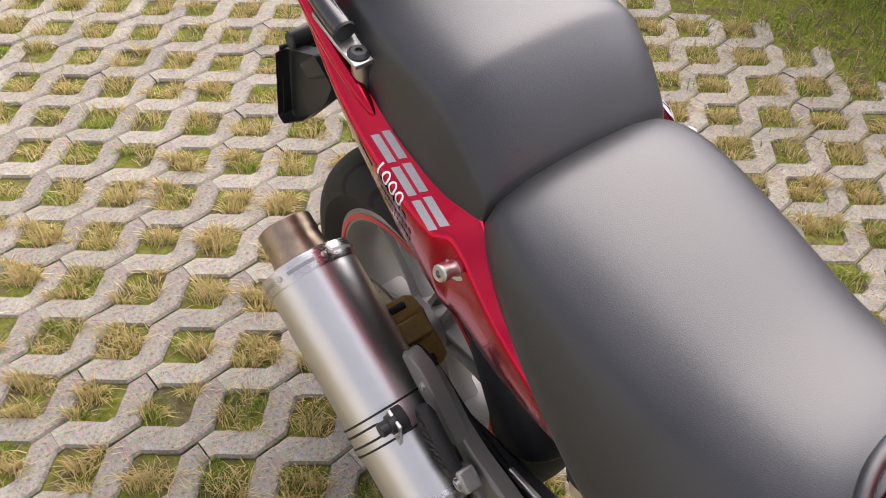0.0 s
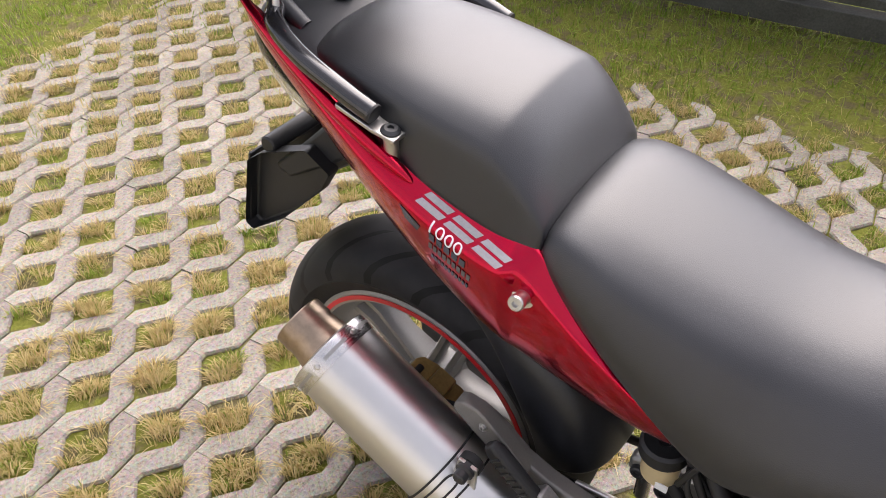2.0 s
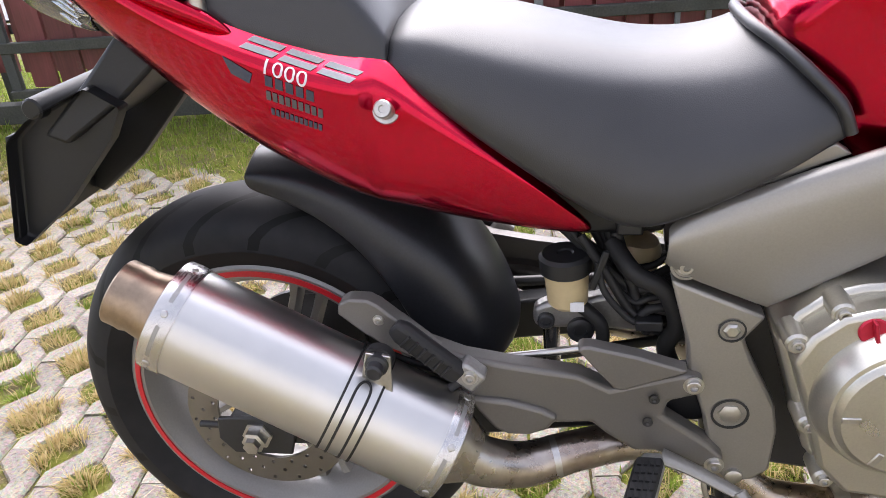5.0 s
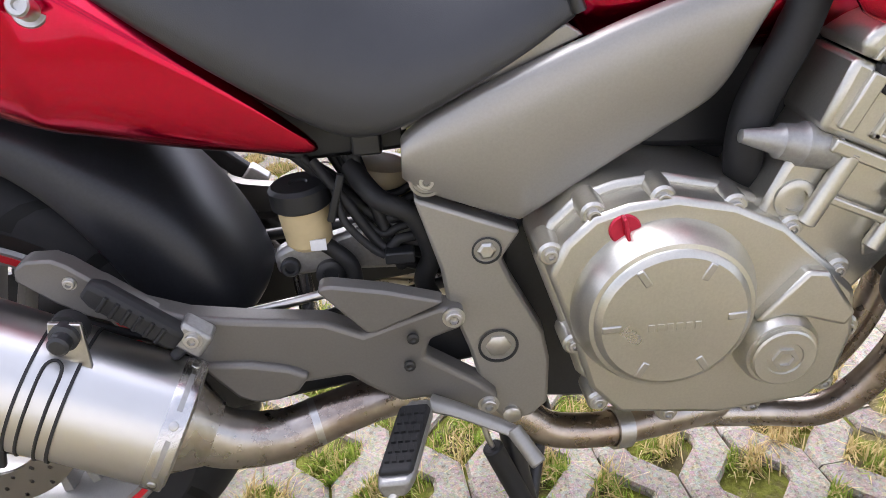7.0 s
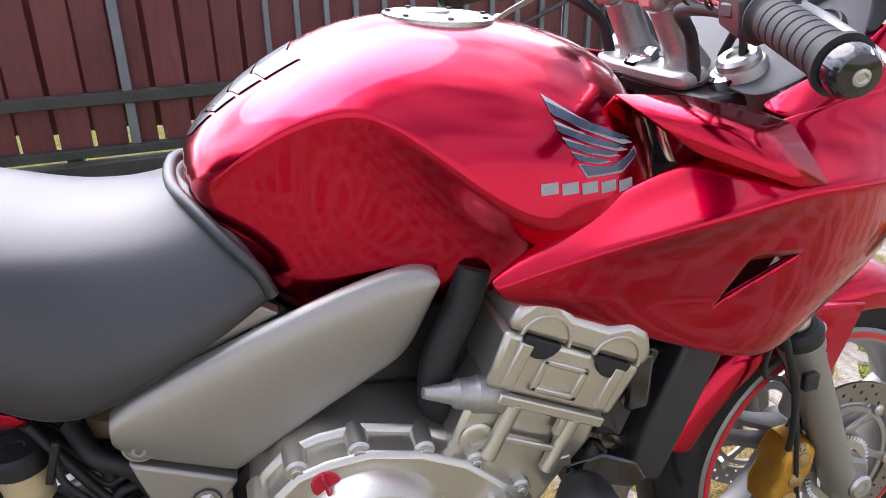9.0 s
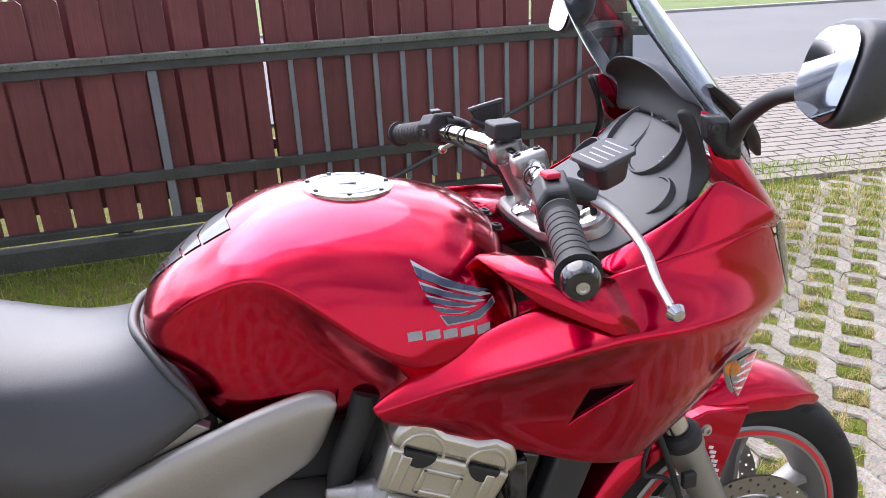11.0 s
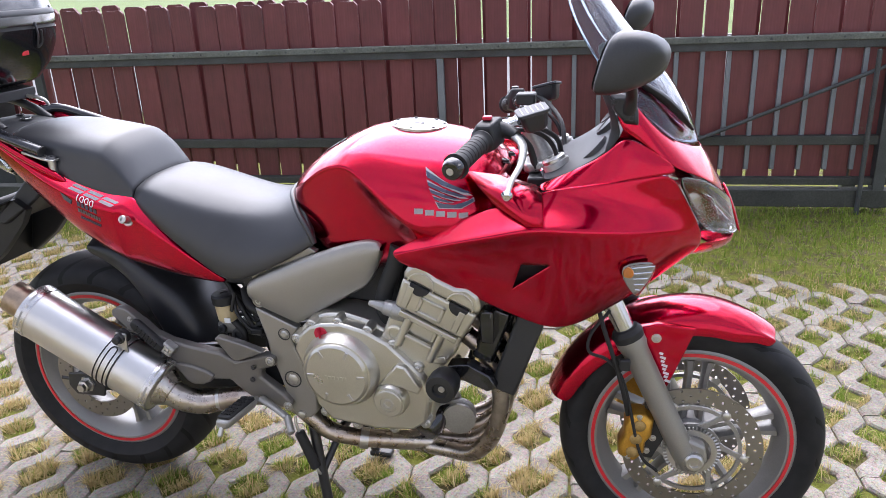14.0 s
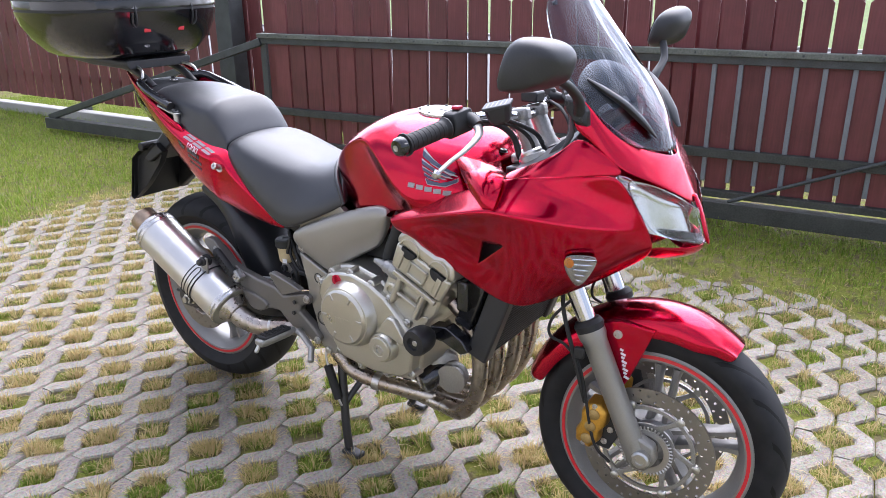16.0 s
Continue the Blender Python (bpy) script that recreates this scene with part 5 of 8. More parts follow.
for y, x, z, r in ((0.034, 1.296, 1.014, 0.043), (-0.054, 1.294, 1.010, 0.043), (0.118, 1.262, 0.962, 0.030), (-0.116, 1.262, 0.962, 0.030)):
    x, z = x + 0.006, z - 0.006
    lathe("dial", [(-0.016, 0.0), (-0.016, r * 1.08), (-0.004, r * 1.08), (0.0005, r * 1.03), (0.001, r * 0.96), (-0.008, r * 0.84), (-0.008, 0)], (x, y, z), ND, DASHGREY, dash, seg=40)
    if r > 0.04:
        lathe("dial_face", [(-0.0075, r * 0.84), (-0.007, r * 0.82), (-0.007, 0)], (x, y, z), ND, PLASTIC, dash, seg=36)
        u, v = frame_of(ND)
        for k in range(21):
            a = math.radians(-130 + 13 * k)
            p = Vector((x, y, z)) + (v * math.cos(a) + u * math.sin(a)) * r * (0.58 if k % 2 == 0 else 0.66) - ND * 0.0065
            q = Vector((x, y, z)) + (v * math.cos(a) + u * math.sin(a)) * r * 0.74 - ND * 0.0065
            rod("dial_mark", p, q, 0.0007, WHITE, dash, seg=6)
        rod("dial_needle", Vector((x, y, z)) - ND * 0.005, Vector((x, y, z)) - ND * 0.005 - v * r * 0.45 - u * r * 0.5, 0.0009, REDCAP, dash, seg=6)
    else:
        lathe("vent_dark", [(-0.0075, r * 0.84), (-0.0072, r * 0.80), (-0.0072, 0)], (x, y, z), ND, PLASTIC, dash, seg=30)
SIDE_OUT = [(1.298, 0.168, 0.957), (1.323, 0.166, 0.990), (1.319, 0.166, 1.000), (1.296, 0.157, 1.077)]
SIDE_IN = [(1.290, 0.162, 0.957), (1.306, 0.150, 0.996), (1.296, 0.146, 1.040), (1.276, 0.140, 1.070)]
for s in (1, -1):
    sheet("dash_side_trim", [[(a[0], s * a[1], a[2]), ((a[0] + b[0]) / 2, s * ((a[1] + b[1]) / 2), (a[2] + b[2]) / 2), (b[0], s * b[1], b[2])] for a, b in zip(SIDE_OUT, SIDE_IN)], PLASTIC, bike, "black plastic trim beside the dash", sub=1, thick=0.004)

# ---------------------------------------------------------------- handlebar, fork, front end
bar = new("handlebar")
bar.parent = bike
bar["label"] = "chrome handlebar with black grips and switches"
tube("bar_tube", [(1.040, -0.385, 0.966), (1.066, -0.290, 0.985), (1.085, -0.200, 0.997), (1.106, -0.120, 0.998), (1.124, -0.075, 0.992), (1.128, 0.000, 0.988), (1.124, 0.075, 0.992), (1.106, 0.120, 0.998), (1.085, 0.200, 0.997), (1.066, 0.290, 0.985), (1.040, 0.385, 0.966)], 0.0112, CHROME, bar, seg=18)
for s in (1, -1):
    o, i = Vector((1.042, s * 0.378, 0.967)), Vector((1.071, s * 0.268, 0.989))
    d = o - i
    prof = [(0, 0.013), (0, 0.0205), (0.004, 0.0215), (0.008, 0.0175)]
    for k in range(8):
        h = 0.012 + k * 0.0117
        prof += [(h, 0.0168), (h + 0.0010, 0.0177), (h + 0.0100, 0.0177), (h + 0.0110, 0.0168)]
    prof += [(0.108, 0.0175), (0.110, 0.0225), (0.114, 0.0225), (0.115, 0.015)]
    lathe("grip", prof, i, d, RUBBER, bar, "black ribbed rubber grip", seg=28)
    lathe("bar_end", [(0.114, 0.014), (0.116, 0.0185), (0.128, 0.0185), (0.134, 0.015), (0.136, 0.0065), (0.136, 0.004), (0.133, 0.0035), (0.133, 0)], i, d, GLOSSBLACK, bar, seg=26)
    lathe("bar_end_screw", [(0.1332, 0), (0.1332, 0.0062), (0.1368, 0.0062), (0.1372, 0.004), (0.136, 0.003), (0.136, 0)], i, d, STEEL, bar, seg=14)
    j = i - d.normalized() * 0.035
    sw = loft("switch_housing", [[j + d.normalized() * t + Vector((cx * k, 0, cz * k)) for cx, cz in ((-0.024, 0.010), (-0.014, 0.026), (0.014, 0.026), (0.022, 0.008), (0.020, -0.018), (0.0, -0.028), (-0.02, -0.020))] for t, k in ((-0.022, 0.82), (-0.017, 1.0), (0.024, 1.0), (0.030, 0.85))], PLASTIC, bar, bev=0.002)
    box("switch_button", (-0.008, -0.011, 0.0), (0.008, 0.011, 0.007), REDCAP if s < 0 else SATIN, sw, bev=0.002, m=Matrix.Translation(j + Vector((-0.004, 0, 0.0255))))
    box("switch_rocker", (0.0, -0.008, -0.006), (0.006, 0.008, 0.006), SATIN, sw, bev=0.002, m=Matrix.Translation(j + Vector((-0.026, s * 0.004, -0.004))))
    # lever
    tube("lever_bracket", [(1.085, s * 0.222, 1.004), (1.108, s * 0.226, 1.000), (1.128, s * 0.238, 0.993)], [0.017, 0.014, 0.011], PLASTIC, bar)
    lev = tube("lever", [(1.120, s * 0.232, 0.996), (1.140, s * 0.262, 0.980), (1.142, s * 0.315, 0.960), (1.132, s * 0.36, 0.942), (1.128, s * 0.394, 0.928)], [0.010, 0.0085, 0.0058, 0.0048, 0.0045], CASTING, bar, "polished alloy lever with a ball end", flat=0.7)
    lathe("lever_ball", [(-0.009, 0), (-0.007, 0.006), (0, 0.0095), (0.007, 0.006), (0.009, 0)], (1.128, s * 0.400, 0.926), (0, 1, 0.2), CHROME, lev, seg=18)
    m = Matrix.Translation((1.152, s * 0.205, 1.021)) @ Euler((radians(s * -8), radians(-14), radians(s * -14))).to_matrix().to_4x4()
    res = loft("fluid_reservoir", [[m @ Vector((x * k + 0.001, y * k, z)) for x, y in ((-0.026, -0.016), (-0.018, -0.024), (0.018, -0.024), (0.028, -0.014), (0.028, 0.014), (0.018, 0.024), (-0.018, 0.024), (-0.026, 0.016))] for z, k in ((-0.024, 0.62), (-0.018, 0.78), (0.004, 0.94), (0.009, 1.0))], SATIN, bar, "black brake fluid reservoir with a grey lid", bev=0.002)
    loft("reservoir_lid", [[m @ Vector((x * k + 0.001, y * k, z)) for x, y in ((-0.028, -0.021), (-0.023, -0.026), (0.024, -0.026), (0.030, -0.020), (0.030, 0.020), (0.024, 0.026), (-0.023, 0.026), (-0.028, 0.021))] for z, k in ((0.009, 1.0), (0.0135, 1.0), (0.0148, 0.95))], DASHGREY, res, bev=0.0015)
    for k in range(5):
        box("print_line", (-0.018 + k * 0.0095, -0.018, 0.0146), (-0.0160 + k * 0.0095, 0.018 - 0.006 * (k % 2), 0.0151), SILVERPRINT, res, bev=0.0, m=m)
    for y, x, z in ((0.185, 1.087, 0.998), (0.140, 1.095, 0.999)):
        lathe("cable_tie", [(-0.002, 0.0114), (-0.002, 0.0130), (0.002, 0.0130), (0.002, 0.0114)], (x, s * y, z), (-0.15, s, 0), RUBBER, bar, seg=18)
    tube("bar_loom", [(1.080, s * 0.225, 0.985), (1.092, s * 0.17, 0.986), (1.104, s * 0.11, 0.978), (1.135, s * 0.09, 0.95), (1.15, s * 0.085, 0.90)], 0.007, RUBBER, bar)
    tube("bar_cable", [(1.128, s * 0.20, 1.012), (1.16, s * 0.16, 0.995), (1.19, s * 0.10, 0.965), (1.20, s * 0.06, 0.92)], 0.005, RUBBER, bar)
    tube("brake_hose", [(1.10, s * 0.19, 0.995), (1.15, s * 0.14, 0.985), (1.185, s * 0.11, 0.95), (1.20, s * 0.10, 0.88)], 0.0045, RUBBER, bar)
    lathe("bar_riser", [(0, 0), (0, 0.026), (0.006, 0.025), (0.024, 0.0195), (0.080, 0.0195), (0.084, 0.016), (0.084, 0)], (1.168, s * 0.046, 0.908), (-0.50, 0, 1), CASTING, bar, seg=24)
    m2 = Matrix.Translation((1.127, s * 0.046, 0.990)) @ Matrix.Rotation(radians(-12), 4, "Y")
    box("bar_clamp", (-0.024, -0.016, -0.014), (0.024, 0.016, 0.018), CASTING, bar, bev=0.008, m=m2)
    for dx in (-0.014, 0.014):
        bolt(m2 @ Vector((dx, 0, 0.0165)), m2.to_3x3() @ Vector((0, 0, 1)), 0.0050, bar, mat=BLACKMETAL)
box("device_mount", (1.10, 0.012, 1.012), (1.14, 0.06, 1.036), PLASTIC, bar, bev=0.004)
fork = new("fork")
fork.parent = bike
fork["label"] = "grey telescopic fork with chrome tubes"
loft("top_yoke", [[(1.148 + x, y, 0.902 + z) for x, z in ((-0.035 * k, 0.010), (0.03 * k, 0.014), (0.034 * k, -0.004), (-0.033 * k, -0.010))] for y, k in ((-0.092, 0.45), (-0.075, 0.7), (-0.03, 0.8), (0.03, 0.8), (0.075, 0.7), (0.092, 0.45))], CASTING, fork, bev=0.006)
loft("yoke_arm", [[(1.165 + x, y, 0.885 + z) for x, z in ((-0.03, 0.008), (0.03, 0.010), (0.03, -0.008), (-0.03, -0.010))] for y in (-0.128, 0.128)], BLACKMETAL, fork, bev=0.005)
lathe("stem_nut", [(0, 0), (0, 0.02), (0.012, 0.02), (0.016, 0.013), (0.016, 0)], (1.140, 0, 0.910), AXIS, CHROME, fork, seg=6)
lathe("ignition_lock", [(0, 0), (0, 0.02), (0.02, 0.02), (0.023, 0.016), (0.023, 0)], (1.188, 0, 0.902), AXIS, SATIN, fork, seg=24)
loft("lower_yoke", [[(1.235 + x, y, 0.735 + z) for x, z in ((-0.03, 0.02), (0.03, 0.02), (0.034, -0.015), (-0.03, -0.02))] for y in (-0.13, 0.13)], BLACKMETAL, fork, bev=0.006)
FORK0 = Vector((1.468, 0, 0.285))
for s in (1, -1):
    f0 = FORK0 + Vector((0, s * 0.103, 0))
    rod("stanchion", f0 + AXIS * 0.25, f0 + AXIS * 0.695, 0.0205, CHROME, fork, seg=24)
    lathe("slider", [(-0.028, 0.0), (-0.028, 0.015), (-0.02, 0.022), (0.02, 0.026), (0.10, 0.0255), (0.27, 0.027), (0.285, 0.031), (0.298, 0.031), (0.300, 0.026)], f0, AXIS, FORKGREY, fork, "grey fork slider", seg=28)
    lathe("dust_seal", [(0.298, 0.024), (0.298, 0.031), (0.312, 0.033), (0.322, 0.027), (0.324, 0.021)], f0, AXIS, RUBBER, fork, seg=26)
    lathe("fork_collar", [(0.655, 0.021), (0.655, 0.028), (0.700, 0.028), (0.703, 0.026), (0.703, 0.021)], f0 + Vector((0.016, s * 0.004, 0)), AXIS, CASTING, fork, seg=28)
    lathe("fork_cap", [(0.695, 0.020), (0.695, 0.0235), (0.709, 0.0235), (0.713, 0.020), (0.713, 0.012), (0.709, 0.011), (0.709, 0)], f0 + Vector((0.016, s * 0.004, 0)), AXIS, STEEL, fork, seg=24)
    lathe("axle_end", [(0, 0), (0, 0.020), (0.012, 0.020), (0.016, 0.016), (0.016, 0.010), (0.012, 0.009), (0.012, 0)], (1.482, s * 0.118, 0.289), (0, s, 0), STEEL, fork, seg=20)
    plate("fork_foot", [(1.448, 0.262), (1.49, 0.255), (1.512, 0.285), (1.505, 0.32), (1.47, 0.335), (1.445, 0.31)], s * 0.118, s * 0.088, FORKGREY, fork, bev=0.006)
    # front calliper
    m = Matrix.Translation((1.361, s * 0.098, 0.331)) @ Matrix.Rotation(radians(12), 4, "Y") @ Matrix.Diagonal((1.12, 1.0, 1.08, 1.0))
    cal = loft("front_caliper", [[m @ Vector((x * k, s * t, z * k)) for x, z in ((-0.020, -0.050), (0.012, -0.056), (0.026, -0.030), (0.022, -0.006), (0.030, 0.012), (0.026, 0.046), (0.008, 0.056), (-0.018, 0.050), (-0.026, 0.024), (-0.020, 0.0), (-0.026, -0.026))] for t, k in ((-0.034, 0.86), (-0.028, 1.0), (0.004, 1.0), (0.016, 0.94), (0.022, 0.76))], GOLD, fork, "gold anodised brake caliper", bev=0.003)
    for z in (-0.030, 0.0, 0.030):
        lathe("piston_cap", [(0, 0), (0, 0.014), (0.006, 0.0125), (0.009, 0.008), (0.009, 0)], m @ Vector((0.002, s * 0.018, z)), (0, s, 0), GOLD_DULL, cal, seg=18)
    for z in (-0.044, 0.046):
        bolt(m @ Vector((-0.002, s * 0.018, z)), (0, s, 0), 0.005, cal)
    plate("caliper_bracket", [(1.36, 0.27), (1.40, 0.265), (1.43, 0.33), (1.415, 0.40), (1.38, 0.40), (1.385, 0.33)], s * 0.088, s * 0.072, SATIN, fork, bev=0.003)
    for k in range(4):
        bolt((1.388 + 0.012 * (k % 2), s * 0.089, 0.285 + 0.032 * k), (0, s, 0), 0.0055, fork)
    tube("brake_line", [(1.27, s * 0.085, 0.66), (1.285, s * 0.125, 0.60), (1.318, s * 0.132, 0.50), (1.336, s * 0.125, 0.43), (1.345, s * 0.115, 0.385)], 0.0048, RUBBER, fork)
    tube("sensor_wire", [(1.30, s * 0.12, 0.62), (1.265, s * 0.135, 0.575), (1.262, s * 0.135, 0.535), (1.30, s * 0.13, 0.515), (1.335, s * 0.125, 0.46), (1.372, s * 0.12, 0.30), (1.41, s * 0.11, 0.25)], 0.0034, RUBBER, fork)
    box("line_clip", (1.322, s * 0.138 - 0.008, 0.50), (1.344, s * 0.138 + 0.004, 0.525), PLASTIC, fork, bev=0.003)
WF = Vector((1.482, 0, 0.289))
FEND = []
for k in range(15):
    f = k / 14
    a = radians(-72 + 104 * f)
    w = 0.070 * (0.9 + 0.1 * math.sin(math.pi * f)) * (1.0 if f < 0.85 else 1.0 - 1.6 * (f - 0.85))
    drop = 0.036 + 0.010 * math.sin(math.pi * f) - 0.018 * (f > 0.9)
    rad = 0.322 - 0.006 * f - 0.014 * max(0.0, f - 0.75) / 0.25
    row = []
    for y, r in ((-w * 1.02, rad - drop - 0.012), (-w * 1.04, rad - drop + 0.012), (-w * 0.86, rad - 0.011), (-w * 0.45, rad), (0, rad + 0.004), (w * 0.45, rad), (w * 0.86, rad - 0.011), (w * 1.04, rad - drop + 0.012), (w * 1.02, rad - drop - 0.012)):
        row.append(WF + Vector((math.sin(a) * r, y, math.cos(a) * r)))
    FEND.append(row)
fender = sheet("front_mudguard", FEND, RED, bike, "candy red front mudguard", sub=2, thick=0.003)
for s in (1, -1):
    pillow("mudguard_stay", [(1.345, 0.565), (1.40, 0.580), (1.475, 0.572), (1.452, 0.510), (1.425, 0.440), (1.408, 0.418), (1.384, 0.432), (1.352, 0.520)], s * 0.076, s * 0.083, 0.008, RED, fender, bev=0.003)
    bolt((1.397, s * 0.083, 0.548), (0, s, 0), 0.0075, fender)
    for k in range(8):
        z = 0.452 + 0.0088 * k
        box("stay_mark", (-0.006, -0.0006, -0.0026), (0.006 - 0.004 * (k % 2), 0.0006, 0.0026), WHITE, fender, bev=0.0, m=Matrix.Translation((1.424 - 0.22 * (z - 0.45), s * 0.0836, z)) @ Matrix.Rotation(radians(20), 4, "Y"))
for ob in (bar, fork, fender):
    steered(ob)
for o in (front_wheel, *front_wheel.children_recursive):
    if o.data:
        o.data.transform(TURNED)
for o in front_wheel.children_recursive:
    if o.name.startswith("tyre"):
        inv = Matrix.Translation(TURNED @ WF) @ TURNED.to_3x3().to_4x4()
        o.data.transform(inv.inverted())
        o.matrix_basis = inv

# ---------------------------------------------------------------- engine
engine = new("engine")
engine.parent = bike
engine["label"] = "silver painted four-cylinder engine"
for s in (1, -1):
    CASE = [(0.640, 0.528), (0.655, 0.562), (0.682, 0.588), (0.715, 0.598), (0.760, 0.602), (0.818, 0.588), (0.868, 0.562), (0.918, 0.515), (0.950, 0.482), (0.958, 0.428), (0.948, 0.368), (0.918, 0.345), (0.825, 0.335), (0.716, 0.348), (0.684, 0.385), (0.664, 0.455)]
    if s < 0:
        plate("crankcase", [(x, z) for x, z in CASE], -0.180, 0.180, ENGINE, engine, bev=0.006)
    cover = pillow("clutch_cover" if s < 0 else "alternator_cover", [(0.80 + (x - 0.80) * 0.945, 0.47 + (z - 0.47) * 0.935) for x, z in CASE], s * 0.185, s * 0.214, 0.020, ENGINE, engine, "silver engine side cover", bev=0.006)
    c0 = Vector((0.756, s * 0.212, 0.487))
    lathe("round_cover", [(0.0, 0.088), (0.006, 0.087), (0.022, 0.080), (0.029, 0.076), (0.030, 0.072), (0.032, 0.071), (0.036, 0.066), (0.037, 0.04), (0.037, 0)], c0, (0, s, 0), ENGINE, cover, seg=64)
    for k in range(6):
        a = radians(60 * k + 28)
        m = Matrix.Translation(c0 + Vector((math.sin(a) * 0.057, s * 0.0362, math.cos(a) * 0.057))) @ Matrix.Rotation(a, 4, "Y")
        box("cover_slot", (-0.0035, -0.0018, -0.009), (0.0035, 0.0018, 0.009), STEEL, cover, bev=0.0012, m=m)
    for k in range(6):
        box("cover_lettering_bar", (0.732 + k * 0.0085, s * 0.2492 - 0.0005, 0.479), (0.738 + k * 0.0085, s * 0.2492 + 0.0005, 0.487), ENGINE, cover, bev=0.0004)
    lathe("cap_boss", [(-0.01, 0.040), (0.012, 0.038), (0.018, 0.034), (0.018, 0)], (0.868, s * 0.218, 0.430), (0, s, 0), ENGINE, cover, seg=36)
    cap = lathe("timing_cap", [(0, 0.031), (0.0055, 0.031), (0.007, 0.029), (0.007, 0.018), (0.0055, 0.017), (0.0055, 0)], (0.868, s * 0.236, 0.430), (0, s, 0), ENGINE, cover, seg=40)
    lathe("hex_socket", [(0, 0.0125), (0.003, 0.0125), (0.003, 0.008), (-0.001, 0.0075), (-0.001, 0)], (0.868, s * 0.2415, 0.430), (0, s, 0), STEEL, cover, seg=6)
    pillow("cover_rib", [(0.842, 0.462), (0.885, 0.515), (0.905, 0.512), (0.938, 0.465), (0.93, 0.45), (0.895, 0.462), (0.87, 0.468)], s * 0.212, s * 0.228, 0.008, ENGINE, cover, bev=0.004)
    for x, z in ((0.652, 0.543), (0.690, 0.580), (0.752, 0.590), (0.818, 0.576), (0.873, 0.549), (0.925, 0.500), (0.947, 0.432), (0.935, 0.366), (0.862, 0.345), (0.775, 0.343), (0.702, 0.366), (0.676, 0.440)):
        lathe("bolt_lug", [(-0.02, 0.0135), (0.013, 0.0120), (0.016, 0.0095), (0.016, 0)], (x, s * 0.19, z), (0, s, 0), ENGINE, cover, seg=18)
        bolt((x, s * 0.2055, z), (0, s, 0), 0.0062, cover)
# black filler block added for the deep shade between pivot plate and engine
plate("gearbox_back", [(0.615, 0.300), (0.740, 0.285), (0.740, 0.560), (0.660, 0.565), (0.618, 0.500)], -0.105, 0.105, BLACKMETAL, engine, "dark block added to fill the shaded gap behind the engine", bev=0.006)
oil = lathe("oil_filler_cap", [(-0.03, 0.0125), (0.002, 0.0125), (0.003, 0.0145), (0.008, 0.0145), (0.0095, 0.0130), (0.0095, 0)], (0.716, -0.208, 0.567), (0, -1, 0.12), REDCAP, engine, "red anodised oil filler cap", seg=30)
box("cap_grip", (-0.0018, -0.0075, -0.012), (0.0018, 0.004, 0.0135), REDCAP, oil, bev=0.0012, m=Matrix.Translation((0.716, -0.218, 0.5695)) @ Matrix.Rotation(radians(-12), 4, "Y"))
UP = Vector((0.424, 0, 0.906))
RT = Vector((0.906, 0, -0.424))


def tilted(o, lo, hi):
    """A box along the cylinders: RT across, UP along."""
    m = Matrix((((RT.x), 0, UP.x, o[0]), (0, 1, 0, o[1]), (RT.z, 0, UP.z, o[2]), (0, 0, 0, 1)))
    return dict(lo=lo, hi=hi, m=m)


def tilt_plate(name, pts, y0, y1, parent, mat=None, o=(0.925, 0.0, 0.60), **kw):
    return plate(name, [(o[0] + a * RT.x + b * UP.x, o[2] + a * RT.z + b * UP.z) for a, b in pts], y0, y1, mat or ENGINE, parent, **kw)


tilt_plate("cylinder_block", [(-0.055, -0.11), (-0.058, -0.02), (-0.05, 0.03), (0.095, 0.03), (0.10, -0.02), (0.075, -0.12), (0.03, -0.16)], -0.195, 0.195, engine, bev=0.006)
tilt_plate("cylinder_head", [(-0.056, 0.02), (-0.062, 0.085), (0.105, 0.085), (0.100, 0.02)], -0.205, 0.205, engine, bev=0.006)
head_cover = tilt_plate("head_cover", [(-0.064, 0.087), (-0.064, 0.108), (-0.050, 0.128), (-0.022, 0.132), (0.0, 0.120), (0.042, 0.120), (0.064, 0.132), (0.092, 0.126), (0.107, 0.104), (0.107, 0.087)], -0.208, 0.208, engine, bev=0.008)
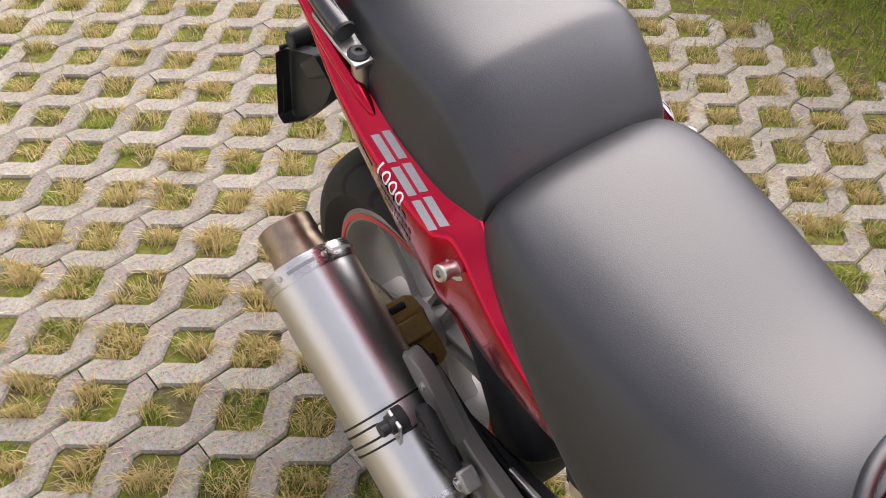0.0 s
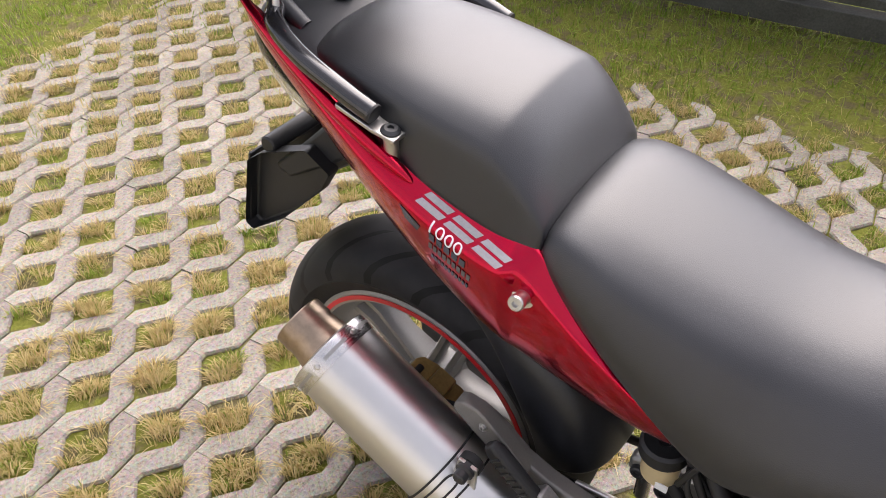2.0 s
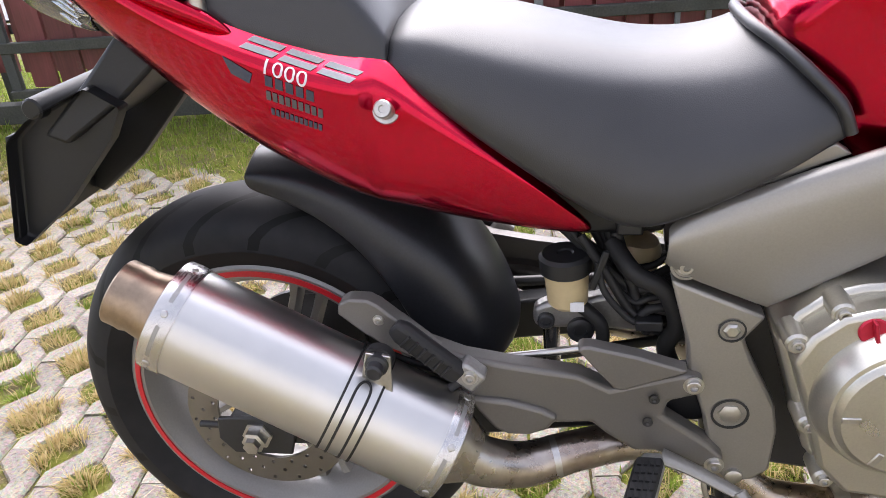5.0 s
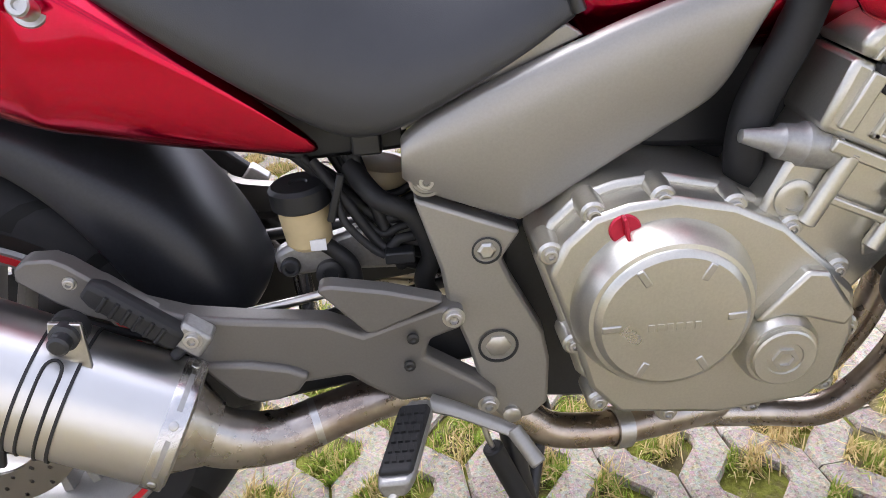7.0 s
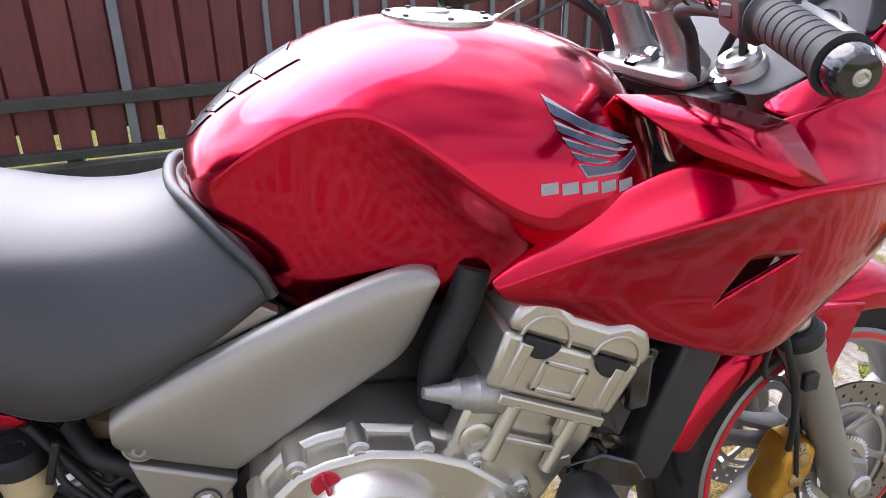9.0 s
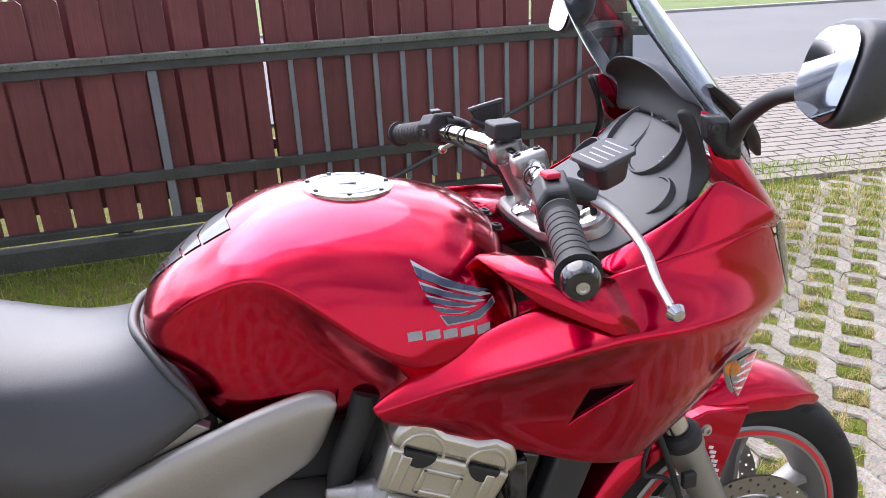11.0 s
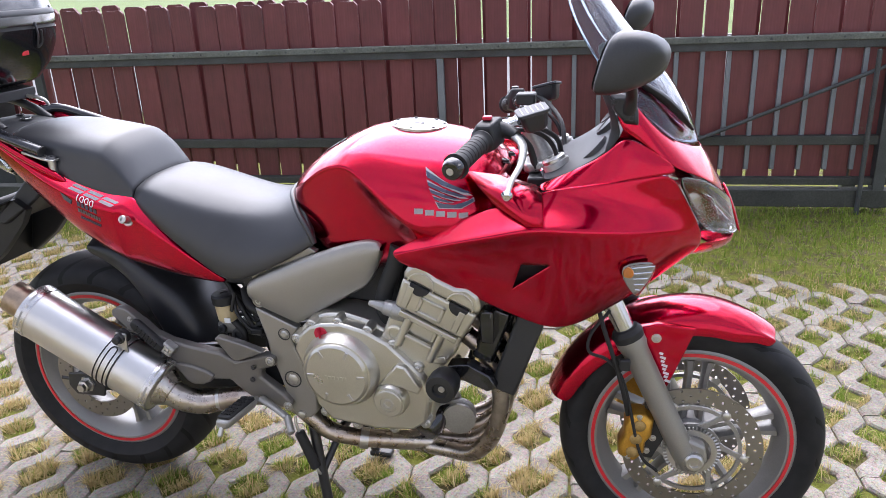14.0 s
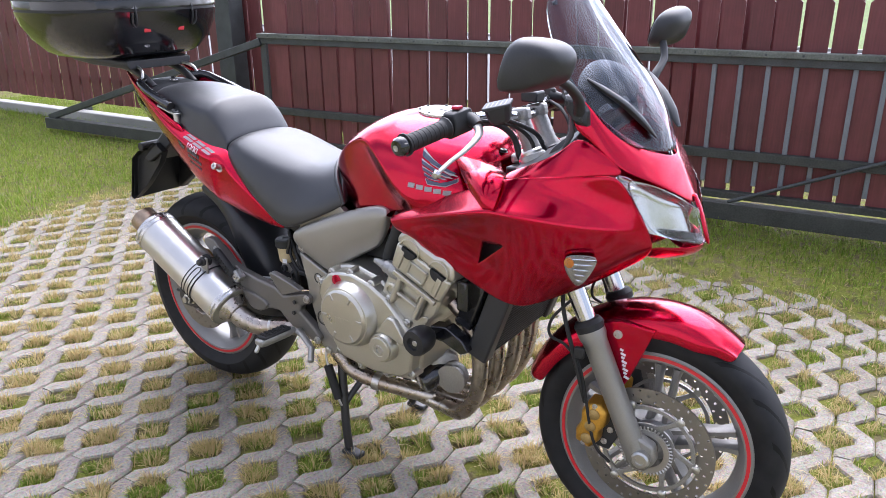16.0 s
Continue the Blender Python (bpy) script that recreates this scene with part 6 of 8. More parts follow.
for s in (1, -1):
    for a in (-0.022, 0.066):
        half = [(a + 0.0215 * math.cos(t), 0.0875 + 0.0215 * math.sin(t)) for t in (math.pi + math.pi * q / 10 for q in range(11))]
        tilt_plate("cam_plug", half, s * 0.200, s * 0.2105, head_cover, RUBBER, bev=0.002)
        arch = [(a + r * math.cos(t), 0.0875 + r * math.sin(t)) for r, ts in ((0.030, range(13)), (0.0255, range(12, -1, -1))) for t in (math.pi * q / 12 for q in ts)]
        tilt_plate("cam_arch", arch, s * 0.204, s * 0.2112, head_cover, bev=0.001)
    for lo, hi in (((-0.045, 0, 0.028), (-0.03, 0.006, 0.08)), ((-0.012, 0, 0.03), (0.045, 0.005, 0.037)), ((-0.012, 0, 0.062), (0.045, 0.005, 0.069)), ((-0.012, 0, 0.03), (-0.004, 0.005, 0.069)), ((0.037, 0, 0.03), (0.045, 0.005, 0.069)), ((0.07, 0, 0.028), (0.084, 0.006, 0.08)), ((-0.02, 0, -0.035), (0.05, 0.005, -0.027)), ((-0.02, 0, -0.015), (-0.012, 0.005, 0.02)), ((0.042, 0, -0.015), (0.05, 0.005, 0.02)), ((-0.04, 0, 0.008), (0.09, 0.007, 0.02))):
        d = tilted((0.925, s * 0.2, 0.60), (lo[0], 0 if s > 0 else -hi[1] - 0.005, lo[2]), (hi[0], hi[1] + 0.005 if s > 0 else 0, hi[2]))
        box("head_rib", d["lo"], d["hi"], ENGINE, engine, bev=0.002, m=d["m"])
    for a in (-0.016, 0.058):
        p = Vector((0.925, s * 0.204, 0.60)) + RT * a
        rod("stud_column", p - UP * 0.06, p + UP * 0.012, 0.009, ENGINE, engine, seg=14)
        bolt(p + UP * 0.012, UP, 0.0065, engine, mat=CASTING)
    box("maker_plate", (0.948, s * 0.1975 - 0.002, 0.512), (0.985, s * 0.1975 + 0.002, 0.527), ENGINE, engine, bev=0.002, m=Matrix.Translation((0.966, 0, 0.52)) @ Matrix.Rotation(radians(-10), 4, "Y") @ Matrix.Translation((-0.966, 0, -0.52)))
    lathe("engine_mount_eye", [(-0.02, 0.020), (0.008, 0.019), (0.010, 0.016), (0.010, 0.011), (-0.004, 0.010), (-0.004, 0)], (0.876, s * 0.19, 0.574), (0, s, 0), ENGINE, engine, seg=28)
# water outlet on the head
lathe("water_pipe_stub", [(0, 0.020), (0.03, 0.020), (0.034, 0.017), (0.05, 0.016), (0.054, 0.012), (0.085, 0.006), (0.087, 0)], (0.905, -0.188, 0.618), (-1, 0.0, 0.22), CASTING, engine, seg=22)
for y in (-0.155, -0.115):
    x0 = 0.0 if y < -0.13 else 0.035
    tube("cooling_hose", [(0.885 + x0, y, 0.755), (0.872 + x0, y, 0.71), (0.848 + x0, y, 0.655), (0.842 + x0, y, 0.61), (0.855 + x0, y + 0.02, 0.56)], 0.0185, RUBBER, engine, "thick black coolant hose", seg=16)
plate("inner_panel", [(0.66, 0.585), (0.80, 0.655), (0.93, 0.74), (0.99, 0.70), (0.88, 0.565), (0.76, 0.59)], -0.085, 0.085, PLASTIC, engine, bev=0.004)
plate("airbox", [(0.70, 0.60), (0.74, 0.70), (0.90, 0.735), (1.08, 0.745), (1.12, 0.70), (0.95, 0.68), (0.86, 0.59)], -0.105, 0.105, PLASTIC, engine, bev=0.01)
lathe("oil_filter", [(-0.05, 0.034), (0.0, 0.034), (0.045, 0.034), (0.052, 0.030), (0.053, 0)], (0.925, -0.085, 0.318), (-0.35, -0.85, -0.38), GLOSSBLACK, engine, "gloss black oil filter", seg=32)
lathe("oil_cooler_boss", [(0, 0.0), (0, 0.04), (0.03, 0.038), (0.035, 0.03), (0.035, 0)], (0.93, -0.06, 0.34), (0.6, -0.7, 0.2), CASTING, engine, seg=28)
plate("sump", [(0.70, 0.352), (0.94, 0.36), (0.93, 0.33), (0.88, 0.275), (0.77, 0.262), (0.72, 0.30)], -0.10, 0.10, ENGINE, engine, bev=0.01)
lathe("alternator_pulley", [(0, 0), (0, 0.038), (0.008, 0.038), (0.012, 0.031), (0.02, 0.031), (0.024, 0.038), (0.032, 0.038), (0.034, 0.02), (0.034, 0)], (0.975, -0.07, 0.318), (0.2, -1, 0), CASTING, engine, seg=32)
crash = new("crash_pad")
crash.parent = bike
crash["label"] = "black plastic engine crash bobbin on a steel bracket"
lathe("bobbin", [(0, 0.022), (0.012, 0.030), (0.026, 0.033), (0.05, 0.033), (0.058, 0.030), (0.060, 0.016), (0.055, 0.014), (0.055, 0)], (0.992, -0.205, 0.490), (-0.05, -1, -0.02), PLASTIC, crash, seg=32)
plate("bracket", [(0.985, 0.505), (1.03, 0.512), (1.075, 0.488), (1.09, 0.462), (1.07, 0.452), (1.02, 0.472), (0.985, 0.472)], -0.19, -0.155, GLOSSBLACK, crash, bev=0.003)
rod("bracket_bolt", (0.992, -0.262, 0.490), (0.992, -0.12, 0.490), 0.007, STEEL, crash)
rod("horn_bracket", (1.02, -0.12, 0.49), (1.06, -0.10, 0.60), 0.008, BLACKMETAL, crash)
# radiator
radiator = new("radiator")
radiator.parent = bike
radiator["label"] = "black finned radiator in front of the engine"
RM = Matrix.Translation((1.135, 0, 0.555)) @ Matrix.Rotation(radians(20), 4, "Y")
box("core", (-0.018, -0.135, -0.115), (0.018, 0.135, 0.10), PLASTIC, radiator, bev=0.002, m=RM)
for s in (1, -1):
    box("side_tank", (-0.026, s * 0.150 - 0.018, -0.12), (0.03, s * 0.150 + 0.018, 0.105), SATIN, radiator, bev=0.006, m=RM)
for k in range(22):
    box("fin", (0.016, -0.13, -0.11 + k * 0.0095), (0.0225, 0.13, -0.1075 + k * 0.0095), SATIN, radiator, bev=0.0, m=RM)
lathe("fan_motor", [(0, 0), (0, 0.045), (0.03, 0.045), (0.04, 0.03), (0.04, 0)], (1.10, -0.03, 0.56), (-1, 0, 0.3), PLASTIC, radiator, seg=28)
box("fan_shroud", (1.045, -0.155, 0.50), (1.095, 0.10, 0.63), GLOSSBLACK, radiator, bev=0.008, m=Matrix.Translation((1.07, 0, 0.56)) @ Matrix.Rotation(radians(20), 4, "Y") @ Matrix.Translation((-1.07, 0, -0.56)))
box("relay_box", (1.055, -0.185, 0.56), (1.085, -0.15, 0.635), GLOSSBLACK, radiator, bev=0.006)
tube("fan_wire", [(1.05, -0.16, 0.66), (1.07, -0.175, 0.655), (1.085, -0.165, 0.675)], 0.003, FLUID, radiator)

# ---------------------------------------------------------------- exhaust
exhaust = new("exhaust")
exhaust.parent = bike
exhaust["label"] = "heat-tinted steel exhaust with twin brushed mufflers"
for i, y in enumerate((-0.135, -0.05, 0.05, 0.135)):
    yy = y * 0.55
    tube("header_pipe", [(1.015, y, 0.555), (1.055, y, 0.515), (1.085, y * 0.95, 0.42), (1.068, y * 0.85, 0.31), (1.015, y * 0.75, 0.235), (0.94, yy, 0.215), (0.84, yy * 0.9, 0.218)], 0.0195, PIPE, exhaust, "heat-tinted header pipe", seg=16)
for s in (1, -1):
    tube("collector_pipe", [(0.90, s * 0.06, 0.222), (0.82, s * 0.09, 0.235), (0.74, s * 0.118, 0.248), (0.672, s * 0.122, 0.258), (0.632, s * 0.12, 0.285), (0.575, s * 0.12, 0.330), (0.50, s * 0.135, 0.346), (0.430, s * 0.155, 0.341), (0.372, s * 0.175, 0.334), (0.325, s * 0.195, 0.352), (0.290, s * 0.204, 0.380)], [0.024, 0.023, 0.021, 0.021, 0.023, 0.0245, 0.0245, 0.0255, 0.028, 0.030, 0.033], PIPE, exhaust, "heat-tinted link pipe", seg=20)
    lathe("pipe_joint", [(0, 0.0245), (0, 0.0265), (0.008, 0.0265), (0.008, 0.0245)], (0.402, s * 0.1645, 0.3375), (1, s * -0.3, 0.1), STEEL, exhaust, seg=28)
    lathe("pipe_clamp", [(0, 0.022), (0, 0.0255), (0.02, 0.0255), (0.02, 0.022)], (0.742, s * 0.1175, 0.2475), (1, s * -0.25, -0.16), STEEL, exhaust, seg=28)
    M0, M1 = Vector((-0.040, s * 0.207, 0.564)), Vector((0.289, s * 0.207, 0.384))
    D = (M1 - M0).normalized()
    L = (M1 - M0).length
    R = 0.0645
    muf = lathe("muffler", [(0.0, 0.044), (0.002, 0.060), (0.006, R), (L - 0.006, R), (L - 0.002, 0.060), (L, 0.034)], M0, D, ALU, exhaust, "brushed aluminium muffler", seg=56)
    for t, bw in ((0.004, 0.026), (L - 0.024, 0.020)):
        band = lathe("muffler_band", [(t, R), (t, R + 0.0012), (t + 0.002, R + 0.0018), (t + bw - 0.002, R + 0.0018), (t + bw, R + 0.0012), (t + bw, R)], M0, D, BAND, muf, "polished riveted end band", seg=56)
        u, v = frame_of(D)
        for k in range(6):
            a = 2 * math.pi * k / 6 + 0.35
            n = u * math.cos(a) + v * math.sin(a)
            lathe("rivet", [(0, 0.0045), (0.0012, 0.004), (0.002, 0.002), (0.002, 0)], M0 + D * (t + bw / 2) + n * (R + 0.0016), n, STEEL, band, seg=12)
        for k in range(6):
            a = 2 * math.pi * (k + 0.5) / 6 + 0.35
            ring = []
            for j in range(7):
                b = a + (j / 6 - 0.5) * 0.62
                n = u * math.cos(b) + v * math.sin(b)
                ring.append([M0 + D * (t + bw / 2 + w) + n * (R + 0.0022) for w in (-0.0025, 0.0025)])
            loft("band_slot", ring, CASTING, band, closed=False, cap=False)
    lathe("tail_pipe", [(0.012, 0.046), (-0.012, 0.041), (-0.028, 0.0385), (-0.034, 0.0405), (-0.040, 0.0395), (-0.055, 0.0395), (-0.057, 0.0375), (-0.055, 0.036), (0.0, 0.035), (0.01, 0)], M0, D, BRONZE, muf, "bronze heat-tinted tail pipe", seg=40)
    lathe("front_cone", [(L - 0.006, 0.050), (L + 0.002, 0.046), (L + 0.016, 0.038), (L + 0.026, 0.033), (L + 0.026, 0.0)], M0, D, PIPE, muf, seg=40)
    for t in (0.228, 0.266):
        lathe("strap_edge", [(t - 0.0014, R), (t - 0.0014, R + 0.0026), (t + 0.0014, R + 0.0026), (t + 0.0014, R)], M0, D, RUBBER, muf, "black rubber strap edge", seg=48)
    lathe("strap", [(0.228, R), (0.228, R + 0.0014), (0.266, R + 0.0014), (0.266, R)], M0, D, ALU, muf, seg=48)
    # black cord sunk round the strap's long slot
    u, v = frame_of(D)
    toward = Vector((0, s, 0))
    side = D.cross(toward).normalized() * (1 if D.cross(toward).z > 0 else -1)
    loop = [(0.239, q) for q in (-70, -45, -20, 5, 30, 52)] + [(0.2415, 60), (0.247, 63), (0.2525, 60)] + [(0.255, q) for q in (52, 30, 5, -20, -45, -70)]
    tube("slot_cord", [M0 + D * t + (toward * math.cos(radians(q)) + side * math.sin(radians(q))) * (R + 0.0018) for t, q in loop], 0.0016, RUBBER, muf, seg=8, n=4)
    top = M0 + D * 0.250 + Vector((0.38, s * -0.0, 0.75)).normalized() * (R + 0.012) + Vector((0, s * 0.026, -0.004))
    lathe("hanger_bolt", [(0, 0), (0, 0.013), (0.010, 0.013), (0.012, 0.0095), (0.022, 0.0095), (0.024, 0.007), (0.024, 0)], top + Vector((0.004, -s * 0.004, 0.012)), (0, s, 0), SATIN, muf, seg=22)
    lathe("hanger_bush", [(0, 0), (0, 0.017), (0.012, 0.017), (0.012, 0)], top + Vector((0.004, -s * 0.016, 0.012)), (0, s, 0), RUBBER, muf, seg=22)
    plate("hanger_tab", [(top.x - 0.022, top.z - 0.03), (top.x + 0.016, top.z - 0.045), (top.x + 0.02, top.z + 0.022), (top.x - 0.008, top.z + 0.026)], top.y - s * 0.004, top.y + s * 0.001, STEEL, muf, bev=0.001)

# ---------------------------------------------------------------- frame, footrests, rear end
for s in (1, -1):
    rows = []
    for (tx, tz), (bx, bz) in zip(((0.524, 0.648), (0.545, 0.664), (0.580, 0.680), (0.620, 0.697), (0.650, 0.709), (0.690, 0.724), (0.740, 0.743), (0.785, 0.757), (0.815, 0.764), (0.838, 0.762), (0.847, 0.752)),
                                  ((0.522, 0.608), (0.545, 0.590), (0.585, 0.572), (0.632, 0.551), (0.660, 0.568), (0.700, 0.594), (0.750, 0.624), (0.790, 0.648), (0.812, 0.662), (0.832, 0.703), (0.848, 0.742))):
        rows.append([(tx + (bx - tx) * v, s * (0.150 + 0.018 * h), tz + (bz - tz) * v) for v, h in ((0, 0), (0.05, 0.55), (0.16, 0.95), (0.38, 1.05), (0.60, 0.92), (0.80, 0.62), (0.95, 0.30), (1.0, -0.3))])
    cover = sheet("frame_cover", rows, GREY, bike, "grey painted moulded frame cover", sub=2, thick=0.004)
    creased(cover, along(1, 8, 11) + along(6, 8, 11) + [(3 * 8 + k, 3 * 8 + k + 1) for k in range(3, 7)], 0.6)
    lathe("bolt_recess", [(-0.004, 0.0165), (0.0012, 0.0165), (0.0016, 0.0135), (0.0002, 0.013), (0.0002, 0)], (0.545, s * 0.1575, 0.606), (0, s, 0), GREY, cover, seg=26)
    bolt((0.545, s * 0.1585, 0.606), (0, s, 0), 0.0070, cover, mat=STEEL)
    pillow("cover_top_strip", [(0.526, 0.650), (0.60, 0.684), (0.668, 0.714), (0.692, 0.724), (0.676, 0.735), (0.612, 0.711), (0.528, 0.674)], s * 0.140, s * 0.145, 0.004, GREY, bike, bev=0.002)
    pivot = pillow("pivot_plate", [(0.531, 0.589), (0.632, 0.545), (0.612, 0.516), (0.622, 0.490), (0.654, 0.425), (0.660, 0.390), (0.658, 0.332), (0.640, 0.315), (0.612, 0.308), (0.592, 0.336), (0.576, 0.410), (0.556, 0.474), (0.552, 0.509)], s * 0.148, s * 0.159, 0.008, GREY, bike, "grey painted swingarm pivot plate", bev=0.004)
    for x, z, r in ((0.598, 0.528, 0.013), (0.606, 0.414, 0.0185)):
        # dark ring stands in for the shade of a sunk bolt; the plate is solid
        lathe("bolt_recess", [(0.0005, r * 1.15), (0.001, r), (-0.010, r * 0.95), (-0.010, 0)], (x, s * 0.1598, z), (0, s, 0), SATIN, pivot, seg=28)
        lathe("pivot_nut", [(-0.010, 0), (-0.010, r * 0.72), (0.001, r * 0.72), (0.003, r * 0.5), (0.003, 0)], (x, s * 0.1598, z), (0, s, 0), STEEL, pivot, seg=6)
    lathe("lower_bolt", [(0, 0), (0, 0.010), (0.006, 0.010), (0.008, 0.007), (0.008, 0)], (0.618, s * 0.158, 0.322), (0, s, 0), STEEL, pivot, seg=16)
    # footrest hanger
    hang = new("footrest_hanger")
    hang.parent = bike
    hang["label"] = "grey cast footrest hanger"
    pillow("hanger_arm", [(0.196, 0.552), (0.231, 0.534), (0.262, 0.506), (0.302, 0.490), (0.358, 0.480), (0.434, 0.470), (0.470, 0.452), (0.548, 0.477), (0.572, 0.470), (0.571, 0.450), (0.536, 0.438), (0.530, 0.418), (0.585, 0.378), (0.604, 0.357), (0.594, 0.340), (0.570, 0.344), (0.525, 0.364), (0.500, 0.362), (0.466, 0.387), (0.450, 0.402), (0.407, 0.398), (0.375, 0.402), (0.334, 0.410), (0.304, 0.436), (0.250, 0.480), (0.205, 0.512)], s * 0.162, s * 0.174, 0.008, HANGGREY, hang, bev=0.006, seg=3)
    pillow("cast_web", [(0.304, 0.437), (0.318, 0.416), (0.336, 0.392), (0.352, 0.384), (0.378, 0.385), (0.398, 0.394), (0.412, 0.412), (0.392, 0.424), (0.352, 0.434)], s * 0.166, s * 0.182, 0.010, HANGGREY, hang, bev=0.005, seg=3)
    pillow("heel_guard", [(0.433, 0.513), (0.437, 0.518), (0.447, 0.5185), (0.500, 0.507), (0.553, 0.490), (0.484, 0.461), (0.474, 0.463)], s * 0.180, s * 0.187, 0.004, HANGGREY, hang, bev=0.003)
    for x, z in ((0.561, 0.463), (0.592, 0.349)):
        bolt((x, s * 0.173, z), (0, s, 0), 0.0085, hang)
    for x, z in ((0.519, 0.446), (0.513, 0.413)):
        lathe("small_screw", [(0, 0), (0, 0.006), (0.003, 0.006), (0.004, 0.003), (0.002, 0)], (x, s * 0.178, z), (0, s, 0), BLACKMETAL, hang, seg=14)
    bolt((0.209, s * 0.181, 0.543), (0, s, 0), 0.0050, hang)
    pillow("hanger_end_plate", [(0.160, 0.549), (0.163, 0.562), (0.175, 0.569), (0.198, 0.568), (0.210, 0.561), (0.232, 0.541), (0.262, 0.513), (0.280, 0.497), (0.268, 0.486), (0.240, 0.494), (0.215, 0.505), (0.190, 0.522)], s * 0.172, s * 0.181, 0.004, HANGGREY, hang, bev=0.003)
    # folded pillion footrest
    q0, q1 = Vector((0.240, s * 0.200, 0.540)), Vector((0.302, s * 0.200, 0.484))
    dq = (q1 - q0).normalized()
    uq = Vector((dq.z, 0, -dq.x))
    loft("pillion_footrest", [[q0 + dq * t + uq * a * k + Vector((0, s * b * k, 0)) for a, b in ((-0.012, -0.010), (0.012, -0.010), (0.015, 0.0), (0.010, 0.010), (-0.010, 0.010), (-0.015, 0.0))] for t, k in ((-0.012, 0.7), (0.0, 1.0), (0.075, 1.0), (0.084, 0.8))], RUBBER, hang, "black folded pillion footrest", bev=0.003)
    for k in range(6):
        c = q0 + dq * (0.008 + 0.0115 * k) + Vector((0, s * 0.0105, 0))
        rod("tread_rib", c - uq * 0.009, c + uq * 0.009, 0.0022, RUBBER, hang, seg=8)
    box("footrest_mount", (-0.016, -0.012, -0.014), (0.016, 0.012, 0.014), CASTING, hang, bev=0.004, m=Matrix.Translation((0.312, s * 0.192, 0.482)) @ Matrix.Rotation(radians(40), 4, "Y"))
    bolt((0.314, s * 0.203, 0.484), (0, s, 0), 0.007, hang)
    rod("footrest_pin", (0.288, s * 0.190, 0.458), (0.304, s * 0.190, 0.472), 0.006, BLACKMETAL, hang)
    # rider footrest
    m = Matrix.Translation((0.520, s * 0.19, 0.372))
    loft("rider_footrest", [[m @ Vector((x * k - 0.03 * t / 0.11, s * t, z * k - 0.10 * t)) for x, z in ((-0.016, 0.010), (0.016, 0.010), (0.018, 0.0), (0.012, -0.012), (-0.012, -0.012), (-0.018, 0.0))] for t, k in ((0.0, 0.6), (0.02, 1.0), (0.095, 1.0), (0.105, 0.8))], CASTING, hang, "alloy footrest with a black rubber tread", bev=0.003)
    loft("footrest_rubber", [[m @ Vector((x * k - 0.03 * t / 0.11, s * t, z - 0.10 * t)) for x, z in ((-0.017, 0.010), (-0.014, 0.017), (0.014, 0.017), (0.017, 0.010))] for t, k in ((0.018, 0.9), (0.022, 1.0), (0.094, 1.0), (0.098, 0.9))], RUBBER, hang, bev=0.002)
    for i in range(4):
        for j in range(6):
            p = m @ Vector((-0.010 + 0.0068 * i - 0.03 * (0.028 + 0.0115 * j) / 0.11, s * (0.028 + 0.0115 * j), 0.0165 - 0.10 * (0.028 + 0.0115 * j)))
            box("tread_stud", (-0.0022, -0.0042, 0.0), (0.0022, 0.0042, 0.0028), RUBBER, hang, bev=0.0, m=Matrix.Translation(p))
    lathe("hero_pin", [(0, 0.005), (0.02, 0.006), (0.024, 0.003), (0.024, 0)], m @ Vector((-0.03, s * 0.100, -0.016)), (-0.1, s * 0.5, -0.8), STEEL, hang, seg=14)
    tube("foot_lever", [(0.530, s * 0.185, 0.368), (0.560, s * 0.195, 0.362), (0.600, s * 0.212, 0.352), (0.618, s * 0.222, 0.348)], [0.012, 0.010, 0.009, 0.008], FORKGREY, hang, "grey foot lever", flat=0.6)
    rod("lever_toe", (0.612, s * 0.218, 0.352), (0.634, s * 0.246, 0.328), 0.0085, FORKGREY, hang)
    # centre stand
stand = new("centre_stand")
stand.parent = bike
stand["label"] = "black steel centre stand"
for s in (1, -1):
    tube("stand_leg", [(0.612, s * 0.105, 0.295), (0.630, s * 0.125, 0.20), (0.652, s * 0.145, 0.08), (0.662, s * 0.150, 0.022)], 0.0125, BLACKMETAL, stand, n=4)
    box("stand_foot", (0.648, s * 0.152 - 0.016, 0.004), (0.712, s * 0.152 + 0.016, 0.020), BLACKMETAL, stand, bev=0.005)
    rod("stand_brace", (0.640, s * 0.135, 0.145), (0.670, s * 0.06, 0.23), 0.009, BLACKMETAL, stand)
rod("cross_tube", (0.670, -0.075, 0.23), (0.670, 0.075, 0.23), 0.012, BLACKMETAL, stand)
rod("spring_sleeve", (0.596, -0.145, 0.262), (0.632, -0.148, 0.168), 0.0125, RUBBER, stand)
tube("spring_hook", [(0.588, -0.14, 0.30), (0.594, -0.145, 0.268), (0.634, -0.148, 0.162), (0.642, -0.14, 0.148)], 0.0035, STEEL, stand)
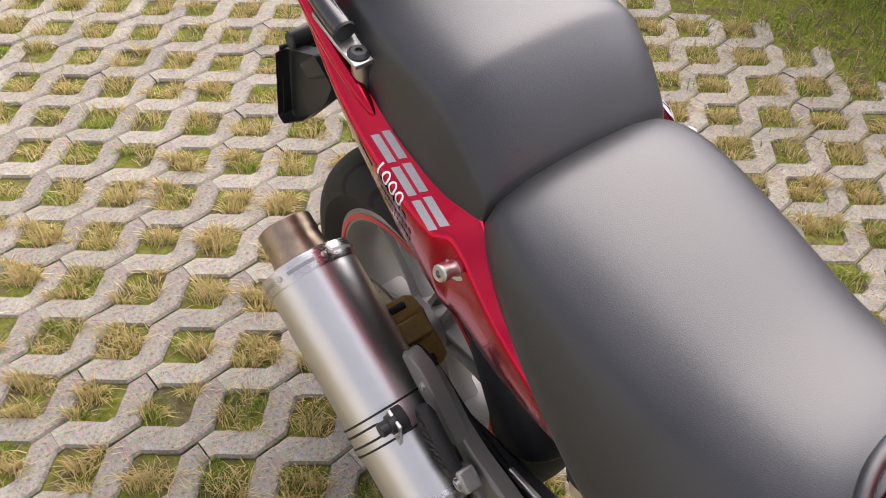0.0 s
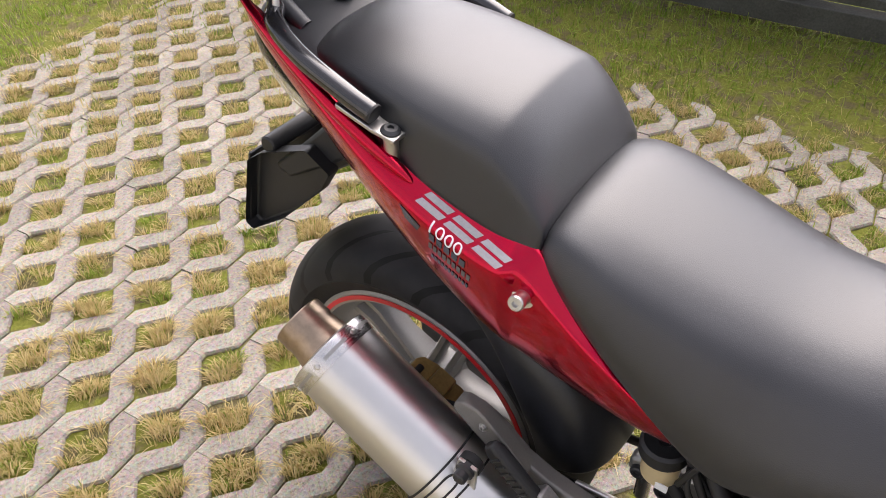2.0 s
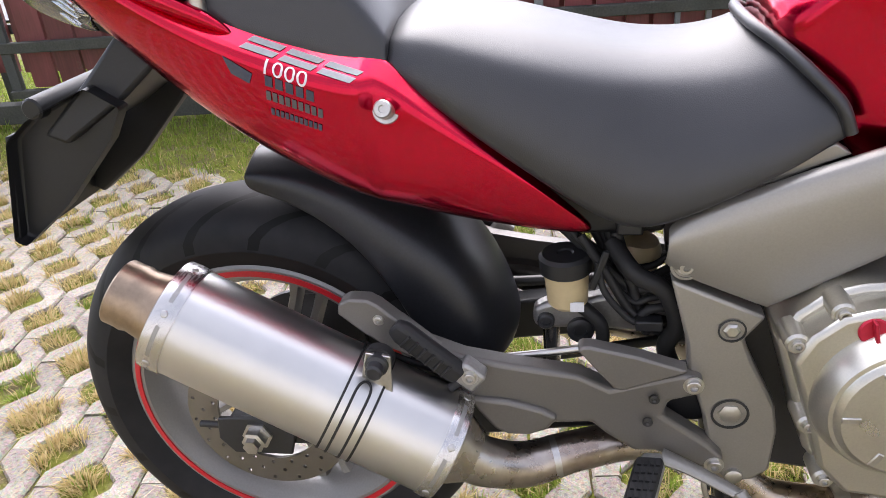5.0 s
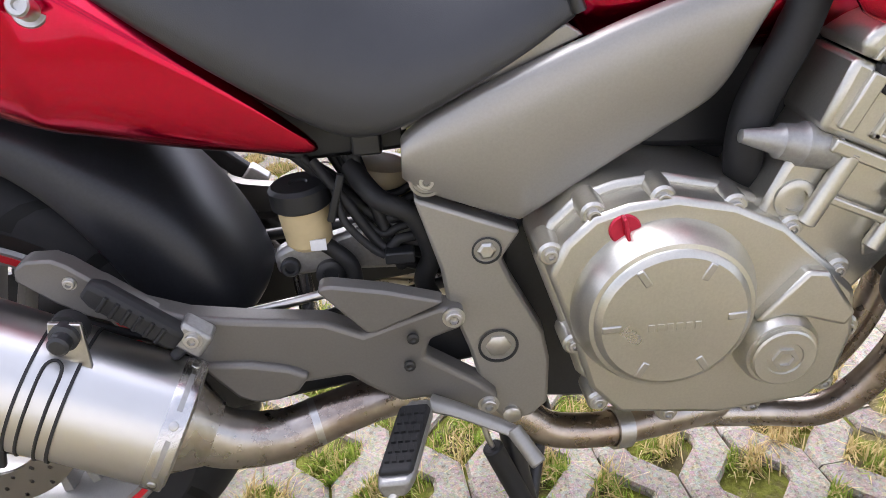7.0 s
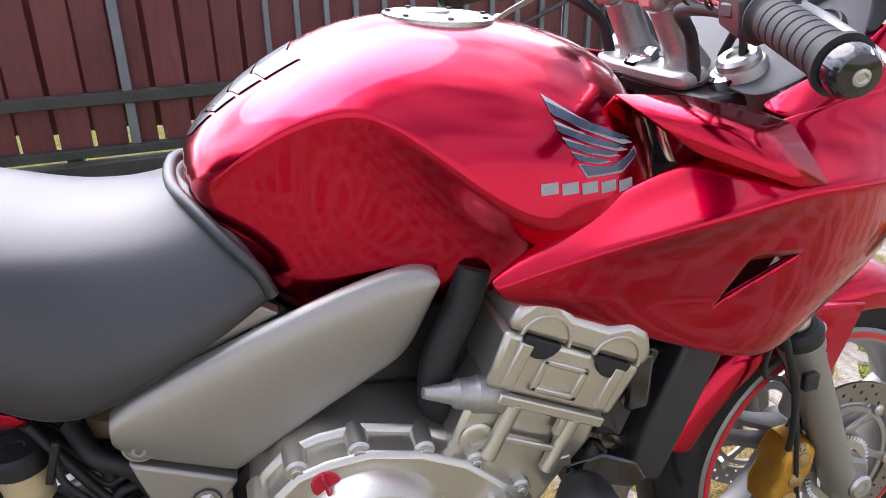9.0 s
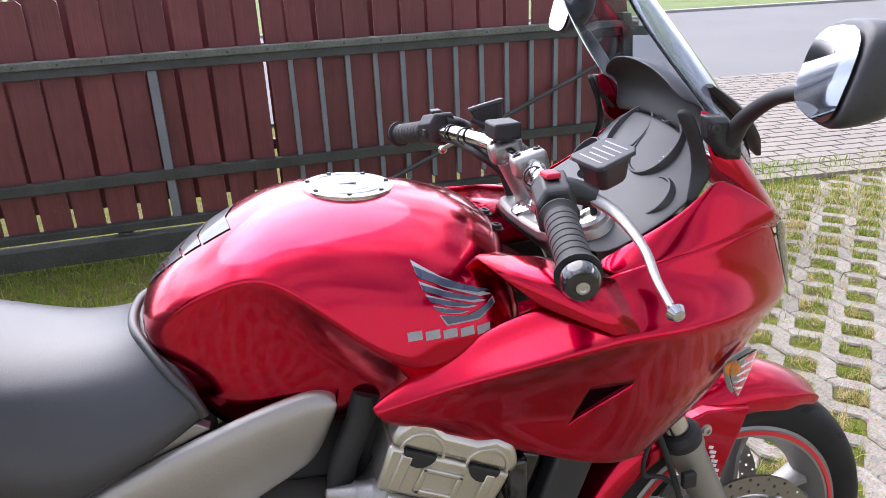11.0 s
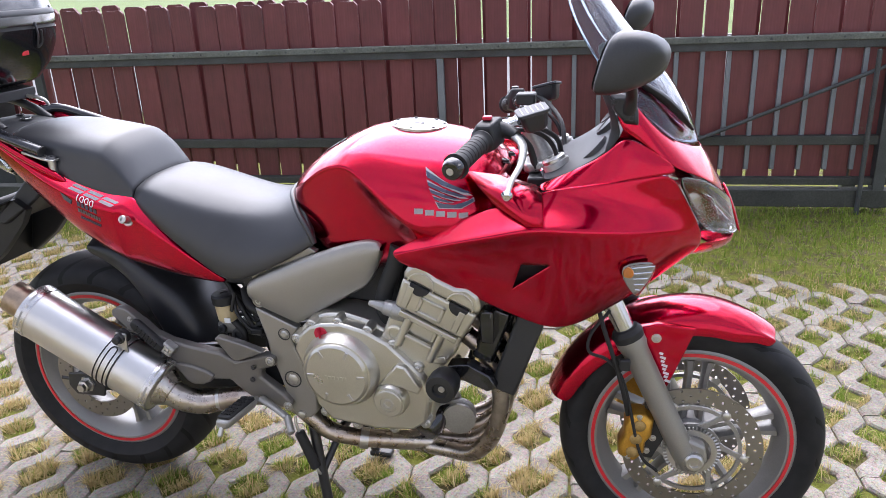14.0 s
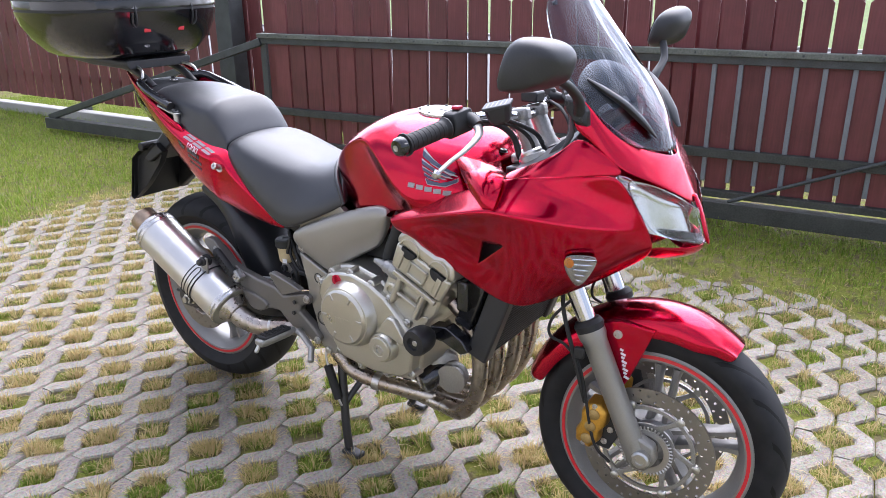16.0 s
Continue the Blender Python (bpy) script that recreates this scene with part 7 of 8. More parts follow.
# swingarm
arm = new("swingarm")
arm.parent = bike
arm["label"] = "black swingarm with axle plates"
for s in (1, -1):
    loft("arm_beam", [[(x, s * (yc + a), z + b) for a, b in ((-0.018, -h), (0.018, -h), (0.018, h), (-0.018, h))] for x, yc, z, h in ((0.60, 0.105, 0.41, 0.035), (0.36, 0.108, 0.375, 0.034), (0.12, 0.112, 0.330, 0.026), (-0.045, 0.112, 0.318, 0.022))], SATIN, arm, bev=0.005)
    plate("axle_plate", [(-0.055, 0.345), (0.03, 0.352), (0.055, 0.325), (0.045, 0.288), (-0.04, 0.285), (-0.06, 0.31)], s * 0.130, s * 0.137, SATIN, arm, bev=0.002)
    lathe("axle_nut", [(0, 0), (0, 0.022), (0.004, 0.022), (0.004, 0.017), (0.018, 0.017), (0.020, 0.012), (0.028, 0.011), (0.028, 0)], (0.0, s * 0.136, 0.320), (0, s, 0), STEEL, arm, seg=6)
    rod("chain_adjuster", (-0.095, s * 0.118, 0.318), (-0.04, s * 0.118, 0.318), 0.005, BLACKMETAL, arm)
cal = new("rear_caliper")
cal.parent = bike
cal["label"] = "dusty gold rear brake caliper"
mc = Matrix.Translation((0.078, -0.118, 0.440)) @ Matrix.Rotation(radians(28), 4, "Y") @ Matrix.Scale(1.22, 4)
loft("caliper_body", [[mc @ Vector((x * k, y, z * k)) for x, z in ((-0.046, -0.022), (0.036, -0.026), (0.048, -0.010), (0.044, 0.016), (0.02, 0.024), (0.0, 0.018), (-0.024, 0.026), (-0.048, 0.014))] for y, k in ((-0.032, 0.85), (-0.026, 1.0), (0.018, 1.0), (0.028, 0.88))], GOLD_DULL, cal, bev=0.003)
loft("caliper_bridge", [[mc @ Vector((x, y, z)) for x, z in ((-0.020, 0.018), (0.010, 0.018), (0.008, 0.034), (-0.018, 0.034))] for y in (-0.036, 0.022)], GOLD_DULL, cal, bev=0.003)
for x in (-0.036, 0.034):
    bolt(mc @ Vector((x, -0.032, 0.0)), (0, -1, 0), 0.0065, cal, mat=BLACKMETAL)
    rod("slide_pin", mc @ Vector((x, -0.045, 0.02)), mc @ Vector((x, 0.01, 0.02)), 0.006, RUBBER, cal)
plate("caliper_hanger", [(0.0, 0.345), (0.04, 0.40), (0.12, 0.41), (0.13, 0.38), (0.05, 0.33)], -0.128, -0.118, SATIN, cal, bev=0.003)
tube("rear_brake_hose", [(0.10, -0.12, 0.45), (0.16, -0.125, 0.47), (0.24, -0.125, 0.44), (0.36, -0.12, 0.41), (0.47, -0.12, 0.42)], 0.005, RUBBER, cal)
lathe("drive_sprocket", [(0.0, 0.03), (0.0, 0.098), (0.008, 0.098), (0.008, 0.03)], (0.0, 0.085, 0.320), (0, 1, 0), BLACKMETAL, rear_wheel, seg=60)
for rr, zz in ((0.099, 1), (0.099, -1)):
    rod("chain_run", (0.0, 0.09, 0.320 + zz * rr), (0.62, 0.09, 0.41 + zz * 0.05), 0.008, BLACKMETAL, arm)
# hugger
HUG = []
for k in range(12):
    f = k / 11
    a = radians(3 + 69 * f)
    rad = 0.362 + 0.018 * math.sin(math.pi * f)
    w = 0.058 + 0.042 * min(1.0, f * 1.8)
    low = rad - 0.028 - 0.066 * min(1.0, f * 1.4)
    HUG.append([Vector((math.sin(a) * r, y, 0.320 + math.cos(a) * r)) for y, r in ((-w * 1.02, low), (-w * 1.06, (low + rad) / 2 + 0.006), (-w * 0.90, rad - 0.006), (-w * 0.45, rad + 0.008), (0, rad + 0.011), (w * 0.45, rad + 0.008), (w * 0.90, rad - 0.006), (w * 1.06, (low + rad) / 2 + 0.006), (w * 1.02, low))])
sheet("rear_hugger", HUG, HUGGER, bike, "dusty black rear hugger mudguard", sub=2, thick=0.004)
# under the seat
plate("battery_box", [(0.26, 0.71), (0.44, 0.665), (0.53, 0.66), (0.53, 0.61), (0.42, 0.605), (0.30, 0.64)], -0.085, 0.085, PLASTIC, bike, bev=0.006)
box("subframe_rail", (0.20, -0.09, 0.70), (0.56, -0.06, 0.73), BLACKMETAL, bike, bev=0.004)
res = lathe("rear_brake_reservoir", [(0, 0.0), (0, 0.019), (0.006, 0.024), (0.046, 0.0265), (0.048, 0.0265)], (0.421, -0.098, 0.520), (-0.05, 0, 1), FLUID, bike, "yellowed brake fluid reservoir with a black cap", seg=32)
lathe("reservoir_cap", [(0.046, 0.029), (0.048, 0.031), (0.066, 0.031), (0.070, 0.027), (0.070, 0.010), (0.068, 0.008), (0.068, 0)], (0.421, -0.098, 0.520), (-0.05, 0, 1), PLASTIC, res, seg=24)
box("reservoir_label", (0.424, -0.1228, 0.524), (0.440, -0.1205, 0.536), WHITE, res, bev=0.0)
tube("reservoir_hose", [(0.430, -0.098, 0.522), (0.445, -0.102, 0.512), (0.460, -0.105, 0.495), (0.462, -0.106, 0.470), (0.455, -0.106, 0.452)], 0.0085, RUBBER, bike)
link_ = new("shock_linkage")
link_.parent = bike
link_["label"] = "silver cast shock linkage"
loft("linkage_arm", [[(x, -0.075 + y, z + b) for y, b in ((-0.012, -h), (0.012, -h), (0.012, h), (-0.012, h))] for x, z, h in ((0.378, 0.492, 0.012), (0.395, 0.494, 0.019), (0.44, 0.498, 0.020), (0.50, 0.505, 0.030), (0.555, 0.50, 0.03))], CASTING, link_, bev=0.006)
for x, z, r in ((0.394, 0.490, 0.0105), (0.436, 0.478, 0.0165)):
    lathe("linkage_bolt", [(0, 0), (0, r), (0.008, r), (0.010, r * 0.8), (0.010, r * 0.5), (0.006, r * 0.45), (0.006, 0)], (x, -0.086, z), (0, -1, 0), SATIN, link_, seg=20)
rod("shock_rod", (0.40, -0.06, 0.40), (0.398, -0.06, 0.49), 0.011, CHROME, link_)
lathe("expansion_tank", [(0, 0), (0, 0.03), (0.01, 0.036), (0.05, 0.036), (0.06, 0.03), (0.06, 0)], (0.488, -0.035, 0.52), (0.2, 0, 1), FLUID, link_, seg=28)
rng = random.Random(4)
for k in range(9):
    y = -0.055 - 0.011 * (k % 5)
    tube("cable", [(0.395 + 0.01 * k, y, 0.612), (0.43 + 0.008 * k, y - 0.012, 0.598 - 0.006 * k), (0.48 + 0.004 * k, y - 0.018, 0.568 - 0.010 * k + rng.uniform(-0.01, 0.01)), (0.515, y - 0.02, 0.560 - 0.008 * k), (0.545, y - 0.01, 0.575 - 0.012 * k)], 0.0042 + 0.0012 * (k % 3), RUBBER, bike)
tube("wiring_loom", [(0.47, -0.09, 0.60), (0.495, -0.118, 0.575), (0.53, -0.125, 0.555), (0.545, -0.12, 0.51), (0.535, -0.115, 0.475), (0.545, -0.11, 0.44)], 0.011, RUBBER, bike)
tube("switch_wire", [(0.455, -0.115, 0.585), (0.462, -0.125, 0.555), (0.485, -0.128, 0.525), (0.498, -0.128, 0.515)], 0.004, RUBBER, bike)
box("wire_plug", (0.498, -0.137, 0.508), (0.528, -0.12, 0.521), PLASTIC, bike, bev=0.002)
box("cable_tie", (0.452, -0.128, 0.555), (0.460, -0.121, 0.607), PLASTIC, bike, bev=0.002, m=Matrix.Translation((0.456, 0, 0.58)) @ Matrix.Rotation(radians(18), 4, "Y") @ Matrix.Translation((-0.456, 0, -0.58)))
tube("linkage_rod", [(0.33, -0.135, 0.462), (0.40, -0.135, 0.474), (0.46, -0.135, 0.486)], 0.005, STEEL, bike)
box("regulator", (0.475, -0.10, 0.612), (0.505, -0.07, 0.648), SATIN, bike, bev=0.003)
box("frame_spine", (0.56, -0.11, 0.56), (0.66, 0.11, 0.70), BLACKMETAL, bike, bev=0.01)

# ---------------------------------------------------------------- tail details
def tank_top(x):
    """Height of the tank's skin on its middle line."""
    ev = tank.evaluated_get(bpy.context.evaluated_depsgraph_get())
    return ev.ray_cast(Vector((x, 0, 1.3)), Vector((0, 0, -1)))[1].z


za, zb = tank_top(0.845), tank_top(0.945)
CAPAX = Vector((za - zb, 0, 0.1)).normalized()
CAPAT = Vector((0.893, 0, (za + zb) / 2 - 0.0015))
cap = lathe("fuel_cap", [(-0.02, 0.060), (0.0035, 0.060), (0.0045, 0.058), (0.0045, 0.049), (0.0025, 0.0475), (0.0025, 0.0455), (0.0045, 0.044), (0.0045, 0.034), (0.0038, 0.033), (0.0038, 0.0318), (0.0048, 0.031), (0.0055, 0.0)], CAPAT, CAPAX, BAND, tank, "brushed round fuel filler cap", seg=56)
box("cap_flap", (-0.016, -0.005, 0.005), (0.012, 0.005, 0.0075), BAND, tank, bev=0.001, m=Matrix.Translation(CAPAT))
for k in range(7):
    a = 2 * math.pi * k / 7 + 0.2
    lathe("cap_screw", [(0, 0), (0, 0.0034), (0.002, 0.003), (0.002, 0)], CAPAT + CAPAX * 0.0045 + Vector((math.cos(a) * 0.0535, math.sin(a) * 0.0535, -CAPAX.x * math.cos(a) * 0.0535)), CAPAX, BLACKMETAL, tank, seg=12)
for k in range(2):
    bolt((1.085, (-0.035, 0.03)[k], 0.905), (0.2, 0, 1), 0.008, bike, mat=BLACKMETAL)
for s in (1, -1):
    rail = new("grab_rail")
    rail.parent = bike
    rail["label"] = "black tubular pillion grab rail"
    tube("rail_tube", [(-0.168, s * 0.082, 0.985), (-0.135, s * 0.118, 0.985), (-0.08, s * 0.135, 0.966), (-0.01, s * 0.141, 0.944), (0.026, s * 0.141, 0.932)], 0.0125, GLOSSBLACK, rail, seg=18)
    lathe("rail_end_cap", [(0, 0.0125), (0.003, 0.0118), (0.0035, 0.006), (0.0028, 0)], (0.026, s * 0.141, 0.932), (0.95, 0, -0.31), RUBBER, rail, seg=18)
    plate("rail_tab", [(-0.02, 0.928), (0.030, 0.914), (0.062, 0.909), (0.062, 0.914), (0.030, 0.919), (-0.02, 0.934)], s * 0.124, s * 0.152, STEEL, rail, bev=0.001)
    rod("tab_spacer", (0.048, s * 0.139, 0.878), (0.048, s * 0.139, 0.911), 0.009, STEEL, rail)
    lathe("tab_bolt", [(0, 0), (0, 0.012), (0.003, 0.0115), (0.006, 0.008), (0.006, 0.004), (0.003, 0.0035), (0.003, 0)], (0.048, s * 0.139, 0.915), (0.15, 0, 1), SATIN, rail, seg=20)
    tube("rack_stay", [(-0.165, s * 0.10, 0.975), (-0.150, s * 0.100, 0.995), (-0.165, s * 0.09, 1.018), (-0.235, s * 0.07, 1.030)], 0.0045, STEEL, rail)
    # upper tail spear
    loft("tail_spear", [[(x, s * (y + a), z + b) for a, b in ((-h, 0.4 * h), (0, h), (h, 0.2 * h), (0.4 * h, -h), (-0.6 * h, -h))] for x, y, z, h in ((0.085, 0.146, 0.862, 0.004), (0.06, 0.148, 0.880, 0.012), (0.0, 0.146, 0.905, 0.014), (-0.08, 0.138, 0.945, 0.013), (-0.15, 0.125, 0.982, 0.011), (-0.205, 0.108, 1.008, 0.007), (-0.222, 0.102, 1.014, 0.002))], RED, bike, sub=2)
    # side screw on the tail
    lathe("tail_knob", [(0, 0.015), (0.002, 0.014), (0.002, 0.010), (0.006, 0.008), (0.014, 0.0075), (0.016, 0.0095), (0.024, 0.0095), (0.026, 0.008), (0.026, 0.004), (0.022, 0.0035), (0.022, 0)], (0.239, s * 0.156, 0.782), (0.1, s, 0.35), STEEL, bike, "chrome luggage bobbin bolt", seg=24)
    lamp = new("rear_lamp")
    lamp.parent = bike
    lamp["label"] = "clear ribbed rear lamp lens"
    LP = [[(-0.200, 0.100, 0.985), (-0.222, 0.080, 0.955), (-0.215, 0.070, 0.915)], [(-0.165, 0.118, 0.955), (-0.185, 0.112, 0.925), (-0.180, 0.095, 0.890)], [(-0.110, 0.126, 0.915), (-0.125, 0.124, 0.890), (-0.115, 0.108, 0.868)], [(-0.075, 0.126, 0.893), (-0.085, 0.124, 0.875), (-0.078, 0.112, 0.862)]]
    sheet("lamp_lens", [[(x, s * y, z) for x, y, z in r] for r in LP], LENS, lamp, sub=2, thick=0.003).visible_shadow = False
    sheet("lamp_bowl", [[(x + 0.014, s * (y - 0.012), z) for x, y, z in r] for r in LP], REFLECTOR, lamp, sub=2, thick=0.002)
    for i in range(6):
        f = (i + 0.5) / 6
        rod("lens_rib", Vector((LP[0][0][0], s * LP[0][0][1], LP[0][0][2])).lerp(Vector((LP[0][2][0], s * LP[0][2][1], LP[0][2][2])), f) + Vector((0.004, 0, 0)), Vector((LP[2][0][0], s * LP[2][0][1], LP[2][0][2])).lerp(Vector((LP[2][2][0], s * LP[2][2][1], LP[2][2][2])), f) + Vector((0.004, -s * 0.004, 0)), 0.0022, REFLECTOR, lamp, seg=8)
plate("tail_tray", [(-0.20, 0.965), (-0.12, 0.952), (-0.02, 0.915), (0.10, 0.86), (0.10, 0.82), (-0.05, 0.84), (-0.19, 0.90)], -0.10, 0.10, PLASTIC, bike, bev=0.01)
TRAY = [(-0.225, [(0, 0.985), (-0.05, 0.985), (-0.085, 0.975), (-0.09, 0.955), (0, 0.95)]), (-0.16, [(0, 0.983), (-0.06, 0.982), (-0.105, 0.968), (-0.11, 0.945), (0, 0.93)]), (-0.09, [(0, 0.972), (-0.07, 0.97), (-0.112, 0.95), (-0.115, 0.925), (0, 0.91)]), (-0.02, [(0, 0.935), (-0.08, 0.935), (-0.112, 0.92), (-0.115, 0.90), (0, 0.89)])]
loft("seat_cowl", sections(TRAY), SATIN, bike, "black plastic cowl behind the seat", sub=2)
lathe("seat_lock", [(0, 0), (0, 0.014), (0.003, 0.014), (0.004, 0.011), (0.003, 0.008), (0.003, 0)], (-0.132, 0.0, 0.9795), (-0.1, 0, 1), CHROME, bike, seg=26)
lathe("cowl_socket", [(0, 0.010), (0.002, 0.010), (0.002, 0.007), (-0.003, 0.006), (-0.003, 0)], (-0.178, 0.028, 0.984), (0, 0, 1), PLASTIC, bike, seg=18)
guard = new("number_plate_holder")
guard.parent = bike
guard["label"] = "black plastic rear mudguard and plate holder"
loft("guard_tongue", [[(x, y, z) for y in (-w, w) for x, z in ((x0, z0), (x0 + t, z0 - 0.4 * t))][0:2] + [(x0 + t, w, z0 - 0.4 * t), (x0, w, z0)] for x0, z0, w, t in ((-0.09, 0.86, 0.075, 0.06), (-0.15, 0.80, 0.085, 0.05), (-0.215, 0.74, 0.095, 0.03))], PLASTIC, guard, bev=0.006)
for s in (1, -1):
    pillow("guard_wing", [(-0.135, 0.800), (-0.095, 0.775), (-0.120, 0.735), (-0.205, 0.650), (-0.285, 0.592), (-0.300, 0.600), (-0.262, 0.735), (-0.225, 0.762)], s * 0.092, s * 0.080, 0.010, PLASTIC, guard, bev=0.004)
loft("plate_board", [[(x, y, z) for x, y, z in ((-0.262, -0.095, 0.740), (-0.262, 0.095, 0.740), (-0.300, 0.095, 0.590), (-0.300, -0.095, 0.590))], [(x - 0.006, y, z + 0.001) for x, y, z in ((-0.262, -0.095, 0.740), (-0.262, 0.095, 0.740), (-0.300, 0.095, 0.590), (-0.300, -0.095, 0.590))]], PLASTIC, guard, bev=0.002)
rod("reflector_stub", (-0.215, -0.10, 0.775), (-0.215, 0.10, 0.775), 0.014, PLASTIC, guard)

# luggage rack and case
rack = new("luggage_rack")
rack.parent = bike
rack["label"] = "black luggage rack plate"
loft("rack_plate", [[(x, y * k, z) for x, y, z in ((-0.195, -0.115, 1.030), (-0.19, 0.0, 1.030), (-0.195, 0.115, 1.030), (-0.34, 0.15, 1.042), (-0.46, 0.14, 1.050), (-0.46, -0.14, 1.050), (-0.34, -0.15, 1.042))][:7] if dz == 0 else [(x, y * k, z + dz) for x, y, z in ((-0.195, -0.115, 1.030), (-0.19, 0.0, 1.030), (-0.195, 0.115, 1.030), (-0.34, 0.15, 1.042), (-0.46, 0.14, 1.050), (-0.46, -0.14, 1.050), (-0.34, -0.15, 1.042))] for dz, k in ((-0.012, 0.94), (0, 1.0), (0.010, 1.0), (0.014, 0.97))], SATIN, rack, bev=0.002)
for s in (1, -1):
    tube("rack_arm", [(-0.13, s * 0.075, 0.965), (-0.18, s * 0.075, 0.995), (-0.26, s * 0.075, 1.020), (-0.40, s * 0.075, 1.034)], 0.011, BLACKMETAL, rack)
    lathe("rack_bolt", [(0, 0), (0, 0.011), (0.005, 0.010), (0.007, 0.006), (0.007, 0)], (-0.165, s * 0.088, 0.985), (0, s, 0.3), BLACKMETAL, rack, seg=18)
    for k in range(8):
        rod("rack_rib", (-0.225 - 0.012 * k, s * 0.035, 1.0455 + 0.001 * k), (-0.225 - 0.012 * k, s * 0.10, 1.0455 + 0.001 * k), 0.002, PLASTIC, rack, seg=6)
case = empty("top_case", "gloss black motorcycle top case on the rack", "luggage case", (-0.375, 0, 1.055))


def case_ring(z, k, kx=None):
    kx = k if kx is None else kx
    pts = []
    for i in range(28):
        a = 2 * math.pi * i / 28
        u, w = math.cos(a), math.sin(a)
        x = 0.215 * kx * math.copysign(abs(u) ** 0.62, u)
        y = 0.292 * k * math.copysign(abs(w) ** 0.62, w)
        x += 0.03 * (1 - (y / 0.292) ** 2) * (u > 0)
        pts.append((x, y, z))
    return pts


loft("case_tub", [case_ring(0.0, 0.66, 0.70), case_ring(0.012, 0.74, 0.78), case_ring(0.05, 0.87, 0.89), case_ring(0.09, 0.955, 0.95), case_ring(0.125, 0.99, 0.985), case_ring(0.134, 0.995, 0.99)], GLOSSBLACK, case, "gloss black case tub", flat_angle=50)
loft("case_seam", [case_ring(0.134, 0.985, 0.98), case_ring(0.142, 0.985, 0.98)], PLASTIC, case, flat_angle=50)
loft("case_lid", [case_ring(0.142, 1.0, 0.995), case_ring(0.165, 1.0, 0.995), case_ring(0.180, 0.985, 0.98), case_ring(0.235, 0.94, 0.93), case_ring(0.275, 0.84, 0.82), case_ring(0.298, 0.62, 0.60), case_ring(0.305, 0.2, 0.2)], GLOSSBLACK, case, "gloss black case lid", flat_angle=50)
loft("lid_trim", [case_ring(0.166, 1.003, 0.998), case_ring(0.170, 1.006, 1.001), case_ring(0.180, 0.992, 0.987), case_ring(0.181, 0.985, 0.98)], DASHGREY, case, "grey trim strip round the lid", flat_angle=50)
for s in (1, -1):
    tube("case_latch", [(0.236, s * 0.10, 0.15), (0.240, s * 0.10, 0.12), (0.232, s * 0.10, 0.09), (0.236, s * 0.112, 0.10), (0.242, s * 0.112, 0.13)], 0.0028, SATIN, case)
    box("case_reflector", (0.205, s * 0.06 - 0.012, 0.072), (0.228, s * 0.06 + 0.012, 0.086), REDTAPE, case, bev=0.003)
rod("case_strip", (0.20, -0.20, 0.184), (0.20, 0.20, 0.184), 0.005, SATIN, case)

# ---------------------------------------------------------------- decals
def on_surface(ob_names, p, d):
    """Where a ray from p along d meets one of the named parts: place and normal."""
    dg = bpy.context.evaluated_depsgraph_get()
    best = None
    for ob in bike.children_recursive:
        if ob.data and ob.name.split(".")[0] in ob_names:
            ev = ob.evaluated_get(dg)
            inv = ev.matrix_world.inverted()
            ok, loc, nor, _ = ev.ray_cast(inv @ Vector(p), inv.to_3x3() @ Vector(d))
            if ok:
                w = ev.matrix_world @ loc
                if best is None or (w - Vector(p)).length < (best[0] - Vector(p)).length:
                    best = (w, (ev.matrix_world.to_3x3() @ nor).normalized())
    return best


def decal(name, outline, names, to_ray, mat, parent, label="", lift=0.0009, cuts=4):
    """A thin film with its outline in u, v laid onto a surface."""
    bm = bmesh.new()
    f = bm.faces.new([bm.verts.new((u, v, 0)) for u, v in outline])
    bmesh.ops.triangulate(bm, faces=[f])
    bmesh.ops.subdivide_edges(bm, edges=bm.edges, cuts=cuts, use_grid_fill=True)
    bmesh.ops.triangulate(bm, faces=bm.faces)
    bad = []
    for v in bm.verts:
        p, d = to_ray(v.co.x, v.co.y)
        hit = on_surface(names, p, d)
        if hit is None:
            bad.append(v)
            continue
        n = hit[1] if hit[1].dot(Vector(d)) < 0 else -hit[1]
        v.co = hit[0] + n * lift
    bmesh.ops.delete(bm, geom=bad, context="VERTS")
    return part(name, bm, mat, parent, label, flat_angle=60)


def glyph_outlines(body, size, shear=0.0):
    """A word's filled mesh in u, v from the built-in font."""
    cu = bpy.data.curves.new("word", "FONT")
    cu.body, cu.size, cu.shear, cu.resolution_u = body, size, shear, 3
    ob = new("word", cu)
    dg = bpy.context.evaluated_depsgraph_get()
    me = bpy.data.meshes.new_from_object(ob.evaluated_get(dg))
    bpy.data.objects.remove(ob)
    bpy.data.curves.remove(cu)
    return me


def word_decal(name, body, size, names, to_ray, mat, parent, shear=0.0, lift=0.001, bold=0.0):
    me = glyph_outlines(body, size, shear)
    bm = bmesh.new()
    bm.from_mesh(me)
    bpy.data.meshes.remove(me)
    bmesh.ops.triangulate(bm, faces=bm.faces)
    bmesh.ops.subdivide_edges(bm, edges=bm.edges, cuts=2, use_grid_fill=True)
    bmesh.ops.triangulate(bm, faces=bm.faces)
    bad = []
    for v in bm.verts:
        p, d = to_ray(v.co.x, v.co.y)
        hit = on_surface(names, p, d)
        if hit is None:
            bad.append(v)
        else:
            n = hit[1] if hit[1].dot(Vector(d)) < 0 else -hit[1]
            v.co = hit[0] + n * lift
    bmesh.ops.delete(bm, geom=bad, context="VERTS")
    return part(name, bm, mat, parent, flat_angle=60)


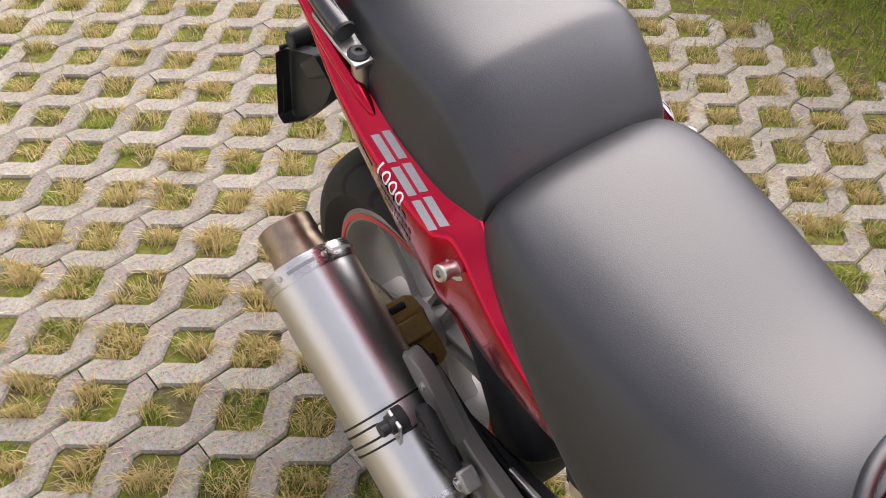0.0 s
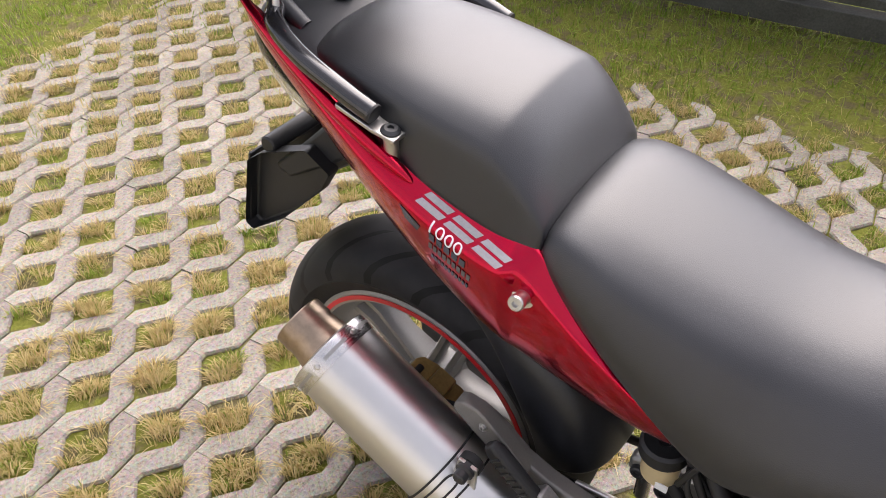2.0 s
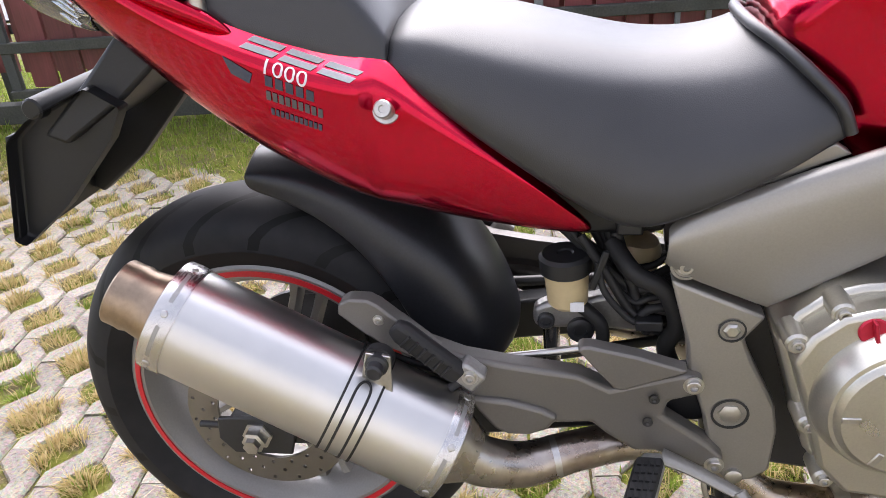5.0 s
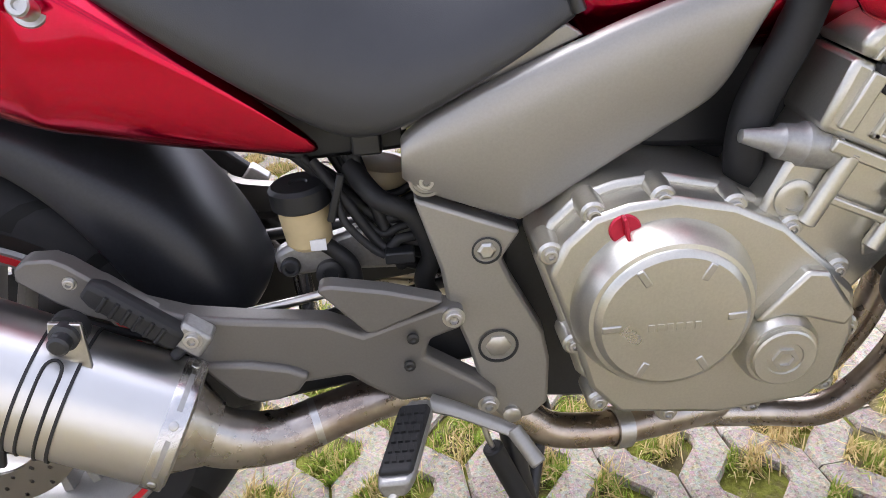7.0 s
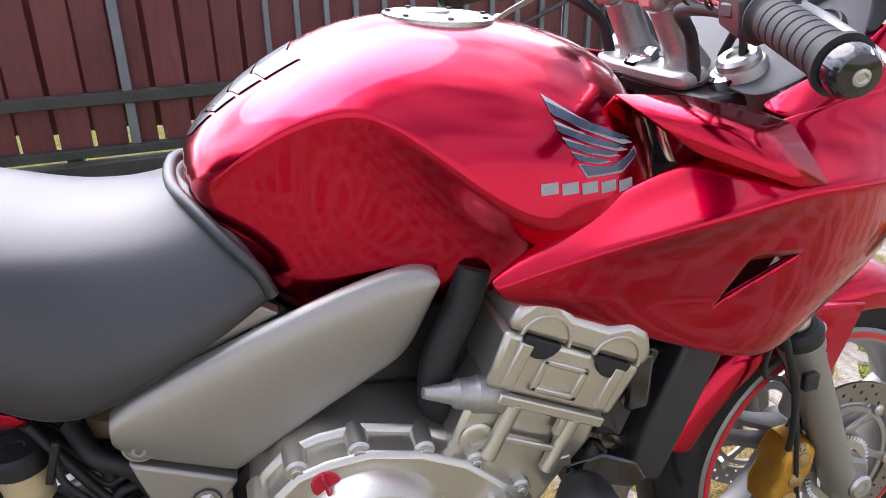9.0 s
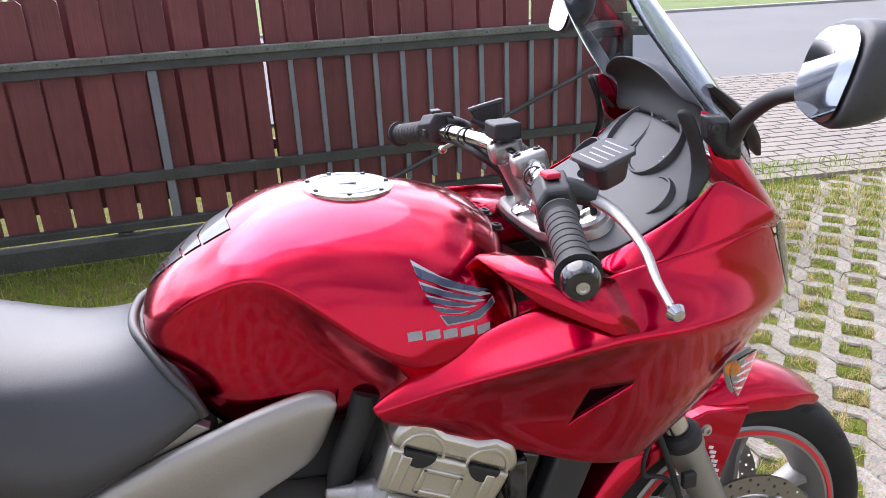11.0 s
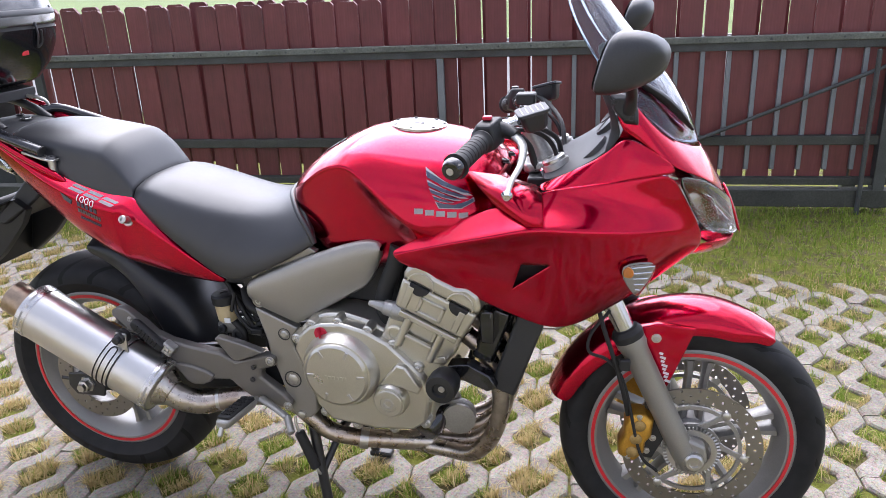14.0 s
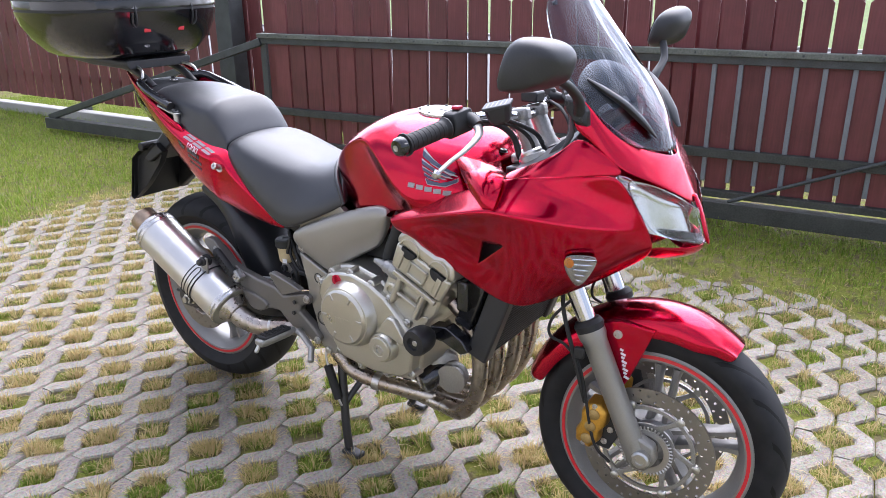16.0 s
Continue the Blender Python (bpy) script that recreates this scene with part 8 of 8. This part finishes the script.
def slanted(x0, x1, z0, z1, sl=0.0):
    return [(x0, z0), (x1, z0), (x1 + sl, z1), (x0 + sl, z1)]


for s in (1, -1):
    # wing and maker's name on the tank, as plain shapes
    def tank_ray(u, v, s=s):
        return Vector((u, -s * 0.5, v)), Vector((0, s, -0.02))

    x0 = 0.932
    feathers = [
        [(0.950, 0.9280), (0.985, 0.9060), (1.046, 0.8745), (1.030, 0.8765), (0.985, 0.8960), (0.955, 0.9130)],
        [(0.956, 0.9070), (0.990, 0.8905), (1.038, 0.8700), (1.022, 0.8715), (0.988, 0.8840), (0.960, 0.8975)],
        [(0.962, 0.8925), (0.990, 0.8810), (1.026, 0.8670), (1.012, 0.8680), (0.988, 0.8750), (0.967, 0.8840)],
        [(0.970, 0.8795), (0.990, 0.8720), (1.014, 0.8640), (1.000, 0.8640), (0.985, 0.8675), (0.974, 0.8725)],
        [(0.976, 0.8680), (0.990, 0.8640), (1.012, 0.8600), (1.036, 0.8660), (1.047, 0.8720), (1.049, 0.8640), (1.026, 0.8520), (0.984, 0.8540)],
    ]
    for ln in feathers:
        cu, cv = sum(u for u, v in ln) / len(ln), sum(v for u, v in ln) / len(ln)
        decal("tank_emblem_edge", ln, {"fuel_tank"}, tank_ray, SILVERPRINT, tank, lift=0.0006, cuts=3)
        thin = [(cu + (u - cu) * 0.955, cv + (v - cv - (cu - u) * -0.0) * 0.80) for u, v in ln]
        decal("tank_emblem", thin, {"fuel_tank"}, tank_ray, DARKPRINT, tank, "dark blue-grey wing emblem", lift=0.0011, cuts=3)
    for k in range(5):
        a = 0.936 + k * 0.0214
        z = 0.8425 - 0.0023 * k
        decal("tank_name_bar", slanted(a, a + 0.0175, z + 0.0015, z + 0.0120), {"fuel_tank"}, tank_ray, SILVERPRINT, tank, lift=0.0006, cuts=2)

    # tail decals: u runs forward along the panel, v up across it
    A, U, W = Vector((0.078, -s * 0.139, 0.862)), Vector((0.155, -s * 0.012, -0.052)).normalized(), Vector((0.06, s * 0.62, 0.78)).normalized()
    N = U.cross(W) if s > 0 else W.cross(U)

    def tail_ray(u, v, A=A, U=U, W=W, N=N):
        p = A + U * (u + 0.016) + W * (v * 0.8 - 0.012)
        n = N if N.z > 0 else -N
        return p + n * 0.12, -n

    flip = (lambda u: u) if s > 0 else (lambda u: 0.15 - u)
    T = {"tail_panel"}
    for k in range(3):
        a = 0.006 + k * 0.042
        for q in (slanted(a, a + 0.036, 0.0095, 0.0195, 0.006), slanted(a - 0.006, a + 0.030, -0.0045, 0.0055, 0.006)):
            decal("model_name_bar", [(flip(u), v) for u, v in q], T, tail_ray, SILVERPRINT, bike, cuts=1)
    word_decal("model_number", "1000", 0.026, T, lambda u, v, tr=tail_ray, s=s: tr(0.024 + u if s > 0 else 0.024 + u, v - 0.026), WHITE, bike, 0.1)
    decal("tail_emblem", [(flip(u), v) for u, v in ((-0.016, -0.022), (0.016, -0.030), (0.012, -0.040), (-0.008, -0.036))], T, tail_ray, DARKPRINT, bike, cuts=2)
    for r, (a, b, h) in enumerate(((0.030, 0.086, 0.010), (0.030, 0.094, 0.0085), (0.034, 0.092, 0.006))):
        n = (5, 9, 11)[r]
        for k in range(n):
            w = (b - a) / n
            z = -0.037 - 0.013 * r
            decal("small_print_bar", [(flip(u), v) for u, v in slanted(a + k * w, a + k * w + w * 0.72, z, z + h)], T, tail_ray, (DARKPRINT, GREYPRINT, DARKPRINT)[r], bike, cuts=0)

# tank pad
def pad_ray(u, v):
    return Vector((0.60 + v * 0.8, u, 1.15 + v * 0.1)), Vector((0.35, 0, -1)).normalized()


for k, (v0, v1, w0, w1) in enumerate(((-0.080, -0.045, 0.020, 0.028), (-0.041, -0.008, 0.030, 0.036), (-0.004, 0.030, 0.038, 0.044), (0.034, 0.085, 0.048, 0.052))):
    decal("tank_pad", [(-w0, v0), (0, v0 - 0.012), (w0, v0), (w1, v1), (w1 * 0.5, v1 - 0.006), (0, v1 - 0.012), (-w1 * 0.5, v1 - 0.006), (-w1, v1)], {"fuel_tank"}, pad_ray, CARBON, tank, "dark carbon-look tank pad", lift=0.0014, cuts=3)

# ---------------------------------------------------------------- grass and pavers
grass()
pavement()
